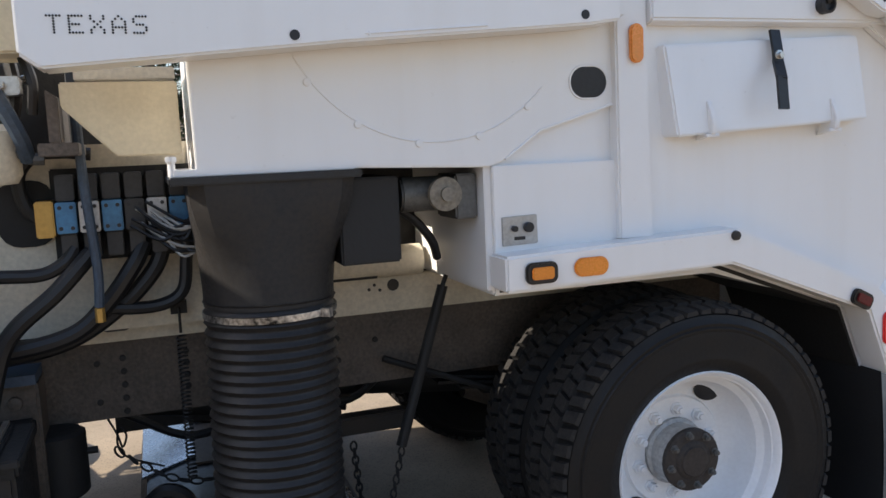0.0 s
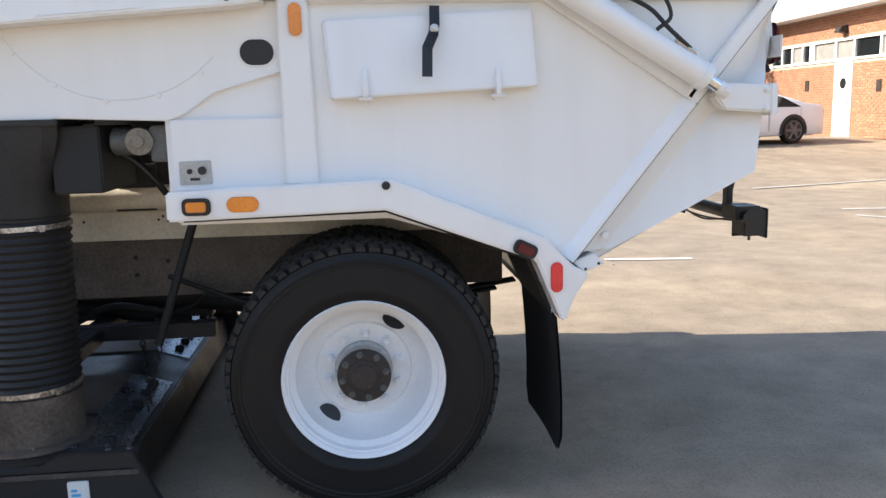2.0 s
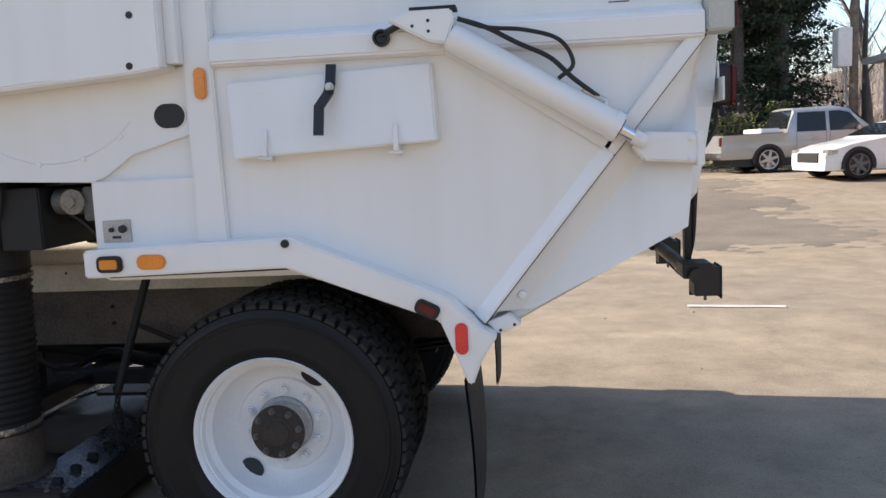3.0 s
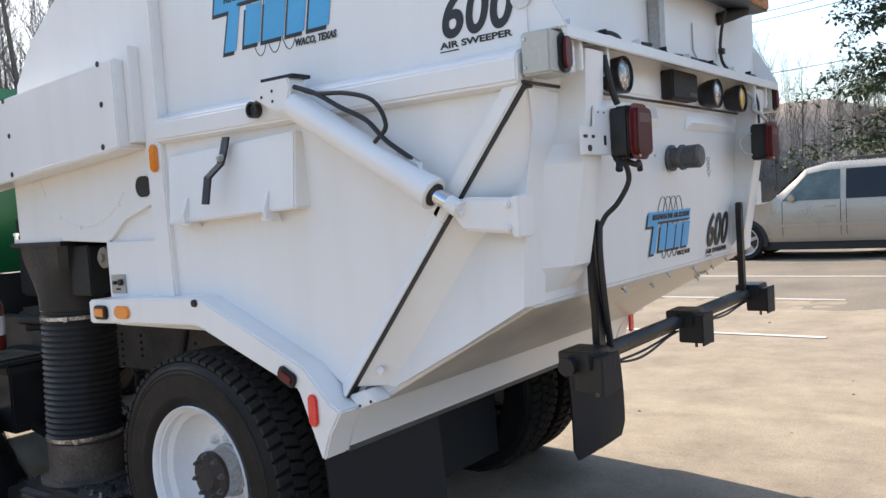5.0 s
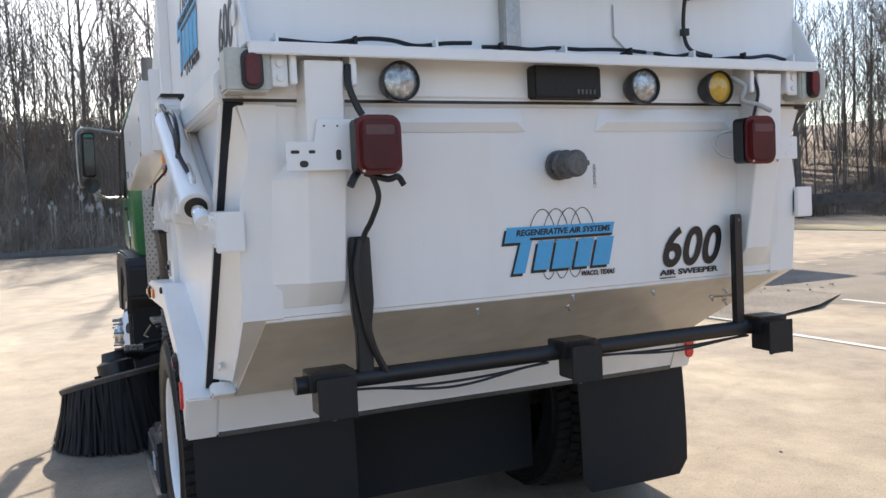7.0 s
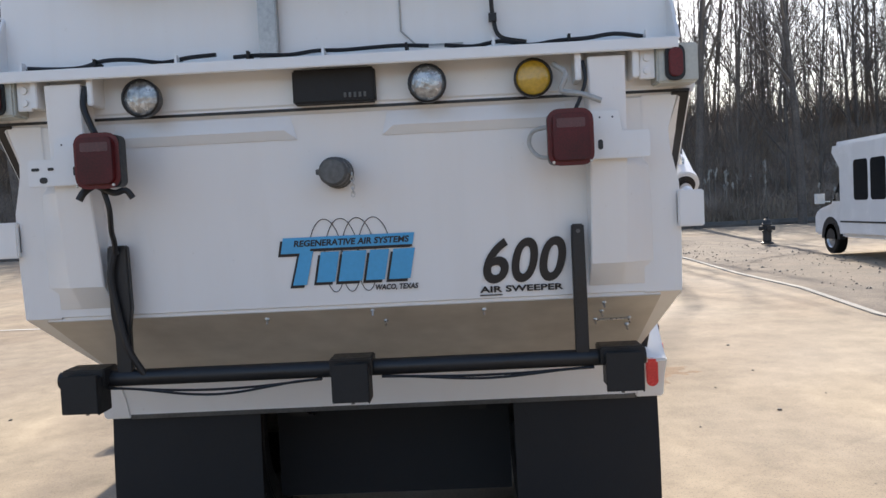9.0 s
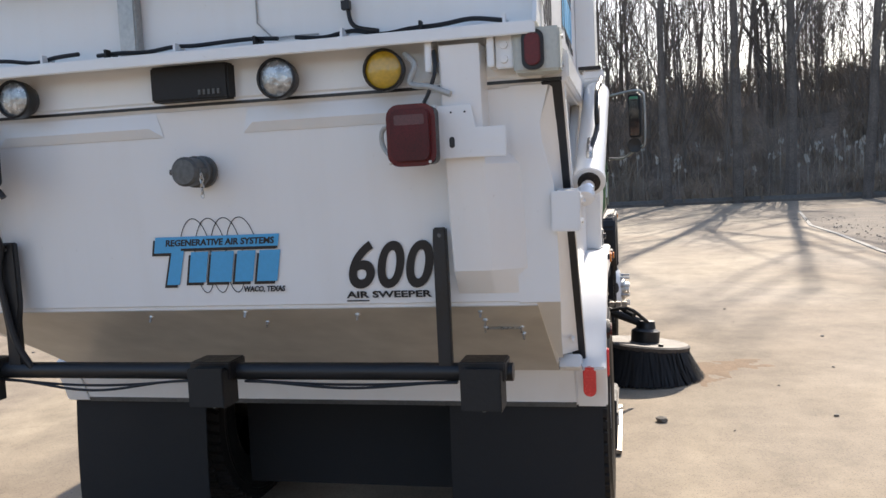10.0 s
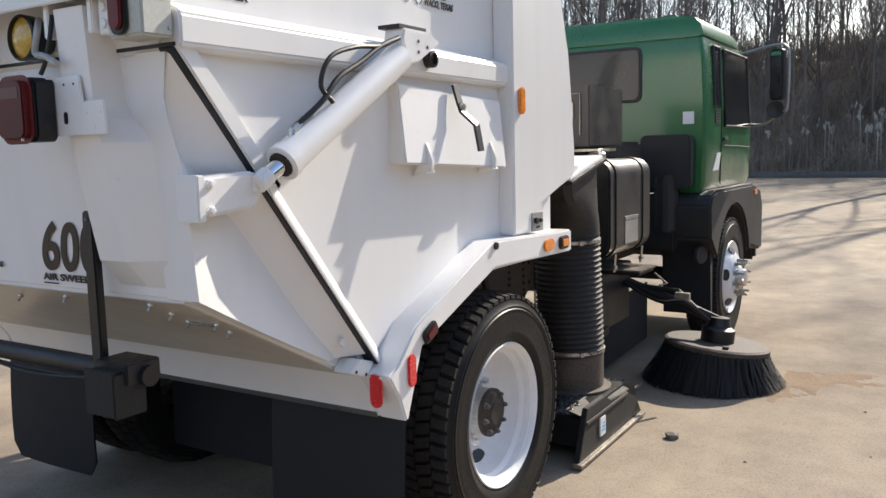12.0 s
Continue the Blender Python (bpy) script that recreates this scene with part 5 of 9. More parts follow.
tube(bm, [(1.615, 0.22, 2.24), (1.615, 0.22, 2.13), (1.62, 0.27, 2.08), (1.62, 0.42, 2.08)], 0.003, 6)
part("thin_wire", bm, GREY_CABLE, sweeper, "thin wire on the hopper back")


# ---- fan housing and plumbing ahead of the hopper ----
# scroll housing on the left, seen above the outer shroud
bm = bmesh.new()
prism(bm, [(-1.47, 1.50), (-1.47, 1.95), (-1.42, 2.30), (-1.24, 2.50), (-1.04, 2.62), (-0.75, 2.78), (-0.45, 2.88), (-0.30, 2.88), (-0.66, 1.50)], -1.085, -0.55)
fan = part("fan_housing", bm, WHITE, sweeper, "white scroll-shaped fan housing", bevel=0.010)
bm = bmesh.new()
prism(bm, [(-1.475, 1.508), (-1.48, 1.82), (-0.245, 1.90), (-0.245, 1.665), (-0.265, 1.643), (-0.50, 1.580), (-0.615, 1.500), (-0.665, 1.482), (-1.03, 1.498)], -1.112, -1.07)
plate = part("duct_plate", bm, WHITE, fan, "white cover plate of the suction duct", bevel=0.004)
bm = bmesh.new()
tube(bm, [(-0.82 + 0.44 * math.cos(a), -1.112, 2.0 + 0.44 * math.sin(a)) for a in np.linspace(radians(205), radians(318), 40)], 0.003, 5)
part("weld_seam", bm, WHITE, plate, "curved weld seam")
for deg in (218, 240, 263, 286, 308):
    a = radians(deg)
    bm = bmesh.new()
    lathe(bm, [(0.011, 0), (0.010, 0.006), (0.0001, 0.007)], 10, Matrix.Translation((-0.82 + 0.455 * math.cos(a), -1.112, 2.0 + 0.455 * math.sin(a) + 0.01)) @ Matrix.Rotation(radians(90), 4, "X"), close=False)
    part("plug_weld", bm, WHITE, plate)
bm = bmesh.new()
prism(bm, stadium(-0.338, 1.718, 0.124, 0.094), -1.1145, -1.105)
part("oval_opening", bm, BLACK, plate, "dark oval opening")
bm = bmesh.new()
ov = [(x, -1.114, z) for x, z in stadium(-0.338, 1.718, 0.126, 0.096)]
tube(bm, ov + ov[:1], 0.0035, 5)
part("oval_rim", bm, WHITE, plate, "white rolled rim of the opening")
bm = bmesh.new()
tube(bm, [(-0.245, -1.113, 1.655), (-0.50, -1.113, 1.582), (-0.615, -1.113, 1.502)], 0.004, 5)
part("seam_edge", bm, WHITE, plate)
# outer shroud with a punched name
bm = bmesh.new()
prism(bm, [(-1.80, 1.757), (-1.845, 1.79), (-1.845, 2.165), (-1.25, 2.20), (-0.34, 2.25), (-0.30, 2.25), (-0.30, 1.880), (-0.40, 1.866), (-1.10, 1.817)], -1.240, -1.11)
shroud = part("shroud", bm, WHITE, sweeper, "white sheet shroud over the fan drive", bevel=0.006)
for px, pz in ((-1.225, 1.834), (-0.415, 1.893), (-0.405, 2.24), (-1.25, 2.19), (-0.40, 2.07), (-1.22, 2.02)):
    bm = bmesh.new()
    lathe(bm, [(0.0001, 0.0015), (0.013, 0.0015), (0.013, 0)], 14, Matrix.Translation((px, -1.2405, pz)) @ Matrix.Rotation(radians(90), 4, "X"), close=False)
    part("bolt_hole", bm, INK, shroud)
bm = bmesh.new()
tube(bm, [(-1.045, -1.241, 1.838), (-0.71, -1.241, 1.861)], 0.0025, 5)
for px in (-1.035, -0.70):
    tube(bm, [(px, -1.241, 1.833 + 0.04 * (px > -0.9)), (px, -1.241, 1.843 + 0.03 * (px > -0.9))], 0.003, 5)
part("shroud_hinge", bm, WHITE, shroud)
bm = bmesh.new()
prism(bm, [(-0.30, 1.90), (-0.255, 1.90), (-0.255, 2.30), (-0.30, 2.30)], -1.19, -1.10)
part("shroud_flange", bm, WHITE, shroud, bevel=0.003)
DOTS = {"T": ("11111", "00100", "00100", "00100", "00100", "00100", "00100"), "E": ("11111", "10000", "10000", "11110", "10000", "10000", "11111"), "X": ("10001", "10001", "01010", "00100", "01010", "10001", "10001"), "A": ("00100", "01010", "10001", "10001", "11111", "10001", "10001"), "S": ("01111", "10000", "10000", "01110", "00001", "00001", "11110")}
bm = bmesh.new()
for i, ch in enumerate("TEXAS"):
    for r, row in enumerate(DOTS[ch]):
        for c, on in enumerate(row):
            if on == "1":
                lathe(bm, [(0.0001, 0.001), (0.0028, 0.001), (0.0028, 0)], 8, Matrix.Translation((-1.777 + 0.0455 * i + 0.0068 * c, -1.2405, 1.874 - 0.0062 * r)) @ Matrix.Rotation(radians(90), 4, "X"), close=False)
part("punched_name", bm, INK, shroud, "name TEXAS punched in round holes", smooth=False)


def ribbed(bm, p0, p1, r, ribs, amp=0.012, seg=28):
    p0, p1 = Vector(p0), Vector(p1)
    d = (p1 - p0)
    m = Matrix.Translation(p0) @ d.to_track_quat("Z", "Y").to_matrix().to_4x4()
    prof = []
    for i in range(ribs * 6 + 1):
        prof.append((r + amp * (0.5 + 0.5 * math.cos(2 * math.pi * i / 6)) ** 1.4 - amp * 0.4, d.length * i / (ribs * 6)))
    lathe(bm, prof, seg, m)


def boot(bm, x0, x1, y0, y1, z1, cx, cy, r, z0, top=None):
    """A rubber boot from a rectangular mouth down to a round neck."""
    n = 32
    rings = []
    for t in np.linspace(0, 1, 8):
        ring = []
        e = ease(t * 1.1)
        for k in range(n):
            a = 2 * math.pi * (k + 0.5) / n
            c, s = math.cos(a), math.sin(a)
            q = max(abs(c), abs(s))
            rx, ry = (x0 + x1) / 2 + (x1 - x0) / 2 * c / q, (y0 + y1) / 2 + (y1 - y0) / 2 * s / q
            mouth = Vector((rx, ry, z1))
            mouth = top @ mouth if top is not None else mouth
            foot = Vector((cx + r * c, cy + r * s, z0))
            ring.append(bm.verts.new((mouth.x + (foot.x - mouth.x) * e, mouth.y + (foot.y - mouth.y) * e, mouth.z + (foot.z - mouth.z) * t)))
        rings.append(ring)
    for a, b in zip(rings, rings[1:]):
        for k in range(n):
            bm.faces.new((a[k], a[(k + 1) % n], b[(k + 1) % n], b[k]))
    bm.faces.new(rings[0])
    bm.faces.new(rings[-1])


for s in (-1, 1):
    cx, cy = -1.29, s * 0.93
    slant = Matrix.Translation((-1.10, 0, 1.475)) @ Matrix.Rotation(radians(13 if s > 0 else 0), 4, "Y") @ Matrix.Translation((1.28 if s < 0 else 1.10 + 0.14, 0, -1.475))
    if s < 0:
        slant = Matrix()
    bm = bmesh.new()
    boot(bm, -1.50, -1.06, s * 0.93 - 0.19, s * 0.93 + 0.17, 1.475, cx, cy, 0.185, 1.13, slant)
    hose = part("suction_hose", bm, HOSE, sweeper, "black rubber hose boot with a ribbed hose below")
    bm = bmesh.new()
    box(bm, -1.545, -1.045, min(s * 0.70, s * 1.13), max(s * 0.70, s * 1.13), 1.475, 1.497, slant)
    part("boot_flange", bm, BLACK, hose, "black clamping flange", bevel=0.004)
    bm = bmesh.new()
    box(bm, -1.53, -1.06, min(s * 0.72, s * 1.115), max(s * 0.72, s * 1.115), 1.497, 1.515, slant)
    tube(bm, [slant @ Vector((-1.535, s * 1.10, 1.497)), slant @ Vector((-1.535, s * 1.10, 1.545))], 0.010, 8)
    tube(bm, [slant @ Vector((-1.535, s * 1.10, 1.535)), slant @ Vector((-1.535, s * 1.10, 1.55))], 0.016, 6)
    part("mouth_angle", bm, WHITE, hose, "white angle with a bolt round the hose mouth", bevel=0.002)
    bm = bmesh.new()
    ribbed(bm, (cx, cy, 1.14), (-1.30, s * 0.95, 0.46), 0.183, 23, 0.010)
    part("ribbed_hose", bm, HOSE, hose, "black ribbed suction hose")
    for z in (1.105, 0.485):
        bm = bmesh.new()
        lathe(bm, [(0.186, -0.010), (0.1905, -0.009), (0.1905, 0.009), (0.186, 0.010)], 32, Matrix.Translation((cx - 0.01 * (z < 1), s * (0.93 + 0.02 * (z < 1)), z)), close=False)
        box(bm, -0.022, 0.022, -0.012, 0.006, -0.012, 0.012, Matrix.Translation((cx + 0.13, s * 1.07, z)) @ Matrix.Rotation(radians(43 * s), 4, "Z"))
        part("hose_clamp", bm, CLAMP, hose, "patchily bright worm-drive hose clamp")
    bm = bmesh.new()
    tube(bm, [(-1.30, s * 0.95, 0.20), (-1.30, s * 0.95, 0.475)], 0.184, 28)
    lathe(bm, [(0.184, 0.0), (0.225, 0.0), (0.225, 0.012), (0.184, 0.014)], 28, Matrix.Translation((-1.30, s * 0.95, 0.262)), close=False)
    part("hose_spigot", bm, GRIME, hose, "grimy steel spigot on the pick-up head")

bm = bmesh.new()
prism(bm, [(-0.655, 1.385), (-1.06, 1.495), (-1.06, 1.53), (-0.655, 1.53)], 0.60, 1.100)
part("duct_skirt", bm, WHITE, hopper, "white slanted panel over the hose mouth", bevel=0.004)
# added dark sheet: blocks leaking light, stands for the cavity's shade
bm = bmesh.new()
box(bm, -1.66, -0.62, -0.42, -0.38, 1.10, 1.50)
part("cavity_back", bm, BLACK_DULL, sweeper, "dark sheet added behind the hose for the black cavity")
bm = bmesh.new()
tube(bm, [(-1.45, -0.52, 1.155), (-0.70, -0.52, 1.155)], 0.055, 16)
part("cream_pipe", bm, CREAM_DIRTY, sweeper, "dirty cream pipe above the subframe")
# pick-up head
bm = bmesh.new()
prism(bm, [(-1.74, 0.06), (-1.70, 0.20), (-1.50, 0.26), (-1.10, 0.26), (-0.92, 0.20), (-0.88, 0.06)], -1.19, 1.19)
head = part("pickup_head", bm, BLACK, sweeper, "black steel pick-up head close above the ground", bevel=0.006)
for s in (-1, 1):
    bm = bmesh.new()
    prism(bm, [(-1.72, 0.03), (-1.62, 0.15), (-1.44, 0.22), (-1.20, 0.24), (-1.12, 0.285), (-0.86, 0.285), (-0.74, 0.02)], s * 1.195, s * 1.225)
    prism(bm, [(s * 1.10, 0.252), (s * 1.225, 0.215), (s * 1.225, 0.227), (s * 1.10, 0.264)], -1.50, -0.86, "x")
    part("end_shoe", bm, BLACK_DULL, head, "black end plate of the pick-up head", bevel=0.004)
    bm = bmesh.new()
    box(bm, -1.46, -0.84, min(s * 1.222, s * 1.234), max(s * 1.222, s * 1.234), 0.200, 0.218)
    part("wear_strip", bm, DUST, head, "scuffed edge strip", bevel=0.003)
    bm = bmesh.new()
    box(bm, -1.72, -0.72, min(s * 1.19, s * 1.25), max(s * 1.19, s * 1.25), 0.008, 0.03)
    part("skid_runner", bm, WORN, head, "worn bright skid runner", bevel=0.004)
    bm = bmesh.new()
    prism(bm, rounded(-1.06, 0.135, 0.075, 0.10, 0.006), s * 1.226, s * 1.234)
    lab = part("label_plate", bm, LABEL, head, "small white label plate")
    for k in range(3):
        bm = bmesh.new()
        box(bm, -1.085, -1.04 - 0.012 * k, min(s * 1.234, s * 1.2355), max(s * 1.234, s * 1.2355), 0.11 + 0.018 * k, 0.12 + 0.018 * k)
        part("print_bar", bm, BLUE, lab, smooth=False)
    bm = bmesh.new()
    prism(bm, [(-1.50, 0.262), (-1.50, 0.272), (-1.12, 0.272), (-1.12, 0.262)], s * 0.20, s * 0.72)
    part("head_deck", bm, GRIME, head, "black deck of the pick-up head")
    bm = bmesh.new()
    prism(bm, [(-1.12, 0.262), (-1.12, 0.272), (-0.94, 0.215), (-0.94, 0.205)], s * 0.20, s * 1.10)
    part("head_cover", bm, SLICK, head, "wet-looking steel sheet on the pick-up head")
    bm = bmesh.new()
    prism(bm, [(-1.50, 0.262), (-1.50, 0.272), (-1.72, 0.208), (-1.72, 0.198)], s * 0.30, s * 1.12)
    part("head_cover", bm, SLICK, head, "wet-looking steel sheet on the pick-up head")
    for k in range(6):
        bm = bmesh.new()
        box(bm, -1.03, -0.985, s * (0.30 + 0.14 * k) - 0.012, s * (0.30 + 0.14 * k) + 0.012, 0.232, 0.262, Matrix.Rotation(0.0, 4, "Z"))
        part("cover_clip", bm, BLACK_DULL, head, bevel=0.003)
    for px in (-1.45, -1.25, -0.98, -0.90):
        bm = bmesh.new()
        lathe(bm, [(0.014, 0), (0.014, 0.01), (0.008, 0.011), (0.008, 0.03), (0.0001, 0.03)], 6, Matrix.Translation((px, s * 1.12, 0.25)), close=False)
        part("bolt", bm, STEEL, head)
    # lift spring and chain
    bm = bmesh.new()
    tube(bm, [(-1.535 + 0.014 * math.cos(t * 0.9), s * 0.62 + 0.014 * math.sin(t * 0.9), 0.99 - t * 0.0019) for t in range(250)], 0.0035, 4)
    tube(bm, [(-1.535, s * 0.62, 1.08), (-1.535, s * 0.62, 1.0)], 0.005, 6)
    box(bm, -1.56, -1.51, s * 0.6 - 0.015, s * 0.6 + 0.015, 1.06, 1.10)
    part("coil_spring", bm, BLACK_DULL, head, "black coil spring of the head suspension")
    bm = bmesh.new()
    tube(bm, [(-0.68, s * 0.70, 1.08), (-0.86, s * 0.72, 0.55)], 0.018, 10)
    tube(bm, [(-0.66, s * 0.70, 1.13), (-0.685, s * 0.70, 1.07)], 0.008, 6)
    part("gas_strut", bm, BLACK_DULL, head, "black strut of the head lift")
    for k in range(12):
        bm = bmesh.new()
        p = Vector((-0.86 - 0.006 * k, s * 0.72, 0.53 - 0.024 * k))
        mm = Matrix.Translation(p) @ Matrix.Rotation(radians(90 * (k % 2)), 4, "Z")
        tube(bm, [mm @ Vector((0.010 * math.cos(t * math.pi / 5), 0, 0.017 * math.sin(t * math.pi / 5))) for t in range(11)], 0.0035, 5)
        part("chain_link", bm, BLACK_DULL, head)
    for k in range(12):
        u = k / 11
        bm = bmesh.new()
        p = Vector((-1.75 + 0.42 * u, s * 0.55, 0.62 - 0.14 * math.sin(u * 2.6)))
        mm = Matrix.Translation(p) @ Matrix.Rotation(radians(60 - 90 * u), 4, "Y") @ Matrix.Rotation(radians(90 * (k % 2)), 4, "X")
        tube(bm, [mm @ Vector((0.021 * math.cos(t * math.pi / 5), 0, 0.011 * math.sin(t * math.pi / 5))) for t in range(11)], 0.004, 5)
        part("chain_link", bm, BLACK_DULL, head)
    bm = bmesh.new()
    prism(bm, [(-2.05, 0.46), (-2.05, 0.41), (-1.46, 0.30), (-1.46, 0.345)], s * 0.86, s * 0.90)
    part("drag_link", bm, BLACK, head, "black drag link of the pick-up head", bevel=0.003)

# hydraulic valve bank and its sheet bracket
bm = bmesh.new()
box(bm, -1.87, -1.40, -0.60, -0.56, 1.25, 1.53)
bank = part("valve_bank", bm, BLACK_DULL, sweeper, "hydraulic valve bank with blue, gold and black blocks", bevel=0.004)
bm = bmesh.new()
box(bm, -1.905, -1.855, -0.72, -0.62, 1.335, 1.44)
part("end_block", bm, VALVE_GOLD, bank, "gold anodised end block", bevel=0.004)
for k, mat in enumerate((VALVE_BLUE, VALVE_SILVER, VALVE_BLUE, SOLENOID, VALVE_SILVER, VALVE_BLUE)):
    px = -1.85 + 0.062 * k
    bm = bmesh.new()
    box(bm, px, px + 0.055, -0.73, -0.60, 1.345, 1.435)
    blk = part("valve_block", bm, mat, bank, "painted valve block", bevel=0.003)
    for bx, bz in ((0.012, 1.36), (0.012, 1.42), (0.043, 1.36), (0.043, 1.42)):
        bm = bmesh.new()
        lathe(bm, [(0.006, 0), (0.006, 0.002), (0.0001, 0.002)], 8, Matrix.Translation((px + bx, -0.7305, bz)) @ Matrix.Rotation(radians(90), 4, "X"), close=False)
        part("cap_screw", bm, INK, blk)
    bm = bmesh.new()
    prism(bm, rounded(px + 0.028, 1.475, 0.05, 0.075, 0.008), -0.715, -0.615)
    part("solenoid", bm, SOLENOID, bank, "black solenoid coil", bevel=0.003)
    bm = bmesh.new()
    box(bm, px + 0.006, px + 0.05, -0.705, -0.63, 1.27, 1.342)
    part("solenoid", bm, SOLENOID, bank, "black solenoid coil", bevel=0.003)
bm = bmesh.new()
prism(bm, [(-1.79, 1.752), (-1.79, 1.69), (-1.664, 1.557), (-1.50, 1.555), (-1.50, 1.752)], -0.96, -0.945)
part("cream_guard", bm, CREAM, sweeper, "cream painted sheet guard with a cut corner", bevel=0.004)
bm = bmesh.new()
box(bm, -1.985, -1.852, -0.94, -0.72, 1.828, 2.20)
part("cream_cover", bm, CREAM, sweeper, "cream painted engine cover sheet", bevel=0.006)
bm = bmesh.new()
box(bm, -2.30, -1.45, -0.56, -0.53, 1.02, 1.60)
part("engine_bulkhead", bm, CREAM_DIRTY, sweeper, "dirty cream bulkhead behind the valves")
bm = bmesh.new()
prism(bm, rounded(-1.945, 1.40, 0.16, 0.20, 0.06), -0.566, -0.5605)
part("bulkhead_opening", bm, BLACK_DULL, sweeper, "dark rounded opening in the bulkhead")
bm = bmesh.new()
box(bm, -2.02, -1.80, -0.62, -0.57, 1.56, 1.83)
part("dark_panel", bm, BLACK_DULL, sweeper, "dark panel behind the filter", bevel=0.004)
bm = bmesh.new()
box(bm, -1.86, -1.76, -0.90, -0.62, 1.565, 1.60)
prism(bm, [(-1.83, 1.60), (-1.80, 1.60), (-1.80, 1.72), (-1.83, 1.74)], -0.90, -0.62)
part("dark_bracket", bm, GRIME, sweeper, "grimy angle bracket", bevel=0.003)
bm = bmesh.new()
box(bm, -1.76, -1.50, -0.86, -0.60, 1.765, 1.80)
part("cream_angle", bm, CREAM_DIRTY, sweeper, "dirty cream angle under the shroud", bevel=0.003)
for k, (pts, r, mat) in enumerate((
        ([(-1.99, -0.80, 1.80), (-1.95, -0.82, 1.72), (-1.91, -0.80, 1.62), (-1.90, -0.76, 1.56)], 0.022, BLUE_HOSE),
        ([(-1.93, -0.70, 1.83), (-1.92, -0.72, 1.75), (-1.94, -0.70, 1.66)], 0.018, CABLE),
        ([(-1.88, -0.84, 1.83), (-1.86, -0.86, 1.76), (-1.87, -0.84, 1.68)], 0.014, CABLE),
        ([(-2.02, -0.66, 1.78), (-1.96, -0.68, 1.77), (-1.88, -0.70, 1.79)], 0.012, STEEL),
        ([(-1.94, -0.74, 1.60), (-1.90, -0.76, 1.565), (-1.86, -0.76, 1.56)], 0.018, GREY_CAST))):
    bm = bmesh.new()
    tube(bm, spline(pts, 5), r, 8)
    part("engine_pipe", bm, mat, sweeper, "pipe in the engine bay")
bm = bmesh.new()
box(bm, -1.955, -1.90, -0.80, -0.72, 1.735, 1.785)
tube(bm, [(-1.945, -0.80, 1.76), (-1.945, -0.84, 1.76)], 0.014, 6)
part("pipe_union", bm, STEEL, sweeper, "bright pipe union", bevel=0.004)
rnd = random.Random(7)
for k, pts in enumerate((
        [(-1.62, -0.68, 1.30), (-1.655, -0.70, 1.235), (-1.735, -0.70, 1.13), (-1.84, -0.70, 1.045), (-2.04, -0.70, 1.01), (-2.4, -0.70, 1.0)],
        [(-1.56, -0.66, 1.30), (-1.60, -0.66, 1.21), (-1.70, -0.66, 1.11), (-1.85, -0.66, 1.02), (-2.04, -0.66, 0.985), (-2.4, -0.66, 0.95)],
        [(-1.765, -0.70, 1.285), (-1.87, -0.72, 1.175), (-1.98, -0.73, 1.085), (-2.03, -0.73, 1.0), (-2.08, -0.73, 0.8), (-2.1, -0.7, 0.6)],
        [(-1.88, -0.60, 1.36), (-1.94, -0.60, 1.42), (-1.95, -0.60, 1.52), (-1.88, -0.60, 1.58), (-1.75, -0.60, 1.57)],
        [(-2.12, -0.72, 1.24), (-2.02, -0.72, 1.235), (-1.905, -0.71, 1.23), (-1.84, -0.70, 1.26), (-1.81, -0.69, 1.30)],
        [(-1.50, -0.66, 1.25), (-1.52, -0.66, 1.14), (-1.60, -0.66, 1.10), (-1.75, -0.68, 1.11)])):
    bm = bmesh.new()
    tube(bm, spline(pts, 6), 0.026 if k < 3 else 0.02, 10)
    part("hydraulic_hose", bm, CABLE, bank, "thick black hydraulic hose")
bm = bmesh.new()
tube(bm, spline([(-1.77, -0.78, 1.75), (-1.765, -0.78, 1.5), (-1.75, -0.77, 1.25), (-1.755, -0.76, 1.13)], 6), 0.014, 10)
part("blue_hose", bm, BLUE_HOSE, bank, "blue-grey hose")
bm = bmesh.new()
lathe(bm, [(0.014, 0), (0.014, 0.04), (0.009, 0.045), (0.009, 0.06)], 6, Matrix.Translation((-1.755, -0.76, 1.085)))
part("brass_fitting", bm, VALVE_GOLD, bank)
for k in range(14):
    p = Vector((-1.60 + rnd.uniform(-0.06, 0.06), -0.75, 1.40 + rnd.uniform(-0.05, 0.04)))
    q = Vector((-1.46 + rnd.uniform(-0.04, 0.03), -0.78, 1.33 + rnd.uniform(-0.06, 0.08)))
    bm = bmesh.new()
    tube(bm, spline([p, (p + q) / 2 + Vector((0, -0.03, rnd.uniform(-0.07, 0.02))), q], 5), 0.005, 5)
    part("wiring", bm, CABLE if k % 3 else GREY_CABLE, bank)
bm = bmesh.new()
lathe(bm, [(0.0001, 0), (0.06, 0.005), (0.075, 0.03), (0.075, 0.15), (0.05, 0.17), (0.0001, 0.17)], 20, Matrix.Translation((-1.995, -0.73, 1.49)), close=False)
part("filter_bowl", bm, CREAM_DIRTY, sweeper, "cream filter bowl")
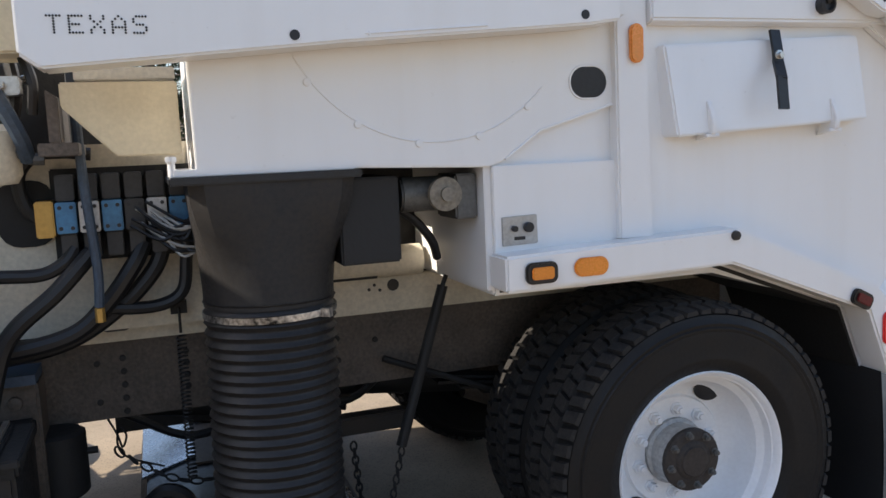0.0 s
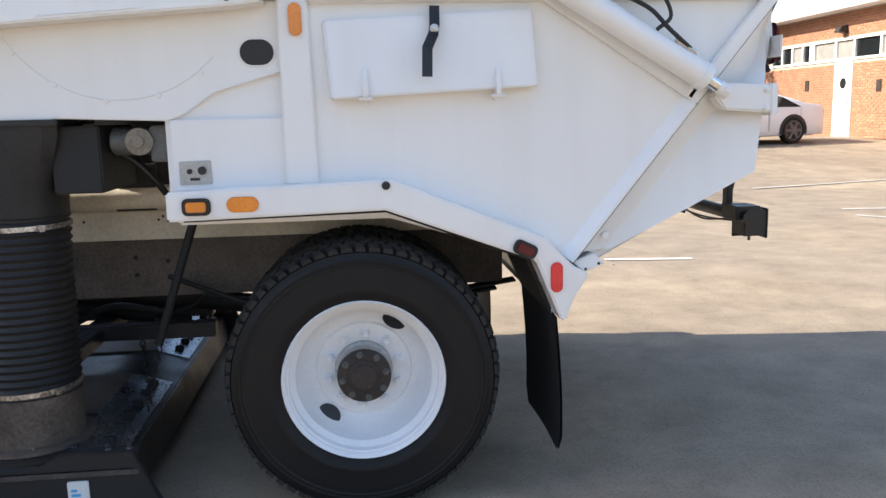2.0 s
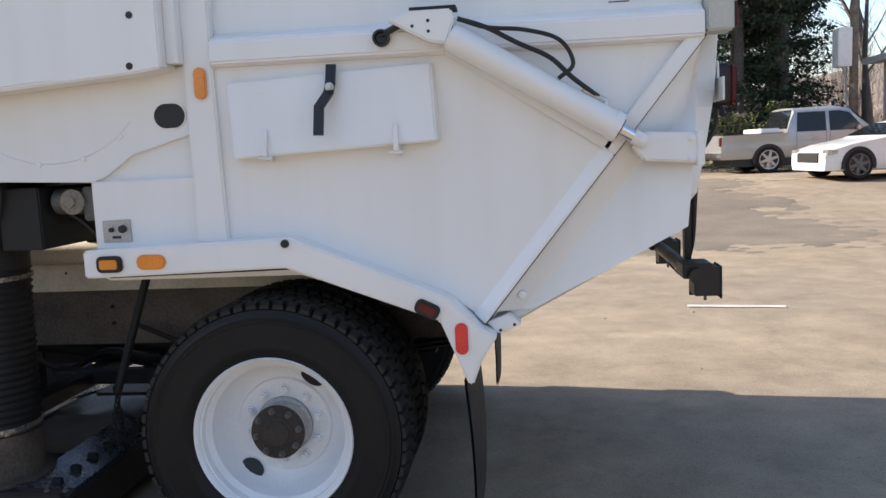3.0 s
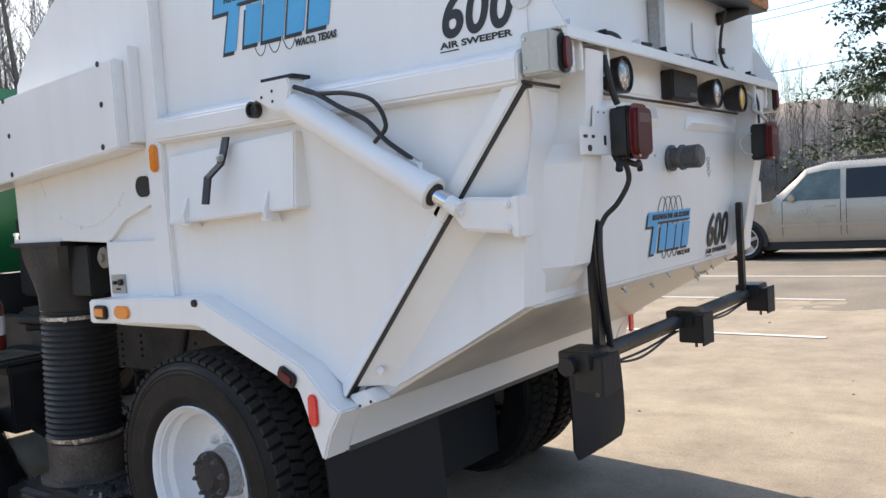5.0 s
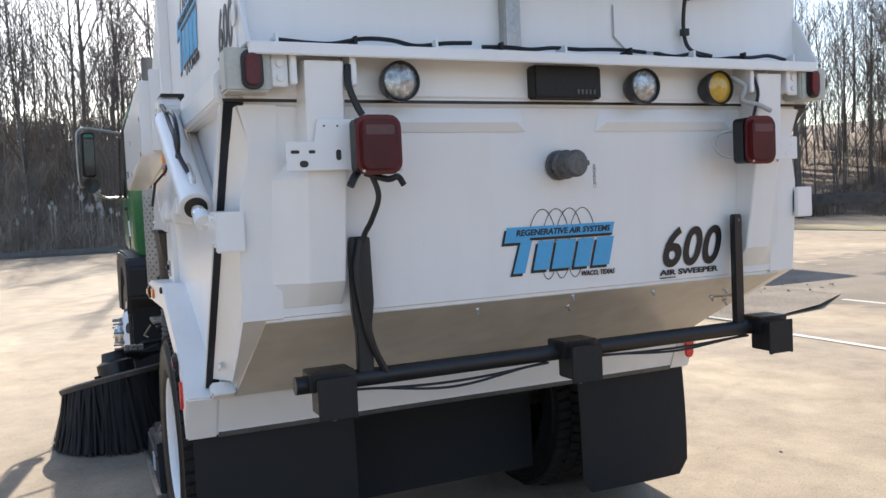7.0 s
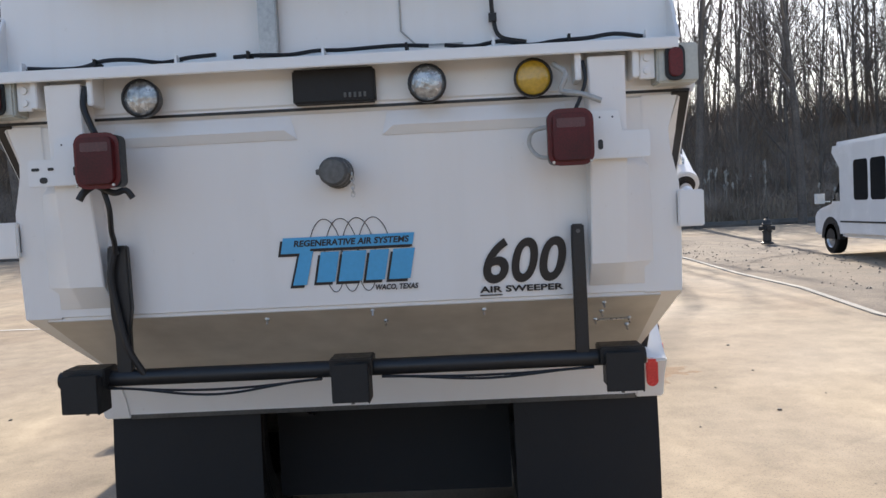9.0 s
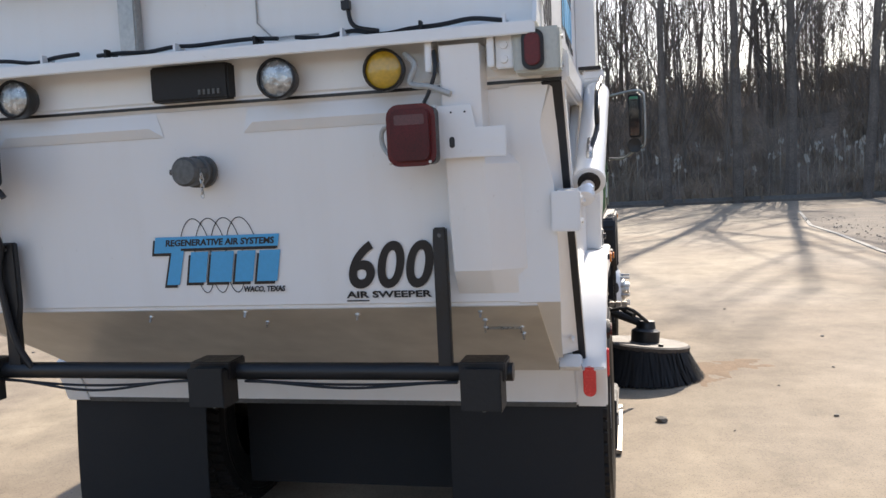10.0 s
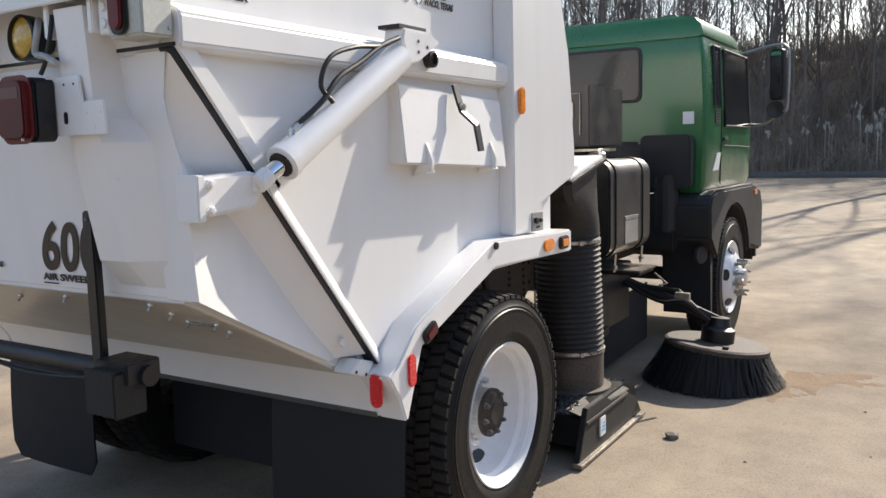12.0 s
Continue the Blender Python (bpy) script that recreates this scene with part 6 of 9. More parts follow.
# electric motor with a grey end plate beside the duct
bm = bmesh.new()
tube(bm, [(-0.90, -0.97, 1.41), (-0.73, -0.98, 1.41)], 0.052, 20)
box(bm, -0.75, -0.682, -1.05, -0.88, 1.333, 1.466)
pump = part("pump", bm, GREY_CAST, sweeper, "grey pump with a square end plate", bevel=0.006)
bm = bmesh.new()
lathe(bm, [(0.05, 0), (0.05, 0.02), (0.02, 0.025), (0.02, 0.04), (0.0001, 0.04)], 20, Matrix.Translation((-0.785, -1.045, 1.41)) @ Matrix.Rotation(radians(90), 4, "X"), close=False)
part("pump_face", bm, PUMP_TAN, pump, "tan round pump end")
bm = bmesh.new()
tube(bm, spline([(-0.90, -0.96, 1.44), (-0.93, -0.94, 1.40), (-0.84, -0.92, 1.33), (-0.78, -0.90, 1.26), (-0.75, -0.86, 1.20)], 5), 0.014, 8)
part("pump_hose", bm, CABLE, pump)
bm = bmesh.new()
box(bm, -1.10, -0.925, -1.06, -0.60, 1.225, 1.47)
box(bm, -1.04, -0.86, -0.55, -0.50, 1.10, 1.30)
part("battery_case", bm, BLACK_DULL, sweeper, "black case behind the hose", bevel=0.006)
bm = bmesh.new()
box(bm, -0.68, -0.655, -1.10, 1.10, 1.12, 1.49)
part("front_wall", bm, WHITE, hopper, "white front wall of the hopper", bevel=0.003)
# switch plates
for s in (-1, 1):
    bm = bmesh.new()
    dx, yb = (0.0, 1.117) if s < 0 else (0.225, 1.187)
    prism(bm, [(-0.637 + dx, 1.25), (-0.523 + dx, 1.253), (-0.525 + dx, 1.338), (-0.637 + dx, 1.335)], s * yb, s * (yb + 0.007))
    sw = part("switch_plate", bm, ZINC, sweeper, "small bare metal switch plate", bevel=0.002)
    for px, pz, r, mat in ((-0.60, 1.30, 0.009, BLACK), (-0.555, 1.302, 0.015, BLACK)):
        bm = bmesh.new()
        lathe(bm, [(r, 0), (r, 0.012), (r * 0.8, 0.014), (0.0001, 0.014)], 14, Matrix.Translation((px + dx, s * (yb + 0.007), pz)) @ Matrix.Rotation(radians(-90 * s), 4, "X"), close=False)
        part("knob", bm, mat, sw, "black knob")
    bm = bmesh.new()
    box(bm, -0.60 + dx, -0.565 + dx, min(s * (yb + 0.007), s * (yb + 0.0085)), max(s * (yb + 0.007), s * (yb + 0.0085)), 1.266, 1.276)
    part("print_bar", bm, INK, sw)

# engine enclosure between hopper and cab
bm = bmesh.new()
box(bm, -3.05, -1.62, -0.38, 0.78, 1.10, 1.66)
part("engine_enclosure", bm, BLACK_DULL, sweeper, "black auxiliary engine enclosure", bevel=0.02)
bm = bmesh.new()
box(bm, -3.30, -2.2, -0.30, 0.30, 0.62, 1.0)
part("transmission", bm, GRIME, sweeper, "grimy gearbox and engine block", bevel=0.03)
bm = bmesh.new()
box(bm, -2.25, -1.955, -0.62, -0.46, 0.42, 0.90)
hanger = part("frame_hanger", bm, GRIME, sweeper, "brown grimy hanger plate on the frame", bevel=0.008)
for px, pz in ((-2.02, 0.66), (-2.02, 0.60), (-2.10, 0.66), (-2.02, 0.84)):
    bm = bmesh.new()
    lathe(bm, [(0.022, 0), (0.020, 0.012), (0.010, 0.014), (0.0001, 0.014)], 10, Matrix.Translation((px, -0.62, pz)) @ Matrix.Rotation(radians(90), 4, "X"), close=False)
    part("hanger_bolt", bm, GRIME, hanger)
bm = bmesh.new()
box(bm, -2.3, -1.955, -0.66, -0.50, 0.90, 0.93)
part("hanger_lip", bm, BLUE_HOSE, hanger, "blue-grey lip on the hanger")
bm = bmesh.new()
lathe(bm, [(0.0001, 0), (0.075, 0), (0.085, 0.01), (0.085, 0.20), (0.07, 0.21), (0.0001, 0.21)], 20, Matrix.Translation((-1.93, -0.52, 0.50)), close=False)
tube(bm, [(-1.85, -0.52, 0.63), (-1.815, -0.52, 0.63)], 0.012, 8)
part("brake_can", bm, BLACK_DULL, sweeper, "black round canister with a side fitting")
bm = bmesh.new()
tube(bm, spline([(-1.80, -0.35, 0.70), (-1.765, -0.35, 0.62), (-1.75, -0.35, 0.57), (-1.735, -0.35, 0.61), (-1.755, -0.35, 0.64), (-1.765, -0.35, 0.58), (-1.735, -0.35, 0.53), (-1.62, -0.33, 0.47)], 6), 0.004, 5)
part("loose_wire", bm, CABLE, sweeper, "thin knotted wire hanging under the frame")
bm = bmesh.new()
tube(bm, spline([(-1.66, -0.6, 0.30), (-1.68, -0.62, 0.44), (-1.62, -0.64, 0.50), (-1.55, -0.65, 0.45), (-1.56, -0.65, 0.28)], 6), 0.024, 8)
part("head_hose", bm, CABLE, sweeper, "black looped hose above the pick-up head")
# left: perforated exhaust guard, extinguisher, step
bm = bmesh.new()
lathe(bm, [(0.105, 0), (0.11, 0.02), (0.11, 0.80), (0.105, 0.82)], 20, Matrix.Translation((-2.45, -1.0, 0.97)))
guard = part("exhaust_guard", bm, PERF, sweeper, "grey perforated exhaust guard")
bm = bmesh.new()
for r in range(26):
    for k in range(14):
        a = 2 * math.pi * (k + 0.5 * (r % 2)) / 14
        lathe(bm, [(0.0001, 0.001), (0.0065, 0.001), (0.0065, 0)], 6, Matrix.Translation((-2.45 + 0.1105 * math.cos(a), -1.0 + 0.1105 * math.sin(a), 1.02 + 0.028 * r)) @ Matrix.Rotation(a, 4, "Z") @ Matrix.Rotation(radians(90), 4, "Y"), close=False)
part("perforation", bm, INK, guard, smooth=False)
bm = bmesh.new()
tube(bm, [(-2.45, -1.0, 1.78), (-2.45, -1.0, 2.75)], 0.06, 16)
part("exhaust_pipe", bm, GREY_CAST, sweeper, "dark exhaust stack")
bm = bmesh.new()
lathe(bm, [(0.0001, 0), (0.05, 0.004), (0.054, 0.02), (0.054, 0.26), (0.03, 0.31), (0.02, 0.33)], 20, Matrix.Translation((-2.10, -1.0, 0.88)), close=False)
ext = part("fire_extinguisher", bm, RED_PAINT, sweeper, "red fire extinguisher with a white label")
bm = bmesh.new()
lathe(bm, [(0.0555, 0.09), (0.0555, 0.20)], 20, Matrix.Translation((-2.10, -1.0, 0.88)), close=False)
part("paper_label", bm, LABEL, ext, "white label")
bm = bmesh.new()
tube(bm, [(-2.10, -1.0, 1.20), (-2.10, -1.0, 1.23), (-2.04, -1.02, 1.215)], 0.012, 8)
tube(bm, spline([(-2.12, -1.03, 1.18), (-2.17, -1.06, 1.12), (-2.17, -1.06, 1.0)], 5), 0.007, 6)
part("valve_head", bm, BLACK, ext)
for s in (-1, 1):
    bm = bmesh.new()
    box(bm, -2.60 if s < 0 else -2.34, -1.95 if s < 0 else -2.05, min(s * 0.78, s * 1.10), max(s * 0.78, s * 1.10), 0.80, 0.822)
    part("step", bm, BLACK_DULL, sweeper, "black step bracket", bevel=0.004)
    # added box: covers lit ground so the gap under the frame stays black
    bm = bmesh.new()
    box(bm, -2.85, -1.98, min(s * 0.50, s * (1.0 if s < 0 else 0.76)), max(s * 0.50, s * (1.0 if s < 0 else 0.76)), 0.40 if s < 0 else 0.36, 0.785)
    under_box = part("underframe_box", bm, BLACK, sweeper, "black box added under the frame to darken the gap", bevel=0.012)
    bm = bmesh.new()
    box(bm, -2.86, -1.97, min(s * 0.49, s * (1.012 if s < 0 else 0.77)), max(s * 0.49, s * (1.012 if s < 0 else 0.77)), 0.74, 0.79)
    part("lid", bm, BLACK_DULL, under_box, "black lid", bevel=0.008)
    bm = bmesh.new()
    box(bm, -2.33, -2.0, min(s * 0.80, s * 1.12), max(s * 0.80, s * 1.12), 0.822, 0.832)
    st = part("step_tread", bm, BLACK_DULL, sweeper, "black step with a serrated tread", bevel=0.004)
    bm = bmesh.new()
    for k in range(9):
        box(bm, -2.33 + 0.038 * k, -2.315 + 0.038 * k, min(s * 0.80, s * 1.12), max(s * 0.80, s * 1.12), 0.83, 0.842)
    tube(bm, [(-2.30, s * 1.12, 0.79), (-2.44, s * 1.16, 0.70), (-2.34, s * 1.14, 0.70)], 0.007, 6)
    part("tread_bar", bm, WORN, st, "worn serrated tread bars")

# black sheet added under the frame on the right, in place of deep shade
bm = bmesh.new()
prism(bm, [(-3.35, 0.10), (-2.12, 0.06), (-2.12, 0.50), (-3.35, 0.55)], 0.72, 0.732)
part("shade_sheet", bm, FLAP, sweeper, "black sheet under the frame that stands for shade")

# right: fuel tank, straps, tool box
bm = bmesh.new()
prism(bm, rounded(0.82, 1.25, 0.46, 0.60, 0.10, 5), -2.42, -1.66, "x")
tank = part("fuel_tank", bm, BLACK, sweeper, "glossy black fuel tank with rounded edges", bevel=0.012)
for px in (-1.78, -2.28):
    bm = bmesh.new()
    a, b = rounded(0.82, 1.25, 0.475, 0.615, 0.105, 5), rounded(0.82, 1.25, 0.462, 0.602, 0.10, 5)
    prism(bm, a, px - 0.03, px + 0.03, "x")
    sp = part("tank_strap", bm, BLACK, tank, "black steel tank strap", bevel=0.003)
    bm = bmesh.new()
    tube(bm, [(px, 1.04, 0.97), (px, 1.03, 0.86)], 0.009, 8)
    tube(bm, [(px, 1.035, 0.90), (px, 1.034, 0.88)], 0.018, 6)
    part("strap_bolt", bm, STEEL, tank)
bm = bmesh.new()
lathe(bm, [(0.055, 0), (0.055, 0.035), (0.045, 0.045), (0.0001, 0.045)], 20, Matrix.Translation((-1.78, 0.92, 1.55)))
part("filler_cap", bm, ZINC, tank, "bright filler cap")
bm = bmesh.new()
box(bm, -2.16, -1.92, 1.05, 1.056, 1.17, 1.19)
box(bm, -2.16, -1.92, 1.05, 1.053, 1.02, 1.165)
part("tank_plate", bm, ZINC, tank, "dull data plate with a bright edge")
bm = bmesh.new()
prism(bm, [(-2.30, 1.63), (-1.72, 1.63), (-1.72, 2.0), (-2.30, 2.0)], 0.45, 0.90)
tbox = part("tool_box", bm, BLACK, sweeper, "black steel tool box with a latch", bevel=0.008)
bm = bmesh.new()
box(bm, -1.722, -1.712, 0.50, 0.84, 1.70, 1.95)
lid_ = part("lid", bm, BLACK, tbox, "black hinged lid", bevel=0.003)
bm = bmesh.new()
tube(bm, [(-1.711, 0.50, 1.70), (-1.711, 0.50, 1.95), (-1.711, 0.84, 1.95), (-1.711, 0.84, 1.70)], 0.003, 5)
box(bm, -1.714, -1.700, 0.76, 0.80, 1.80, 1.90)
part("latch", bm, WORN, lid_, "bright latch and scuffed edges")
bm = bmesh.new()
box(bm, -1.73, -1.62, 0.30, 1.06, 1.60, 1.615)
part("shelf_edge", bm, WORN, sweeper, "worn bright shelf edge")

# ---- cab ----
def cab_section(x):
    """Half outline (y, z) of the cab at a distance x ahead of its back wall."""
    lean = max(0.0, (x - 1.25) / 0.55)
    top = 2.585 - 0.30 * lean * lean
    return [(1.10, 1.255), (1.132, 1.33), (1.14, 1.72), (1.138, 1.95), (1.122, 2.30), (1.10, min(2.45, top - 0.11)), (1.065, top - 0.045), (0.98, top - 0.006), (0.5, top + 0.012), (0.0, top + 0.016)]


bm = bmesh.new()
stations = [(-3.50, 0.978), (-3.515, 0.992), (-3.54, 1.0), (-3.85, 1.0), (-4.2, 1.0), (-4.6, 1.0), (-4.85, 1.0), (-5.1, 0.99), (-5.3, 0.965), (-5.4, 0.90)]
rings = []
for x, k in stations:
    half = cab_section(-3.55 - x)
    left = [(-y * k, 1.255 + (z - 1.255) * (k if k < 0.98 else 1)) for y, z in half]
    ring = [(y, z) for y, z in left] + [(-y, z) for y, z in left[-2::-1]]
    rings.append([bm.verts.new((x - 0.12 * ease((z - 1.9) / 0.7) * (-1 if x < -4.8 else 0), y, z)) for y, z in ring])
for a, b in zip(rings, rings[1:]):
    for k in range(len(a) - 1):
        bm.faces.new((a[k], a[k + 1], b[k + 1], b[k]))
    bm.faces.new((a[-1], a[0], b[0], b[-1]))
bm.faces.new(rings[0])
bm.faces.new(rings[-1])
cab = part("cab", bm, GREEN, sweeper, "glossy dark green cab-over truck cab", angle=38)
bm = bmesh.new()
for k in range(7):
    y = -0.84 + 0.28 * k
    prism(bm, rounded(y, 2.628, 0.10, 0.022, 0.009), -4.6, -3.53, "x")
part("roof_rib", bm, GREEN, cab, "pressed roof ribs")
bm = bmesh.new()
rings = []
for x, k, dz in ((-3.478, 0.985, 0.012), (-3.486, 0.996, 0.0), (-3.52, 1.0, 0.0), (-4.0, 1.0, 0.0), (-4.45, 0.998, 0.0), (-4.72, 0.985, 0.02), (-4.78, 0.97, 0.05)):
    half = [(1.085, 2.452), (1.116, 2.458), (1.118, 2.475), (1.098, 2.545), (1.055, 2.592), (0.97, 2.614), (0.5, 2.626), (0.0, 2.628)]
    ring = [(-y * k, 2.452 + (z - 2.452) * (1 - dz * 4)) for y, z in half]
    ring += [(-y, z) for y, z in ring[-2::-1]]
    rings.append([bm.verts.new((x, y, z)) for y, z in ring])
for a, b in zip(rings, rings[1:]):
    for k in range(len(a) - 1):
        bm.faces.new((a[k], a[k + 1], b[k + 1], b[k]))
    bm.faces.new((a[-1], a[0], b[0], b[-1]))
bm.faces.new(rings[0])
bm.faces.new(rings[-1])
part("roof_cap", bm, GREEN, cab, "green pressed roof cap with an overhanging lip", angle=38)
bm = bmesh.new()
prism(bm, rounded(0, 2.195, 1.27, 0.44, 0.06), -3.508, -3.492, "x")
w = part("rear_window", bm, PLASTIC, cab, "black rubber window surround", bevel=0.004)
bm = bmesh.new()
prism(bm, rounded(0, 2.195, 1.22, 0.39, 0.05), -3.492, -3.486, "x")
part("pane", bm, GLASS_DARK, w, "dark reflecting pane")
for s in (-1, 1):
    for x0, x1, z0, z1 in ((-3.93, -3.74, 1.93, 2.40), (-4.95, -4.08, 1.78, 2.40)):
        bm = bmesh.new()
        slope = lambda z: 1.139 - 0.017 * max(0.0, (z - 1.95) / 0.35)
        pts = [(x0, z1), (x1, z1), (x1, z0), (x0 + (0.0 if x0 > -4 else -0.08), z0)]
        for off, grow in ((0.004, 0.0),):
            vs = [bm.verts.new((x, s * (slope(z) + 0.010), z)) for x, z in pts] + [bm.verts.new((x, s * (slope(z) - 0.02), z)) for x, z in pts]
            bm.faces.new(vs[:4])
            for i in range(4):
                bm.faces.new((vs[i], vs[(i + 1) % 4], vs[4 + (i + 1) % 4], vs[4 + i]))
        wd = part("side_window", bm, GLASS_DARK, cab, "dark side window pane", bevel=0.006)
        bm = bmesh.new()
        edge = [Vector((x, s * (slope(z) + 0.008), z)) for x, z in pts]
        tube(bm, edge + edge[:1], 0.012, 6)
        part("window_gasket", bm, PLASTIC, wd, "black rubber window gasket")
    bm = bmesh.new()
    for k in range(5):
        box(bm, -3.93, -3.78, s * 1.135 - 0.012, s * 1.135 + 0.012, 1.80 + 0.022 * k, 1.812 + 0.022 * k)
    part("air_vent", bm, PLASTIC, cab, "black louvred vent")
    bm = bmesh.new()
    tube(bm, [(-3.99, s * 1.135, 1.30), (-3.99, s * 1.141, 1.70), (-3.99, s * 1.140, 1.95), (-3.99, s * 1.103, 2.44)], 0.004, 5)
    tube(bm, [(-4.0, s * 1.141, 1.62), (-5.1, s * 1.139, 1.60)], 0.004, 5)
    part("door_gap", bm, INK, cab, "door shut line")
    bm = bmesh.new()
    box(bm, -4.17, -4.03, s * 1.148 - 0.012, s * 1.148 + 0.012, 1.655, 1.685)
    part("door_handle", bm, PLASTIC, cab, "black door handle", bevel=0.005)
    bm = bmesh.new()
    prism(bm, [(-3.72, 1.42), (-3.86, 1.56), (-3.98, 1.56), (-3.90, 1.42)], s * 1.134, s * 1.1425)
    part("door_stripe", bm, LABEL, cab, "pale slanted stripe")
    # wheel arch
    bm = bmesh.new()
    arch = [(-3.40, 0.90), (-3.38, 1.16), (-3.44, 1.235), (-3.60, 1.268), (-4.9, 1.265), (-5.25, 1.20), (-5.36, 1.05), (-5.36, 0.62), (-5.28, 0.62), (-4.84, 0.70)]
    arch += [(-4.19 - 0.60 * math.cos(a), 0.55 + 0.57 * math.sin(a)) for a in np.linspace(0.15, math.pi - 0.3, 14)]
    prism(bm, arch, s * 0.75, s * 1.215)
    part("front_wing", bm, PLASTIC, sweeper, "black plastic wheel arch and bumper side", bevel=0.02)
    bm = bmesh.new()
    box(bm, -5.08, -4.96, s * 1.21 - 0.012, s * 1.21 + 0.012, 1.16, 1.21)
    part("turn_lamp", bm, AMBER, sweeper, "small amber turn lamp", bevel=0.006)
    # rear mud guard of the front wheel
    bm = bmesh.new()
    prism(bm, [(-3.60, 0.28), (-3.56, 0.28), (-3.50, 0.98), (-3.58, 1.0)], s * 0.80, s * 1.18)
    part("front_mud_flap", bm, FLAP, sweeper, "black front mud flap")
    # mirrors on a tubular frame
    bm = bmesh.new()
    tube(bm, spline([(-4.98, s * 1.15, 1.80), (-4.86, s * 1.30, 1.80), (-4.78, s * 1.46, 1.90), (-4.74, s * 1.52, 1.95), (-4.74, s * 1.525, 2.36), (-4.74, s * 1.50, 2.46), (-4.78, s * 1.40, 2.48), (-4.9, s * 1.10, 2.44)], 6), 0.012, 8)
    arm = part("mirror_arm", bm, ZINC, sweeper, "bent tubular mirror arm")
    bm = bmesh.new()
    turn = Matrix.Translation((-4.77, s * 1.425, 0)) @ Matrix.Rotation(radians(-24 * s), 4, "Z") @ Matrix.Translation((0, 0, 2.2)) @ Matrix.Rotation(radians(1.6), 4, "Y") @ Matrix.Translation((0, 0, -2.2)) @ Matrix.Translation((4.77, s * -1.425, 0))
    prism(bm, rounded(s * 1.435, 2.22, 0.13, 0.44, 0.03), -4.80, -4.74, "x", turn)
    mir = part("mirror", bm, PLASTIC, arm, "tall black door mirror", bevel=0.008)
    bm = bmesh.new()
    prism(bm, rounded(s * 1.435, 2.22, 0.10, 0.40, 0.02), -4.74, -4.736, "x", turn)
    part("mirror_glass", bm, MIRROR, mir, "mirror glass")
    bm = bmesh.new()
    lathe(bm, [(0.0001, 0.05), (0.05, 0.04), (0.075, 0.0), (0.07, -0.004), (0.0001, 0.006)], 20, Matrix.Translation((-4.76, s * 1.42, 1.92)) @ Matrix.Rotation(radians(-90), 4, "Y"), close=False)
    part("convex_mirror", bm, BLACK, arm, "round convex mirror")
bm = bmesh.new()
box(bm, -3.492, -3.484, 0.965, 1.05, 1.79, 1.885)
part("sticker", bm, LABEL, cab, "small white sticker")
bm = bmesh.new()
prism(bm, rounded(0.86, 1.50, 0.40, 0.42, 0.05), -3.49, -3.36, "x")
tube(bm, [(-3.42, 0.86, 1.40), (-3.42, 0.86, 0.95)], 0.10, 14)
part("air_intake", bm, PLASTIC, sweeper, "black air intake behind the cab", bevel=0.015)
bm = bmesh.new()
box(bm, -3.45, -3.36, -0.95, 0.95, 0.80, 1.25)
part("cab_rear_apron", bm, BLACK_DULL, sweeper, "black apron under the cab back", bevel=0.02)
bm = bmesh.new()
box(bm, -5.46, -5.36, -1.15, 1.15, 0.50, 1.0)
part("front_bumper", bm, PLASTIC, sweeper, "black front bumper", bevel=0.03)
bm = bmesh.new()
lathe(bm, [(0.0001, 0), (0.06, 0.003), (0.075, 0.02), (0.07, 0.04), (0.0001, 0.045)], 20, Matrix.Translation((-3.46, 1.10, 0.775)) @ Matrix.Rotation(radians(68), 4, "Z") @ Matrix.Rotation(radians(90), 4, "Y"), close=False)
tube(bm, [(-3.5, 1.09, 0.96), (-3.47, 1.10, 0.78)], 0.012, 8)
part("broom_mirror", bm, PLASTIC, sweeper, "round mirror aimed at the broom")


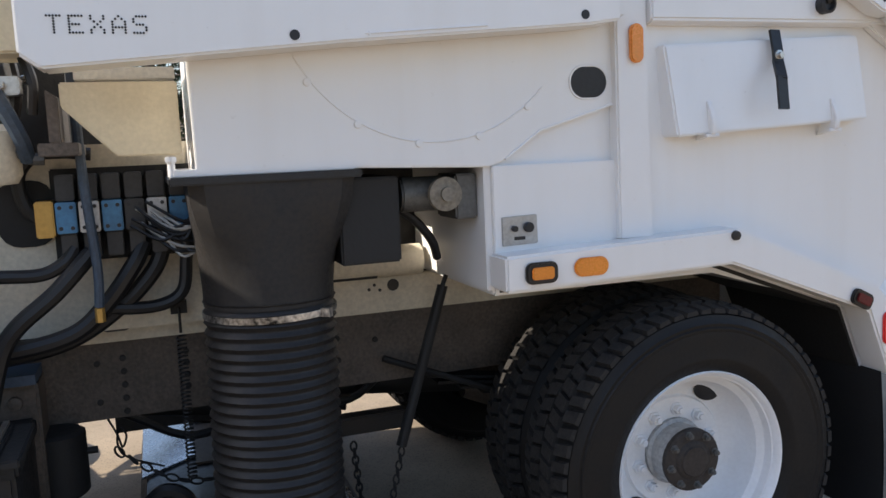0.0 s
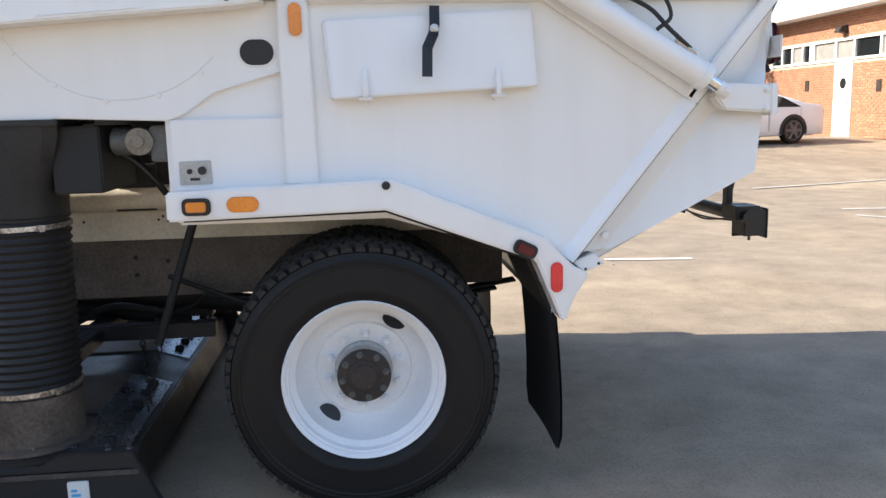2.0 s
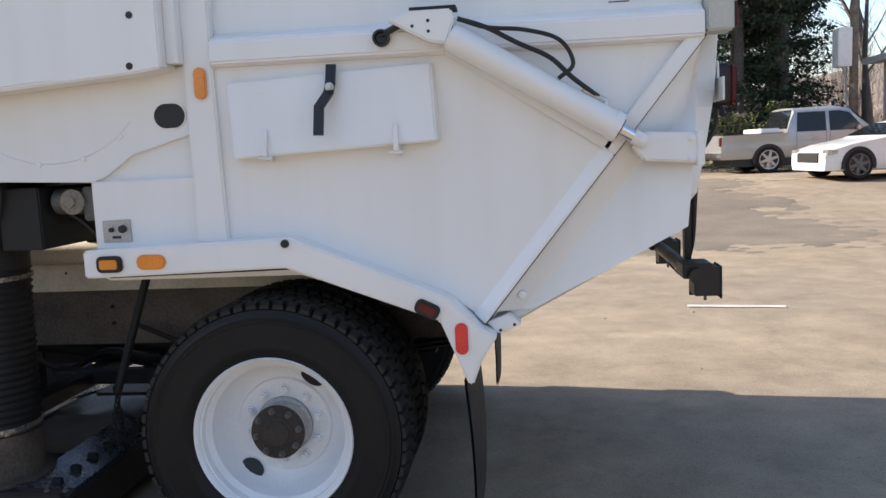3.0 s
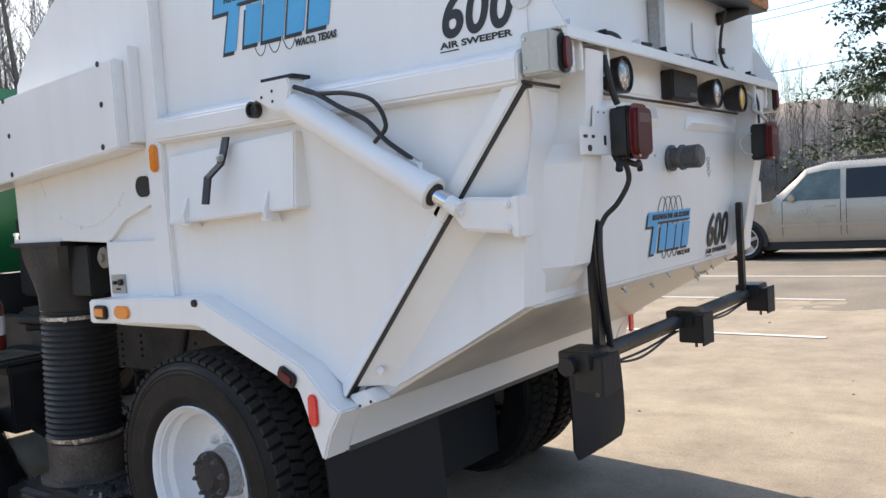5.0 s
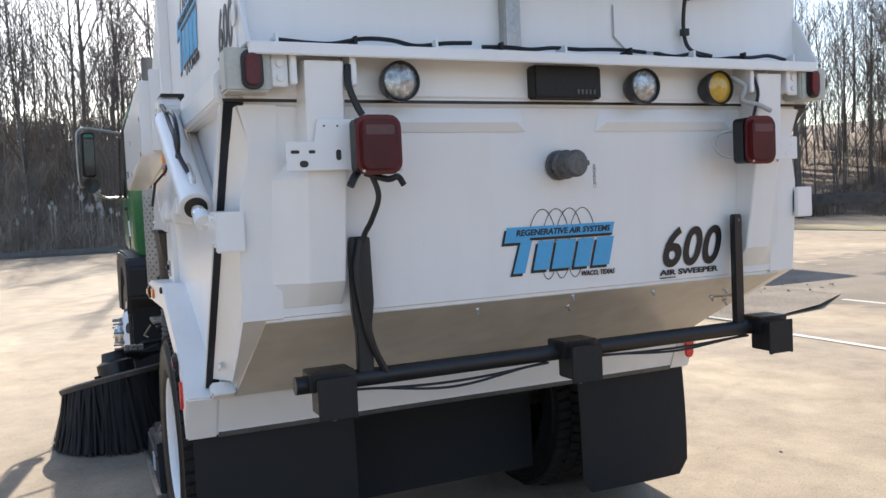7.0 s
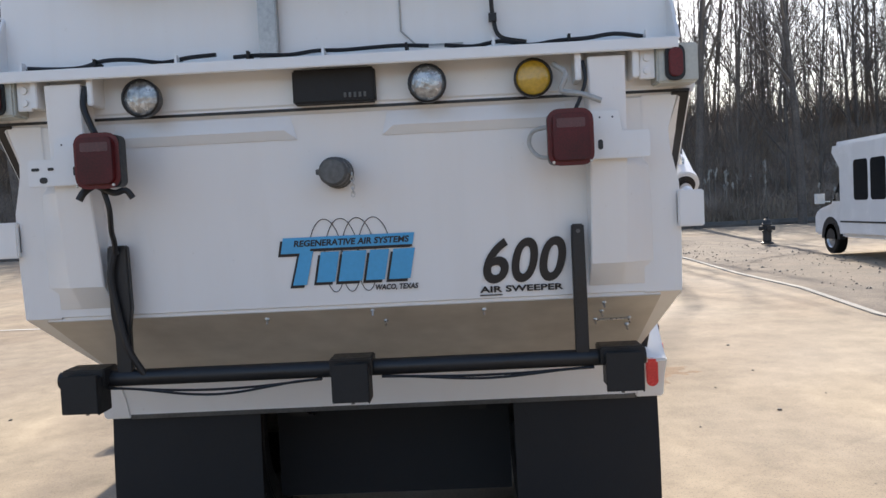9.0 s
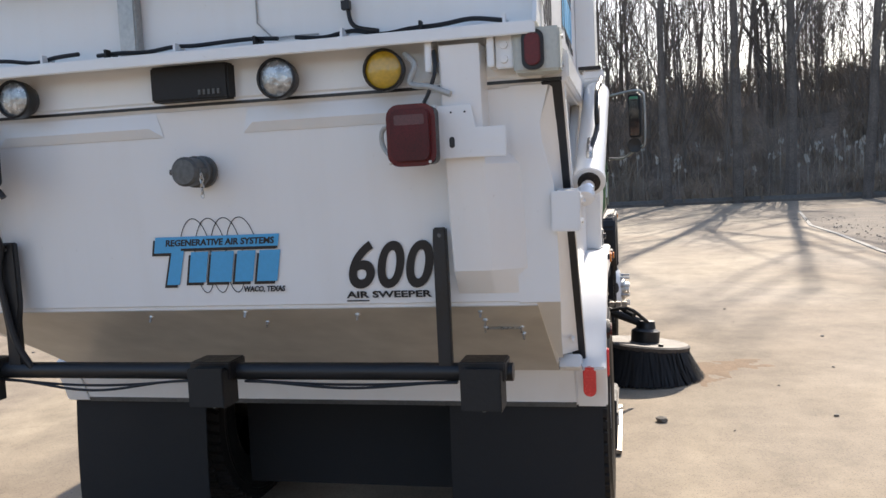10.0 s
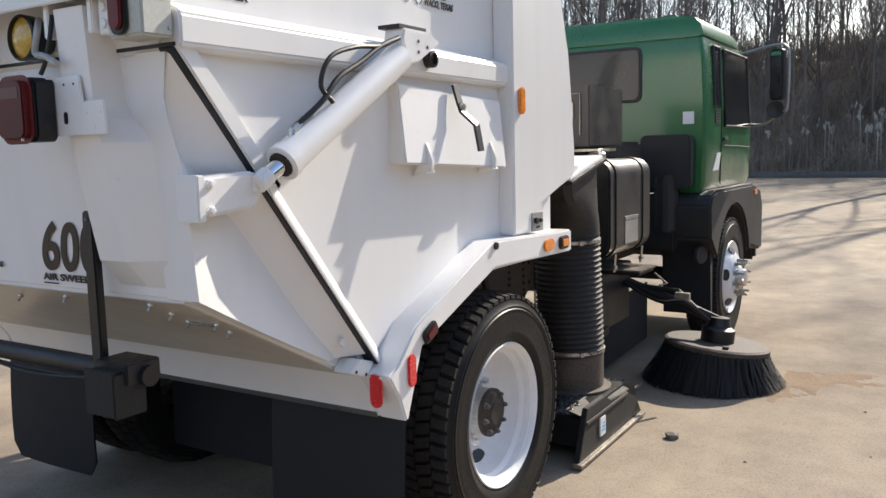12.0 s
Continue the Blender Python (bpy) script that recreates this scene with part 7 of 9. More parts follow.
def gutter_broom(s):
    # the left one is less worn and lifted at its inner, rear side
    c, lift, wide = (Vector((-2.72, 1.43, 0)), 0.26, 1.12) if s > 0 else (Vector((-2.33, -1.36, 0)), 0.44, 1.28)
    tilt = Matrix.Translation((c.x, c.y, lift)) @ Matrix.Rotation(radians(-5 if s > 0 else 9), 4, "X") @ Matrix.Rotation(radians(-4 if s > 0 else -11), 4, "Y") @ Matrix.Diagonal((wide, wide, 1, 1))
    bm = bmesh.new()
    lathe(bm, [(0.0001, 0.012), (0.10, 0.012), (0.30, 0.012), (0.315, 0.0), (0.31, -0.03), (0.0001, -0.03)], 36, tilt, close=False)
    broom = part("gutter_broom", bm, DUST, sweeper, "round gutter broom with a worn steel plate")
    r = random.Random(3 + s)
    for k in range(5):
        bm = bmesh.new()
        for j in range(420):
            a = 2 * math.pi * (k + r.random()) / 5
            r0, r1 = 0.285 + r.uniform(-0.05, 0.025), (0.395 if s > 0 else 0.37) + r.uniform(-0.10, 0.04)
            p = tilt @ Vector((r0 * math.cos(a), r0 * math.sin(a), -0.02))
            a2 = a + r.uniform(-0.06, 0.10)
            q = tilt @ Vector((r1 * math.cos(a2), r1 * math.sin(a2), -0.28))
            q.z = max(0.008, q.z * 0.2 + r.uniform(0, 0.02)) if s > 0 else r.uniform(0.006, 0.03)
            w = 0.006
            t = Vector((-math.sin(a), math.cos(a), 0)) * w
            vs = [bm.verts.new(v) for v in (p - t * 1.5, p + t * 1.5, q + t, q - t)]
            bm.faces.new(vs)
        part("bristle_tuft", bm, BRISTLE, broom, "dark splayed steel bristles", smooth=False)
    bm = bmesh.new()
    lathe(bm, [(0.0001, -0.03), (0.285, -0.03), (0.335 if s > 0 else 0.295, -0.13), (0.36 if s > 0 else 0.31, -0.235 if s > 0 else -0.33), (0.0001, -0.235 if s > 0 else -0.33)], 30, tilt, close=False)
    part("bristle_core", bm, BRISTLE, broom, "dense inner bristles")
    bm = bmesh.new()
    lathe(bm, [(0.10, 0.012), (0.10, 0.10), (0.07, 0.12), (0.06, 0.18), (0.0001, 0.18)], 20, tilt, close=False)
    lathe(bm, [(0.02, 0.012), (0.02, 0.03), (0.0001, 0.03)], 6, tilt @ Matrix.Translation((0.22, 0.10 * s, 0)), close=False)
    part("broom_motor", bm, BLACK, broom, "black hydraulic broom motor")
    bm = bmesh.new()
    tube(bm, [tilt @ Vector((0, 0, 0.15)), (-2.75, s * 1.20, 0.50), (-2.80, s * 0.80, 0.62), (-2.85, s * 0.45, 0.75)], 0.035, 10)
    tube(bm, [(-2.5, s * 1.35, 0.52), (-2.75, s * 1.15, 0.60), (-2.80, s * 0.7, 0.62)], 0.02, 8)
    tube(bm, spline([(-2.42, s * 1.45, 0.48), (-2.35, s * 1.30, 0.60), (-2.55, s * 1.05, 0.56), (-2.8, s * 0.6, 0.7)], 5), 0.014, 6)
    part("broom_arm", bm, BLACK_DULL, broom, "black swing arm with hoses")
    for k in range(3):
        bm = bmesh.new()
        box(bm, -2.66 + 0.07 * k, -2.62 + 0.07 * k, s * (1.18 + 0.05 * k) - 0.02, s * (1.18 + 0.05 * k) + 0.02, 0.57, 0.61 + 0.012 * k)
        part("arm_fitting", bm, WORN, broom, bevel=0.004)


for side in (-1, 1):
    gutter_broom(side)


# lift frame and cylinder above the pick-up head
bm = bmesh.new()
box(bm, -1.42, -0.70, -0.30, -0.22, 0.46, 0.53)
box(bm, -1.80, -0.80, 0.22, 0.30, 0.44, 0.53)
box(bm, -1.32, -1.22, -0.75, 0.75, 0.45, 0.52)
frame_ = part("lift_frame", bm, BLACK, sweeper, "black lift frame above the pick-up head", bevel=0.006)
bm = bmesh.new()
tube(bm, [(-1.70, 0.05, 0.60), (-1.05, 0.05, 0.50)], 0.045, 14)
tube(bm, [(-1.05, 0.05, 0.50), (-0.88, 0.05, 0.47)], 0.018, 10)
part("lift_cylinder", bm, BLACK_DULL, frame_, "black lift cylinder")
for y in (-0.12, 0.42):
    bm = bmesh.new()
    tube(bm, spline([(-1.75, y, 0.62), (-1.5, y + 0.05, 0.48), (-1.2, y - 0.04, 0.60), (-0.9, y, 0.55), (-0.7, y, 0.70)], 6), 0.016, 8)
    part("lift_hose", bm, CABLE, frame_, "black hydraulic hose")
for k in range(9):
    bm = bmesh.new()
    p = Vector((-0.98 + 0.002 * k, -0.52, 0.50 - 0.026 * k))
    mm = Matrix.Translation(p) @ Matrix.Rotation(radians(90 * (k % 2)), 4, "Z")
    tube(bm, [mm @ Vector((0.011 * math.cos(t * math.pi / 5), 0, 0.018 * math.sin(t * math.pi / 5))) for t in range(11)], 0.004, 5)
    part("chain_link", bm, BLACK_DULL, frame_)


# ---- lot markings, kerbs and loose stones ----
for yy, xa, xb in ((5.42, -3.4, 0.95), (8.14, -4.2, 0.6), (10.86, -5.6, 1.2), (13.6, -6.2, 1.8)):
    parking_line(xa, yy, xb, yy)
for p in ((2.4, 3.68, 3.25, 3.54), (6.8, 6.8, 10.2, 6.35), (6.6, 6.15, 7.6, 4.7), (7.0, 9.9, 11.2, 10.9), (6.6, 16.9, 7.4, 16.9), (-8.6, -9.5, -8.35, -4.6)):
    parking_line(*p)
bm = bmesh.new()
flat(bm, [(-6.3, 11.3), (-5.2, 11.0), (-4.2, 11.6), (-4.6, 12.3), (-5.6, 12.5), (-6.4, 12.0)], 0.008)
solid("dark_patch", bm, DARK_PATCH, "darker patch on the asphalt", "asphalt patch", "structure")
bm = bmesh.new()
flat(bm, [(3.5, 14.4), (4.7, 14.15), (4.8, 14.45), (3.6, 14.75)], 0.004)
solid("dark_patch", bm, DARK_PATCH, "small dark patch on the asphalt", "asphalt patch", "structure")
# dirt and gravel wedge with a raised edge
EDGE = [(-3.4, 5.65), (-6.0, 5.5), (-9.3, 5.9), (-12.5, 5.9), (-17.1, 6.2), (-20.5, 6.3), (-28.8, 7.6)]
bm = bmesh.new()
near = [bm.verts.new((x, y, 0.006)) for x, y in EDGE]
mid = [bm.verts.new((x - 0.4, y + 1.6, 0.05)) for x, y in EDGE]
far = [bm.verts.new((x - 1.2, y + 3.3 + 0.5 * math.sin(2.1 * x), 0.012)) for x, y in EDGE]
for a, b in ((near, mid), (mid, far)):
    for i in range(len(EDGE) - 1):
        bm.faces.new((a[i], a[i + 1], b[i + 1], b[i]))
solid("gravel_strip", bm, GRAVEL, "strip of dirt and loose gravel beside the lot", "gravel", "structure")
bm = bmesh.new()
for (xa, ya), (xb, yb) in zip(EDGE, EDGE[1:]):
    d = Vector((xb - xa, yb - ya)).normalized() * 0.05
    prism(bm, [(xa - d.y, ya + d.x), (xb - d.y, yb + d.x), (xb + d.y, yb - d.x), (xa + d.y, ya - d.x)], 0.0, 0.02, "z")
solid("concrete_edging", bm, KERB, "low broken concrete edging", "kerb", "structure")
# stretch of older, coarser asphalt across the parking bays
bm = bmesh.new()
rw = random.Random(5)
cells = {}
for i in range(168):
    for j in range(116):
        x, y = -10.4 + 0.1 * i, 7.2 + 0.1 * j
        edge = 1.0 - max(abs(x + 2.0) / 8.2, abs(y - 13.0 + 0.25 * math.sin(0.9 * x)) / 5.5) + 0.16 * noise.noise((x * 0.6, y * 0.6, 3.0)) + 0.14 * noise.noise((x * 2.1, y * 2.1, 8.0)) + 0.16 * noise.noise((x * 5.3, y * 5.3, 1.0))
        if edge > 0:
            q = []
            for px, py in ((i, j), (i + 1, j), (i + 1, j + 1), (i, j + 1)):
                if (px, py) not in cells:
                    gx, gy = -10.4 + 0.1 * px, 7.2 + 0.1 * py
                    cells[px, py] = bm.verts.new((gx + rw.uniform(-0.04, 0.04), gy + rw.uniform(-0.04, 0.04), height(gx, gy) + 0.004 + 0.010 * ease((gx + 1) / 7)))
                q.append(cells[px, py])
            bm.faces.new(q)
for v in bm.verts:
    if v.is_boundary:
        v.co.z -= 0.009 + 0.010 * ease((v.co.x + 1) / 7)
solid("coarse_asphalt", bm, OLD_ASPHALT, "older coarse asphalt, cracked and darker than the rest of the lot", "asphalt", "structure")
# reddish dust thrown out by the broom
bm = bmesh.new()
cells = {}
for i in range(60):
    for j in range(50):
        x, y = -4.0 + 0.04 * i, 1.45 + 0.04 * j
        u, v = (x + 3.0) * 0.8 - (y - 2.0) * 0.6, (x + 3.0) * 0.6 + (y - 2.0) * 0.8
        if 0.8 - math.hypot(u / 0.75, v / 0.32) + 0.5 * noise.noise((x * 2.2, y * 2.2, 4.0)) + 0.7 * noise.noise((x * 9, y * 9, 2.0)) > 0:
            q = []
            for px, py in ((i, j), (i + 1, j), (i + 1, j + 1), (i, j + 1)):
                if (px, py) not in cells:
                    cells[px, py] = bm.verts.new((-4.0 + 0.04 * px + rw.uniform(-0.014, 0.014), 1.45 + 0.04 * py + rw.uniform(-0.014, 0.014), 0.004))
                q.append(cells[px, py])
            bm.faces.new(q)
for v in bm.verts:
    if v.is_boundary:
        v.co.z = -0.002
solid("broom_dust", bm, RED_DUST, "thin drift of reddish dust beside the broom", "dust", "structure")
rnd = random.Random(11)


def pebble_mesh():
    b = bmesh.new()
    bmesh.ops.create_icosphere(b, subdivisions=1, radius=1.0)
    for v in b.verts:
        v.co *= 0.75 + 0.5 * rnd.random()
        v.co.z *= 0.55
    return mesh_of("stone", b, PEBBLE, smooth=False)


STONES = [pebble_mesh() for _ in range(3)]


def stone(x, y, r):
    ob = new("stone", STONES[rnd.randrange(3)])
    ob.matrix_world = Matrix.Translation((x, y, height(x, y) + r * 0.3)) @ Matrix.Rotation(rnd.random() * 6, 4, "Z") @ Matrix.Scale(r, 4)
    return tagged(ob, "loose stone lying on the asphalt", "stone", "loose stones on the lot")


stone(-1.42, 1.50, 0.045)
for x, y, r in ((-1.6, 2.6, 0.02), (-4.3, 3.1, 0.02), (0.4, 2.2, 0.012), (2.4, 3.4, 0.015), (-3.0, 2.9, 0.014), (-6.0, 2.4, 0.018), (-2.3, -3.4, 0.018), (-3.6, -5.0, 0.02), (2.9, 4.9, 0.02), (0.2, 6.2, 0.02), (3.4, 8.1, 0.025), (1.6, 3.2, 0.012)):
    stone(x, y, r)
bm = bmesh.new()
for k in range(600):
    x, y = rnd.uniform(-24, -5), rnd.uniform(6.3, 9.6)
    r = 0.015 + 0.03 * rnd.random() ** 2
    c = Vector((x, y, 0.03))
    vs = [bm.verts.new(c + Vector((r * math.cos(a) * rnd.uniform(0.7, 1.2), r * math.sin(a) * rnd.uniform(0.7, 1.2), z))) for z, n in ((0, 4),) for a in (0, 1.6, 3.1, 4.7)]
    t = bm.verts.new(c + Vector((0, 0, r * 0.8)))
    for i in range(4):
        bm.faces.new((vs[i], vs[(i + 1) % 4], t))
solid("loose_gravel", bm, PEBBLE, "scattered gravel and rubble on the dirt strip", "gravel", "stuff", smooth=False)


# ---- guard rails ----
def guardrail(x0, y0, x1, y1):
    L = math.hypot(x1 - x0, y1 - y0)
    m = Matrix.Translation((x0, y0, height(x0, y0))) @ Matrix.Rotation(math.atan2(y1 - y0, x1 - x0), 4, "Z")
    g = thing("guardrail", "weathered dark steel guardrail on posts at the lot's edge", "guardrail", m, kind="structure")
    bm = bmesh.new()
    prism(bm, [(-0.02, 0.40), (-0.09, 0.47), (-0.02, 0.55), (-0.09, 0.62), (-0.02, 0.72), (0.0, 0.72), (0.0, 0.40)], 0, L, "x")
    part("rail", bm, GUARD, g, "weathered steel rail")
    bm = bmesh.new()
    box(bm, -1, L + 1, 0.15, 0.35, 0.0, 0.55)
    part("dark_backing", bm, BARK, g, "low dark band behind the rail")
    pm = None
    for k in range(int(L / 3.8) + 1):
        if pm is None:
            bm = bmesh.new()
            box(bm, -0.07, 0.07, 0.0, 0.14, -0.1, 0.74)
            pm = mesh_of("post", bm, WOOD_POLE, 0.01)
        part("post", pm, None, g, m=Matrix.Translation((3.8 * k, 0, 0)))
    return g


guardrail(-40.0, 46.0, -40.0, -60.0)
guardrail(20.0, 46.0, -40.0, 46.0)
bm = bmesh.new()
box(bm, -32, -12, 29.6, 32.4, -0.50, -0.32)
solid("grass_verge", bm, GRASS, "dry grass verge with a concrete kerb beside the road", "verge", "structure", bevel=0.03)
bm = bmesh.new()
box(bm, -32.1, -11.9, 29.42, 29.58, -0.50, -0.29)
solid("kerb", bm, KERB, "concrete kerb along the grass verge", "kerb", "structure", bevel=0.02)


# ---- brick building ----
def brick_building():
    X, Y0, Y1, Z0, Z1 = 14.2, 10.5, 28.7, 0.5, 4.22
    b = thing("brick_building", "single-storey red brick building with white eaves and a strip of windows", "building", Matrix.Translation((X, Y0, Z0)))
    W, H, D = Y1 - Y0, Z1 - Z0, 9.0
    band = (3.2, 15.6, 2.20, 2.86)
    door = (8.15, 9.06, 0.0, 2.20)
    win = [band]
    slabs = []
    cuts = sorted({0.0, W} | {v for w in win + [door] for v in w[:2]})
    for a, c in zip(cuts, cuts[1:]):
        lows = [(0.0, H)]
        if band[0] <= a and c <= band[1]:
            lows = [(0.0, band[2]), (band[3], H)]
        if door[0] <= a and c <= door[1]:
            lows = [(band[3], H)]
        for z0, z1 in lows:
            slabs.append((0.012, 0.25, a, c, z0, z1))
    for slab in slabs + [(0.25, D, W - 0.25, W, 0, H), (0.25, D, 0, 0.25, 0, H), (D - 0.25, D, 0.25, W - 0.25, 0, H)]:
        bm = bmesh.new()
        box(bm, *slab)
        part("wall", bm, MORTAR, b, "mortar of the brick wall", smooth=False)
    bm = bmesh.new()
    prism(bm, [(-0.6, H + 0.05), (D / 2, H + 1.1), (D + 0.5, H + 0.05), (D + 0.5, H - 0.1), (-0.6, H - 0.1)], -0.6, W + 0.6, "y")
    part("roof", bm, ROOFING, b, "low grey roof")
    bm = bmesh.new()
    box(bm, -0.64, -0.60, -0.6, W + 0.6, H - 0.13, H + 0.10)
    part("fascia", bm, TRIM_WHITE, b, "white painted fascia", bevel=0.01)
    bm = bmesh.new()
    box(bm, -0.60, 0.0, -0.6, W + 0.6, H - 0.125, H - 0.10)
    part("soffit", bm, TRIM_WHITE, b, "white boarded soffit")
    bm = bmesh.new()
    tube(bm, [(-0.06, W - 0.06, 0.0), (-0.06, W - 0.06, H - 0.1)], 0.05, 10)
    part("downpipe", bm, TRIM_WHITE, b, "white downpipe at the corner")
    # window strip: uneven panes between white mullions
    edges = [3.2, 4.2, 5.44, 6.16, 6.89, 8.12, 9.05, 10.26, 10.45, 10.92, 11.55, 12.2, 12.88, 14.15, 14.85, 15.6]
    y0, y1, z0, z1 = band
    bm = bmesh.new()
    box(bm, -0.03, 0.10, y0, y1, z0, z0 + 0.07)
    box(bm, -0.03, 0.10, y0, y1, z1 - 0.08, z1)
    for e in edges:
        box(bm, -0.025, 0.10, max(y0, e - 0.045), min(y1, e + 0.045), z0 + 0.07, z1 - 0.08)
    w = part("window", bm, TRIM_WHITE, b, "white framed strip of windows", bevel=0.004)
    for k, (c0, c1) in enumerate(zip(edges, edges[1:])):
        bm = bmesh.new()
        box(bm, 0.04, 0.05, c0 + 0.045, c1 - 0.045, z0 + 0.07, z1 - 0.08)
        pane = {12: TAN_PANEL, 7: TRIM_WHITE, 5: PERF}.get(k, GLASS_DARK if k % 3 else PERF)
        part("pane", bm, pane, w, {12: "tan blind behind the pane", 7: "white post panel"}.get(k, "dull reflecting pane"))
    for c, depth in ((16.0, 0.50), (4.75, 0.25)):
        bm = bmesh.new()
        box(bm, -depth, 0.05, c - 0.36, c + 0.36, z0 + 0.0, z0 + 0.48)
        ac = part("air_conditioner", bm, TRIM_WHITE, b, "white window air conditioner on brackets", bevel=0.015)
        bm = bmesh.new()
        box(bm, -depth - 0.006, -depth, c - 0.27, c + 0.27, z0 + 0.07, z0 + 0.41)
        part("grille", bm, PERF, ac, "grey grille")
        for q in (-0.3, 0.3):
            bm = bmesh.new()
            tube(bm, [(-depth * 0.9, c + q, z0), (-0.02, c + q, z0 - 0.42)], 0.02, 6)
            part("bracket", bm, PLASTIC, ac, "dark bracket")
    bm = bmesh.new()
    box(bm, -0.01, 0.06, door[0] + 0.05, door[1] - 0.05, 0.0, door[3] - 0.04)
    dr = part("door", bm, TRIM_WHITE, b, "white door with a small dark emblem", bevel=0.006)
    bm = bmesh.new()
    for yy in (door[0], door[1] - 0.05):
        box(bm, -0.02, 0.10, yy, yy + 0.05, 0.0, door[3])
    box(bm, -0.02, 0.10, door[0] + 0.05, door[1] - 0.05, door[3] - 0.04, door[3])
    part("door_casing", bm, TRIM_WHITE, dr, "white door casing")
    bm = bmesh.new()
    lathe(bm, [(0.0001, 0), (0.16, 0), (0.16, 0.003), (0.12, 0.003), (0.12, 0.001), (0.0001, 0.001)], 20, Matrix.Translation((-0.011, 8.6, 1.55)) @ Matrix.Rotation(radians(-90), 4, "Y"), close=False)
    part("door_emblem", bm, INK, dr, "round dark emblem")
    bm = bmesh.new()
    tube(bm, [(-0.01, door[0] + 0.14, 1.0), (-0.06, door[0] + 0.14, 1.0)], 0.03, 10)
    part("door_knob", bm, STEEL, dr, "metal door knob")
    bm = bmesh.new()
    prism(bm, [(-0.30, 3.02), (-0.02, 2.98), (-0.02, 3.22), (-0.22, 3.16)], 8.48, 8.76)
    part("wall_lamp", bm, PLASTIC, b, "dark wall lamp over the door", bevel=0.01)
    for yy, zz, mat, hh, nm, lab in ((14.05, 1.50, TRIM_WHITE, 0.55, "notice_plate", "white upright plate on the wall"), (5.36, 1.50, TRIM_WHITE, 0.55, "notice_plate", "white upright plate on the wall"), (13.0, 1.30, RUSTY, 0.32, "wall_vent", "dark vent in the brickwork"), (10.45, 1.38, RUSTY, 0.32, "wall_vent", "dark vent in the brickwork"), (6.78, 1.28, RUSTY, 0.32, "wall_vent", "dark vent in the brickwork"), (16.3, 1.35, RUSTY, 0.32, "wall_vent", "dark vent in the brickwork")):
        bm = bmesh.new()
        box(bm, -0.03, 0.012, yy, yy + 0.22, zz, zz + hh)
        part(nm, bm, mat, b, lab, bevel=0.006)
    # bricks: the part of the wall nearest to the lot's edge as single pieces, the rest joined
    bw, bh, gap = 0.225, 0.076, 0.013
    bm = bmesh.new()
    box(bm, -0.006, 0.02, 0, bw - gap, 0, bh - gap)
    one = mesh_of("brick", bm, BRICK, smooth=False)
    rest = bmesh.new()
    singles = 0
    rows = int(H / bh)
    for r in range(rows):
        for k in range(-1, int(W / bw) + 1):
            y = k * bw + (0.5 * bw if r % 2 else 0)
            z = r * bh
            if y < 0 or y + bw > W or z + bh > H - 0.12:
                continue
            hit = [(y0, y1) for y0, y1, z0, z1 in win + [door] if y + bw > y0 and y < y1 + 0.01 and z + bh > z0 - 0.01 and z < z1 + 0.01]
            if hit:
                # bricks cut short beside an opening
                for ya, yb in ((y, min(hit)[0] - 0.008), (max(q[1] for q in hit) + 0.008, y + bw - gap)):
                    if 0.03 < yb - ya < bw:
                        box(rest, -0.006, 0.02, ya, yb, z, z + bh - gap)
                continue
            if 6.9 < y < 8.2 and singles < 290:
                part("brick", one, None, b, m=Matrix.Translation((0, y, z)))
                singles += 1
            else:
                jit = rnd.uniform(-0.003, 0.003)
                box(rest, -0.006 + jit, 0.02, y, y + bw - gap, z, z + bh - gap)
    tagged(part("brickwork", rest, BRICK, b, "courses of red brick", smooth=False), kind="stuff")
    return b


brick_building()


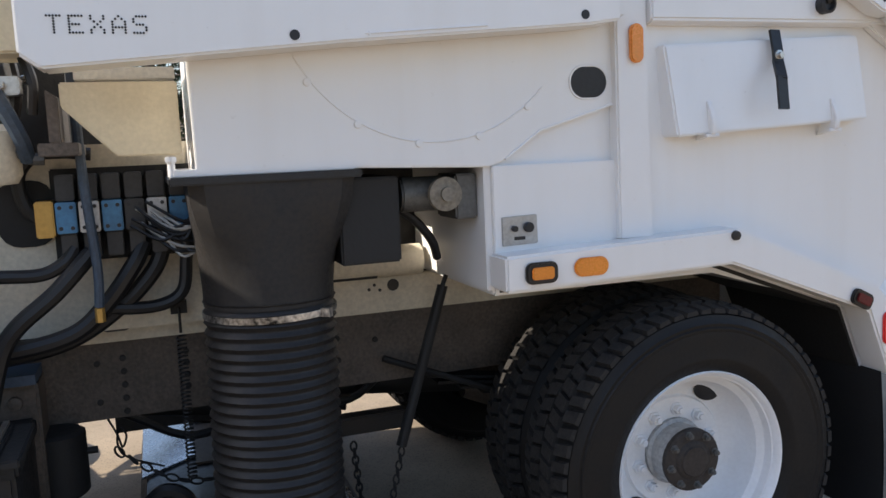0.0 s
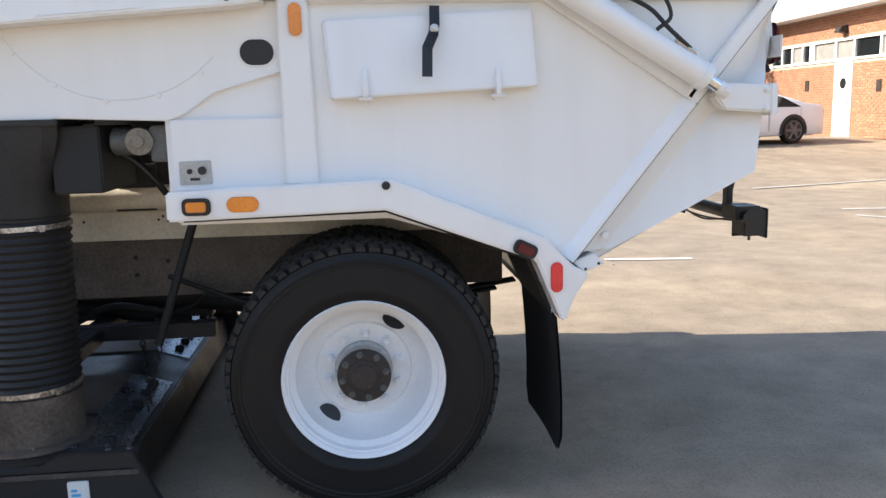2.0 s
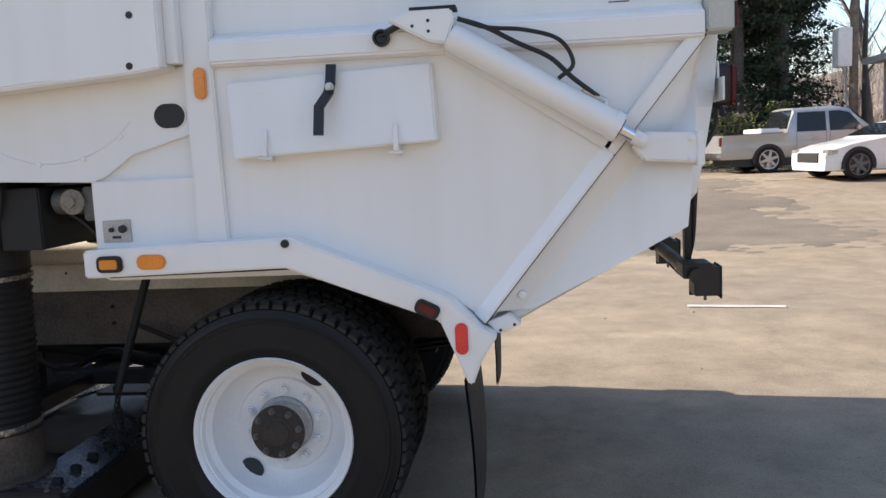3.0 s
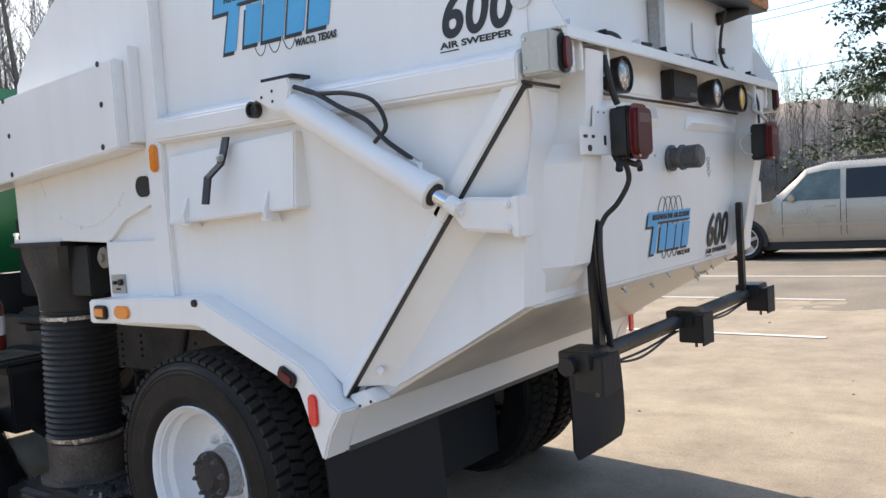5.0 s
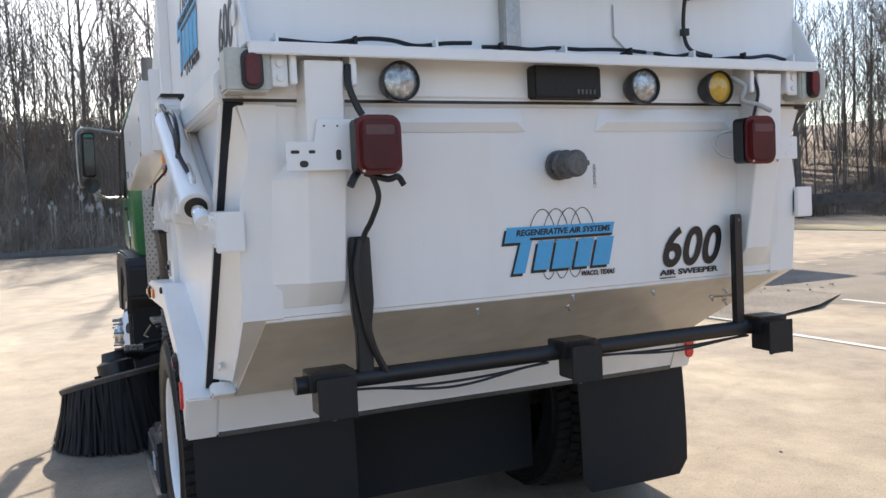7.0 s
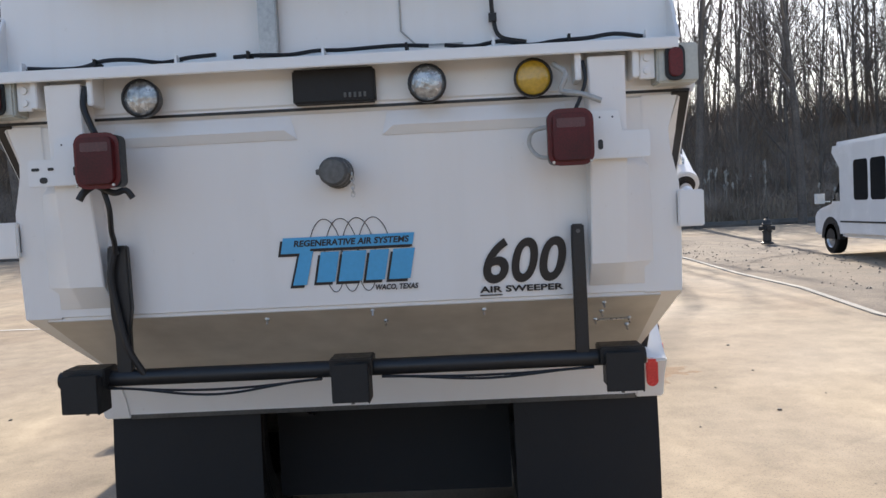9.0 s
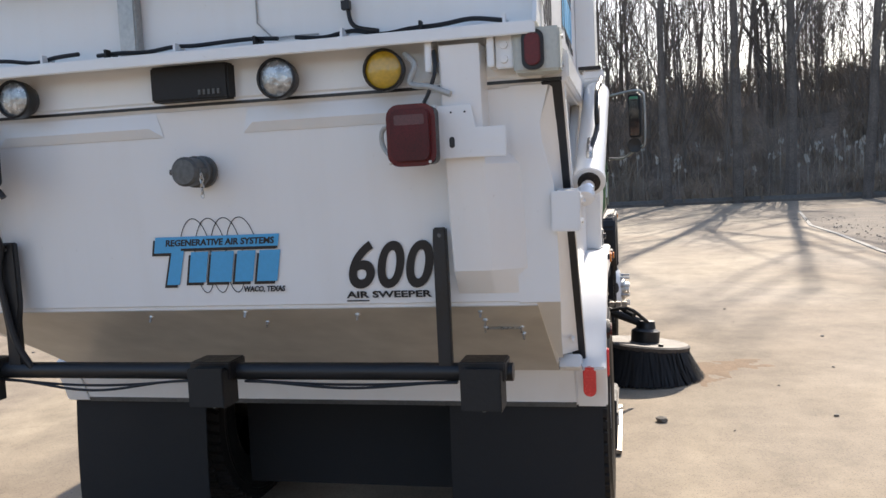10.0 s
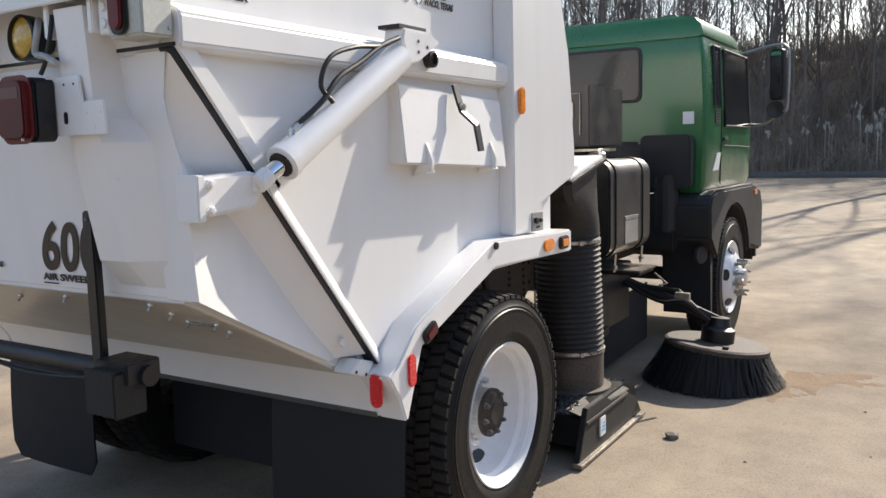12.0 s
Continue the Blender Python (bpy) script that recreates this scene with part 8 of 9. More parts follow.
# ---- vehicles ----
def vehicle(name, label, category, m, length, width, paint, roof, belt, hood_z, glass, wheel_x, wheel_r, alloy, sill=0.28, tumble=0.16, lamps=True, cladding=None, clear=None, rails=False):
    """A car from its side outline. roof: (x, z) points of the upper outline from nose (x = 0) to tail; belt: height of the waist."""
    car = thing(name, label, category, m)
    px, pz = [p[0] for p in roof], [p[1] for p in roof]
    hw = width / 2

    def section(x):
        top = float(np.interp(x, px, pz))
        plan = hw * (1 - 0.13 * (1 - min(1, x / 0.55)) ** 2 - 0.09 * (1 - min(1, (length - x) / 0.45)) ** 2)
        b = min(belt, top - 0.03)
        up = max(0.0, top - belt)
        inset = tumble * min(1.0, up / 0.45)
        return [(plan * 0.93, sill), (plan * 0.985, sill + 0.10), (plan, sill + (b - sill) * 0.55), (plan * 0.985, b), (plan - inset * 0.80, b + (top - b) * 0.82), (plan - inset - 0.05, b + (top - b) * 0.96), (plan * 0.5, top), (0.0, top + 0.01)]
    xs = sorted(set(np.linspace(0, length, 30).tolist() + px))
    bm = bmesh.new()
    rings = []
    for x in xs:
        half = section(x)
        rings.append([bm.verts.new((x, -y, z)) for y, z in half] + [bm.verts.new((x, y, z)) for y, z in half[-2::-1]])
    for a, b in zip(rings, rings[1:]):
        for k in range(len(a) - 1):
            bm.faces.new((a[k], a[k + 1], b[k + 1], b[k]))
        bm.faces.new((a[-1], a[0], b[0], b[-1]))
    bm.faces.new(rings[0])
    bm.faces.new(rings[-1])
    part("body", bm, paint, car, angle=50)
    for gi, (x0, x1, f0, f1) in enumerate(glass):
        for s in (-1, 1):
            bm = bmesh.new()
            cols = np.linspace(0, 1, 7)
            lo, hi = [], []
            for t in cols:
                xa, xb = x0 + (x1 - x0) * t, f0 + (f1 - f0) * t
                sa, sb = section(xa), section(xb)
                lo.append(bm.verts.new((xa, s * (sa[3][0] + 0.006), belt + 0.02)))
                tb = float(np.interp(xb, px, pz))
                hi.append(bm.verts.new((xb, s * (sb[4][0] + 0.008), max(belt + 0.03, belt + (tb - belt) * 0.80))))
            for i in range(6):
                bm.faces.new((lo[i], lo[i + 1], hi[i + 1], hi[i]))
            part("side_window", bm, clear if gi == 0 and clear else GLASS_DARK, car, "clear tinted side window" if gi == 0 and clear else "dark side window")
    for (xa, za), (xb, zb) in zip(roof, roof[1:]):
        if abs(zb - za) > 0.25 and max(za, zb) > belt + 0.2 and 0.5 < xa < length - 0.05 and abs(xb - xa) > 0.08:
            bm = bmesh.new()
            t0, t1 = (0.12, 0.90)
            if zb < za:
                t0, t1 = 0.10, 0.88
            pts = []
            for t in (t0, t1):
                x, z = xa + (xb - xa) * t, za + (zb - za) * t
                w = section(x)[5][0] - 0.02
                nx, nz = -(zb - za), (xb - xa)
                L = math.hypot(nx, nz)
                pts.append([bm.verts.new((x + 0.012 * nx / L, y, z + 0.018 * abs(nz) / L + 0.006)) for y in (-w, 0, w)])
            for i in range(2):
                bm.faces.new((pts[0][i], pts[0][i + 1], pts[1][i + 1], pts[1][i]))
            part("windscreen", bm, GLASS_DARK, car, "dark glass screen")
    tbm = bmesh.new()
    lathe(tbm, [(wheel_r * 0.72, -0.10), (wheel_r * 0.92, -0.115), (wheel_r, -0.08), (wheel_r, 0.08), (wheel_r * 0.92, 0.115), (wheel_r * 0.72, 0.10)], 32, Matrix.Rotation(radians(90), 4, "X"), close=False)
    tm = mesh_of("tyre", tbm, RUBBER)
    rbm = bmesh.new()
    for s in (1,):
        lathe(rbm, [(wheel_r * 0.74, 0.095), (wheel_r * 0.73, 0.108), (wheel_r * 0.67, 0.102), (wheel_r * 0.65, 0.0), (0.06, 0.0)], 28, close=False)
    rm = mesh_of("rim", rbm, PLASTIC, smooth=False)
    rm.materials[0] = alloy
    sbm = bmesh.new()
    prism(sbm, [(0.045, -0.045), (wheel_r * 0.66, -0.032), (wheel_r * 0.69, 0.0), (wheel_r * 0.66, 0.032), (0.045, 0.045)], 0.062, 0.104, "z")
    sm = mesh_of("spoke", sbm, alloy, 0.006)
    cbm = bmesh.new()
    lathe(cbm, [(0.075, 0.06), (0.07, 0.108), (0.04, 0.113), (0.0001, 0.114)], 14, close=False)
    cm = mesh_of("hub_cap", cbm, alloy)
    abm = bmesh.new()
    prism(abm, [((wheel_r + 0.072) * math.cos(t), (wheel_r + 0.072) * math.sin(t)) for t in np.linspace(-0.25, math.pi + 0.25, 20)], 0.0, 0.16, "z")
    am = mesh_of("wheel_arch", abm, PLASTIC)
    for x in wheel_x:
        for s in (-1, 1):
            yy = s * (section(x)[2][0] - 0.085)
            turn = Matrix.Rotation(radians(-90 * s), 4, "X")
            part("wheel_arch", am, None, car, "dark wheel arch", m=Matrix.Translation((x, s * (section(x)[2][0] - 0.156), wheel_r)) @ (Matrix.Rotation(radians(90), 4, "X") if s < 0 else Matrix.Rotation(radians(-90), 4, "X") @ Matrix.Rotation(math.pi, 4, "Z")))
            w = part("wheel", rm, None, car, "alloy wheel", m=Matrix.Translation((x, yy, wheel_r)) @ turn)
            part("tyre", tm, None, w, "black tyre", m=turn.inverted())
            for k in range(6):
                part("spoke", sm, None, w, m=Matrix.Rotation(2 * math.pi * k / 6 + 0.3 * x, 4, "Z"))
            part("hub_cap", cm, None, w)
    e = section(0.02)[2][0]
    if lamps:
        for s in (-1, 1):
            bm = bmesh.new()
            box(bm, 0.03, 0.30, s * hw * 0.80 - 0.14, s * hw * 0.80 + 0.14, hood_z - 0.19, hood_z - 0.07)
            part("headlight", bm, CLEAR_LENS, car, "clear headlight", bevel=0.02)
            bm = bmesh.new()
            box(bm, length - 0.12, length + 0.01, s * hw * 0.80 - 0.09, s * hw * 0.80 + 0.09, belt - 0.32, belt - 0.06)
            part("tail_light", bm, RED, car, "red tail light", bevel=0.02)
            bm = bmesh.new()
            mx = glass[0][0] + 0.12
            box(bm, mx, mx + 0.13, s * (hw + 0.02) - 0.08, s * (hw + 0.02) + 0.08, belt + 0.0, belt + 0.14)
            part("door_mirror", bm, paint, car, "door mirror", bevel=0.03)
            for gx in (glass[0][1] - 0.18, glass[0][1] + 0.9 if len(glass) > 1 else glass[0][1] - 0.18):
                bm = bmesh.new()
                yy = s * (section(gx)[3][0] + 0.004)
                box(bm, gx - 0.10, gx + 0.10, yy - 0.012, yy + 0.012, belt - 0.13, belt - 0.09)
                part("door_handle", bm, cladding or paint, car, "door handle", bevel=0.006)
    for s in (-1, 1):
        for gx in [g for pair in glass for g in pair[:2]]:
            bm = bmesh.new()
            ys = s * (section(gx)[2][0] + 0.002)
            tube(bm, [(gx, s * (section(gx)[1][0] + 0.002), sill + 0.12), (gx, ys, sill + (belt - sill) * 0.55), (gx, s * (section(gx)[3][0] + 0.003), belt)], 0.005, 4)
            part("shut_line", bm, INK, car)
    bm = bmesh.new()
    box(bm, -0.02, 0.05, -hw * 0.55, hw * 0.55, sill + 0.18, hood_z - 0.14)
    part("grille", bm, PLASTIC, car, "dark grille", bevel=0.02)
    bm = bmesh.new()
    box(bm, 0.3, length - 0.3, -hw * 0.88, hw * 0.88, 0.20, sill + 0.06)
    part("underbody", bm, PLASTIC, car, "dark underbody")
    if rails:
        zt = max(pz)
        for s in (-1, 1):
            bm = bmesh.new()
            tube(bm, [(2.7, s * 0.66, zt), (2.8, s * 0.67, zt + 0.06), (4.0, s * 0.68, zt + 0.07), (5.0, s * 0.67, zt + 0.06), (5.1, s * 0.66, zt)], 0.018, 6)
            part("roof_rail", bm, PLASTIC, car, "black roof rail")
            bm = bmesh.new()
            ye = hw * 0.998
            box(bm, 1.45, 3.72, s * ye - 0.012, s * ye + 0.012, sill + 0.30, sill + 0.345)
            box(bm, 1.45, 3.72, s * ye - 0.010, s * ye + 0.010, sill + 0.385, sill + 0.40)
            part("side_moulding", bm, paint, car, "body side moulding", bevel=0.004)
            bm = bmesh.new()
            box(bm, 0.02, 0.60, s * hw * 0.90 - 0.03, s * hw * 0.90 + 0.03, sill + 0.02, sill + 0.22)
            part("bumper_corner", bm, PLASTIC, car, "dark lower bumper corner", bevel=0.02)
    return car


def facing(x, y, deg):
    """Nose at (x, y), pointing to deg in the plan."""
    return Matrix.Translation((x, y, height(x, y))) @ Matrix.Rotation(radians(deg + 180), 4, "Z")


COUPE = [(0.0, 0.60), (0.12, 0.70), (0.55, 0.82), (1.05, 0.90), (1.35, 0.95), (2.10, 1.31), (2.4, 1.37), (2.7, 1.38), (3.1, 1.33), (3.55, 1.20), (3.95, 1.06), (4.2, 1.02), (4.48, 1.0), (4.56, 0.72)]
vehicle("white_coupe", "pearl white coupe with dark wheels parked on the lot", "car", facing(7.62, 16.75, 190), 4.56, 1.85, CARWHITE, COUPE, 0.93, 0.78, [(1.55, 2.80, 2.12, 2.72), (2.83, 3.78, 2.75, 3.3)], (0.75, 3.56), 0.345, ALLOY_DK, sill=0.22, tumble=0.24)
BIG_SUV = [(0.0, 0.74), (0.05, 0.90), (0.20, 1.00), (0.60, 1.08), (1.35, 1.14), (1.50, 1.18), (2.10, 1.78), (2.5, 1.87), (5.2, 1.87), (5.5, 1.70), (5.62, 1.10), (5.64, 0.60)]
vehicle("tan_suv", "tan metallic sport utility wagon with roof rails, parked", "car", facing(-3.3, 14.7, 181), 5.64, 2.0, CARTAN, BIG_SUV, 1.14, 1.10, [(1.70, 2.75, 2.15, 2.75), (2.85, 3.85, 2.85, 3.80), (3.98, 5.35, 3.95, 5.25)], (0.95, 4.25), 0.39, ALLOY, sill=0.36, tumble=0.18, clear=GLASS_TINT, rails=True)
vehicle("dark_suv", "black sport utility wagon parked far across the lot", "car", facing(-14.85, 31.2, 200), 5.1, 1.98, CARBLACK, BIG_SUV[:-3] + [(4.9, 1.65), (5.08, 1.10), (5.1, 0.6)], 1.12, 1.08, [(1.70, 2.75, 2.15, 2.75), (2.85, 3.85, 2.85, 3.80), (3.95, 4.75, 3.95, 4.65)], (0.95, 4.0), 0.38, ALLOY_DK, sill=0.34)
SEDAN = [(0.0, 0.62), (0.15, 0.78), (1.3, 0.97), (1.5, 1.0), (2.2, 1.42), (2.7, 1.46), (3.4, 1.42), (4.2, 1.06), (4.85, 1.02), (4.95, 0.70)]
vehicle("dark_sedan", "black sedan parked across the lot", "car", facing(-9.4, 31.6, 12), 4.95, 1.9, CARBLACK, SEDAN, 0.98, 0.86, [(1.8, 2.75, 2.25, 2.75), (2.85, 3.8, 2.85, 3.5)], (0.95, 3.85), 0.34, ALLOY, sill=0.24, tumble=0.2)
PICKUP = [(0.0, 0.85), (0.10, 1.05), (1.30, 1.14), (1.45, 1.17), (2.05, 1.76), (2.4, 1.86), (3.7, 1.84), (3.92, 1.16), (3.98, 1.13), (5.75, 1.12), (5.80, 0.62)]
for nm, lab, mat, mm, x in (("white_pickup", "white crew pickup truck parked near the road", CARWHITE, facing(-8.75, 25.7, -15.5), 0.6), ("silver_pickup", "silver pickup truck with an open bed parked by shrubs", CARSILVER, facing(12.15, 22.1, 5), 0)):
    pk = vehicle(nm, lab, "pickup truck", mm, 5.80 + x, 1.98, mat, PICKUP[:8] + [(a + x, b) for a, b in PICKUP[8:]], 1.13, 1.06, [(1.70, 2.70, 2.10, 2.70), (2.80, 3.65, 2.80, 3.60)], (0.98, 4.45 + x), 0.385, ALLOY, sill=0.42)
    bm = bmesh.new()
    box(bm, 4.05 + x, 5.70 + x, -0.80, 0.80, 1.125, 1.14)
    part("bed_liner", bm, PLASTIC, pk, "dark bed opening")
    bm = bmesh.new()
    box(bm, 5.78 + x, 5.93 + x, -0.92, 0.92, 0.48, 0.62)
    part("rear_bumper", bm, STEEL, pk, "bright step bumper", bevel=0.02)
    if nm == "silver_pickup":
        bm = bmesh.new()
        box(bm, 4.05, 4.6, -0.75, 0.75, 1.14, 1.28)
        part("bed_box", bm, LABEL, pk, "white box in the bed", bevel=0.02)


def shuttle_bus():
    """Nose towards local -x."""
    m = Matrix.Translation((-17.3, 10.5, 0.03))
    b = thing("shuttle_bus", "white shuttle bus with dark windows standing on the gravel", "bus", m)
    bm = bmesh.new()
    prism(bm, [(1.75, 0.45), (1.75, 2.05), (1.35, 2.45), (1.45, 2.72), (7.2, 2.72), (7.35, 2.6), (7.35, 0.45)], -1.15, 1.15)
    part("body", bm, CARWHITE, b, bevel=0.10)
    bm = bmesh.new()
    prism(bm, [(0.0, 0.45), (0.0, 0.95), (0.15, 1.10), (0.95, 1.25), (1.55, 1.98), (2.0, 2.05), (2.0, 0.45)], -0.98, 0.98)
    part("cab", bm, CARWHITE, b, "white van cab", bevel=0.06)
    for s in (-1, 1):
        for k in range(5):
            bm = bmesh.new()
            x = 2.55 + 0.78 * k
            prism(bm, rounded(x + 0.33, 1.78, 0.66, 0.92, 0.09), s * 1.145, s * 1.156)
            part("window", bm, GLASS_DARK, b, "dark rounded window", bevel=0.004)
        bm = bmesh.new()
        prism(bm, [(1.10, 1.30), (1.95, 1.30), (1.95, 1.92), (1.58, 1.92)], s * 0.975, s * 0.99)
        part("cab_window", bm, GLASS_DARK, b, "dark cab window")
        bm = bmesh.new()
        box(bm, 1.85, 7.3, s * 1.152 - 0.005, s * 1.152 + 0.005, 0.80, 0.84)
        box(bm, 6.95, 6.99, s * 1.152 - 0.004, s * 1.152 + 0.004, 0.5, 2.6)
        box(bm, 6.2, 6.36, s * 1.152 - 0.006, s * 1.152 + 0.006, 0.92, 1.12)
        part("rub_rail", bm, PLASTIC, b, "dark rub rail")
        for x in (0.95, 5.15):
            bm = bmesh.new()
            prism(bm, [(x + 0.50 * math.cos(t), 0.42 + 0.50 * math.sin(t)) for t in np.linspace(-0.1, math.pi + 0.1, 16)], s * 0.85, s * (1.156 if x > 2 else 0.99))
            part("wheel_arch", bm, PLASTIC, b, "dark wheel arch")
            bm = bmesh.new()
            mm = Matrix.Translation((x, s * (1.03 if x > 2 else 0.86), 0.39)) @ Matrix.Rotation(radians(-90 * s), 4, "X")
            lathe(bm, [(0.22, -0.12), (0.37, -0.12), (0.39, -0.07), (0.39, 0.10), (0.36, 0.13), (0.24, 0.13)], 28, mm, close=False)
            w = part("wheel", bm, RUBBER, b, "black tyre")
            bm = bmesh.new()
            lathe(bm, [(0.24, 0.13), (0.21, 0.09), (0.08, 0.07), (0.07, 0.12), (0.0001, 0.13)], 24, mm, close=False)
            part("rim", bm, ALLOY, w, "pale steel rim")
        bm = bmesh.new()
        box(bm, 0.9, 1.05, s * 1.25 - 0.10, s * 1.25 + 0.10, 1.25, 1.50)
        tube(bm, [(1.0, s * 1.0, 1.3), (1.0, s * 1.25, 1.3)], 0.015, 6)
        part("mirror", bm, LABEL, b, "white door mirror", bevel=0.02)
    bm = bmesh.new()
    box(bm, 7.35, 7.40, -1.0, 1.0, 0.45, 0.62)
    box(bm, 7.35, 7.365, -0.4, 0.4, 1.2, 2.3)
    part("rear_bumper", bm, PLASTIC, b, "black bumper and rear door")
    for s in (-1, 1):
        for z in (0.95, 1.1):
            bm = bmesh.new()
            lathe(bm, [(0.06, 0), (0.055, 0.02), (0.0001, 0.025)], 14, Matrix.Translation((7.35, s * 0.95, z)) @ Matrix.Rotation(radians(90), 4, "Y"), close=False)
            part("tail_light", bm, RED, b, "round red tail light")
    return b


shuttle_bus()


# ---- street furniture ----
def hydrant(x, y):
    b = bmesh.new()
    lathe(b, [(0.0001, 0), (0.19, 0), (0.19, 0.05), (0.13, 0.07), (0.125, 0.36), (0.15, 0.37), (0.15, 0.42), (0.125, 0.43), (0.12, 0.58), (0.16, 0.59), (0.16, 0.63), (0.13, 0.65), (0.10, 0.76), (0.04, 0.80), (0.04, 0.86), (0.0001, 0.86)], 20, close=False)
    h = thing("fire_hydrant", "dark painted fire hydrant at the gravel's edge", "fire hydrant", Matrix.Translation((x, y, 0.04)))
    part("barrel", b, HYDRANT, h)
    for d in (0, 90, 180):
        b = bmesh.new()
        lathe(b, [(0.065, 0.10), (0.065, 0.19), (0.075, 0.19), (0.075, 0.23), (0.0001, 0.24)], 14, Matrix.Translation((0, 0, 0.50)) @ Matrix.Rotation(radians(d), 4, "Z") @ Matrix.Rotation(radians(90), 4, "X"), close=False)
        part("nozzle_cap", b, HYDRANT, h)


hydrant(-21.7, 9.9)


def utility_pole(x, y, h, boxed):
    p = thing("utility_pole", "weathered wooden utility pole" + (" with a white cabinet" if boxed else ""), "utility pole", Matrix.Translation((x, y, height(x, y))))
    b = bmesh.new()
    tube(b, [(0, 0, -0.2), (0, 0, h)], 0.16, 14, 0.11)
    part("pole", b, WOOD_POLE, p)
    b = bmesh.new()
    box(b, -1.2, 1.2, -0.06, 0.06, h - 0.9, h - 0.78)
    part("cross_arm", b, WOOD_POLE, p, bevel=0.01)
    if boxed:
        b = bmesh.new()
        box(b, -0.62, -0.16, -0.30, 0.30, 3.3, 4.6)
        part("cabinet", b, TRIM_WHITE, p, "white metal cabinet", bevel=0.02)
        b = bmesh.new()
        tube(b, [(-0.2, 0.1, 0), (-0.2, 0.1, 3.3)], 0.03, 8)
        tube(b, spline([(-0.3, 0, 3.3), (-0.35, 0.1, 3.0), (-0.2, 0.12, 2.7)], 4), 0.02, 6)
        part("conduit", b, GREY_CABLE, p, "grey conduit")
    return p


utility_pole(12.05, 26.0, 9.5, True)
utility_pole(-20.5, 34.0, 9.0, False)
utility_pole(-16.0, -27.0, 10.0, False)
for a, b_ in (((12.05, 26.0, 9.0), (-20.5, 34.0, 8.6)), ((12.05, 26.0, 8.7), (-20.5, 34.0, 8.3)), ((12.05, 26.0, 6.6), (-20.5, 34.0, 6.2)), ((-20.5, 34.0, 8.6), (-60.0, 52.0, 12.0))):
    bm = bmesh.new()
    A, B_ = Vector(a), Vector(b_)
    tube(bm, [A + (B_ - A) * t - Vector((0, 0, 1.6 * 4 * t * (1 - t) * 0.4)) for t in np.linspace(0, 1, 16)], 0.014, 4)
    solid("overhead_cable", bm, CABLE, "black overhead cable between utility poles", "cable", "structure")
# sign board
sg = thing("sign_board", "black sign board on two posts standing on the verge", "sign", Matrix.Translation((-19.8, 30.2, -0.32)) @ Matrix.Rotation(radians(-38), 4, "Z"))
bm = bmesh.new()
box(bm, -0.85, 0.85, -0.03, 0.03, 1.15, 2.55)
part("board", bm, PLASTIC, sg, "black board", bevel=0.01)
for s in (-1, 1):
    bm = bmesh.new()
    box(bm, s * 0.85 - 0.035, s * 0.85 + 0.035, -0.04, 0.04, 0, 2.58)
    box(bm, s * 0.85 - 0.4, s * 0.85 + 0.4, -0.2, 0.2, 0, 0.05)
    part("post", bm, BLACK, sg, "black post with a foot")
for x0, x1, z0, z1, mat in ((-0.15, 0.70, 2.18, 2.42, LABEL), (-0.7, -0.3, 2.12, 2.46, RED), (-0.65, 0.60, 1.72, 1.78, LABEL), (-0.60, 0.40, 1.32, 1.36, LABEL)):
    bm = bmesh.new()
    box(bm, x0, x1, -0.036, -0.031, z0, z1)
    part("print_bar", bm, mat, sg, smooth=False)


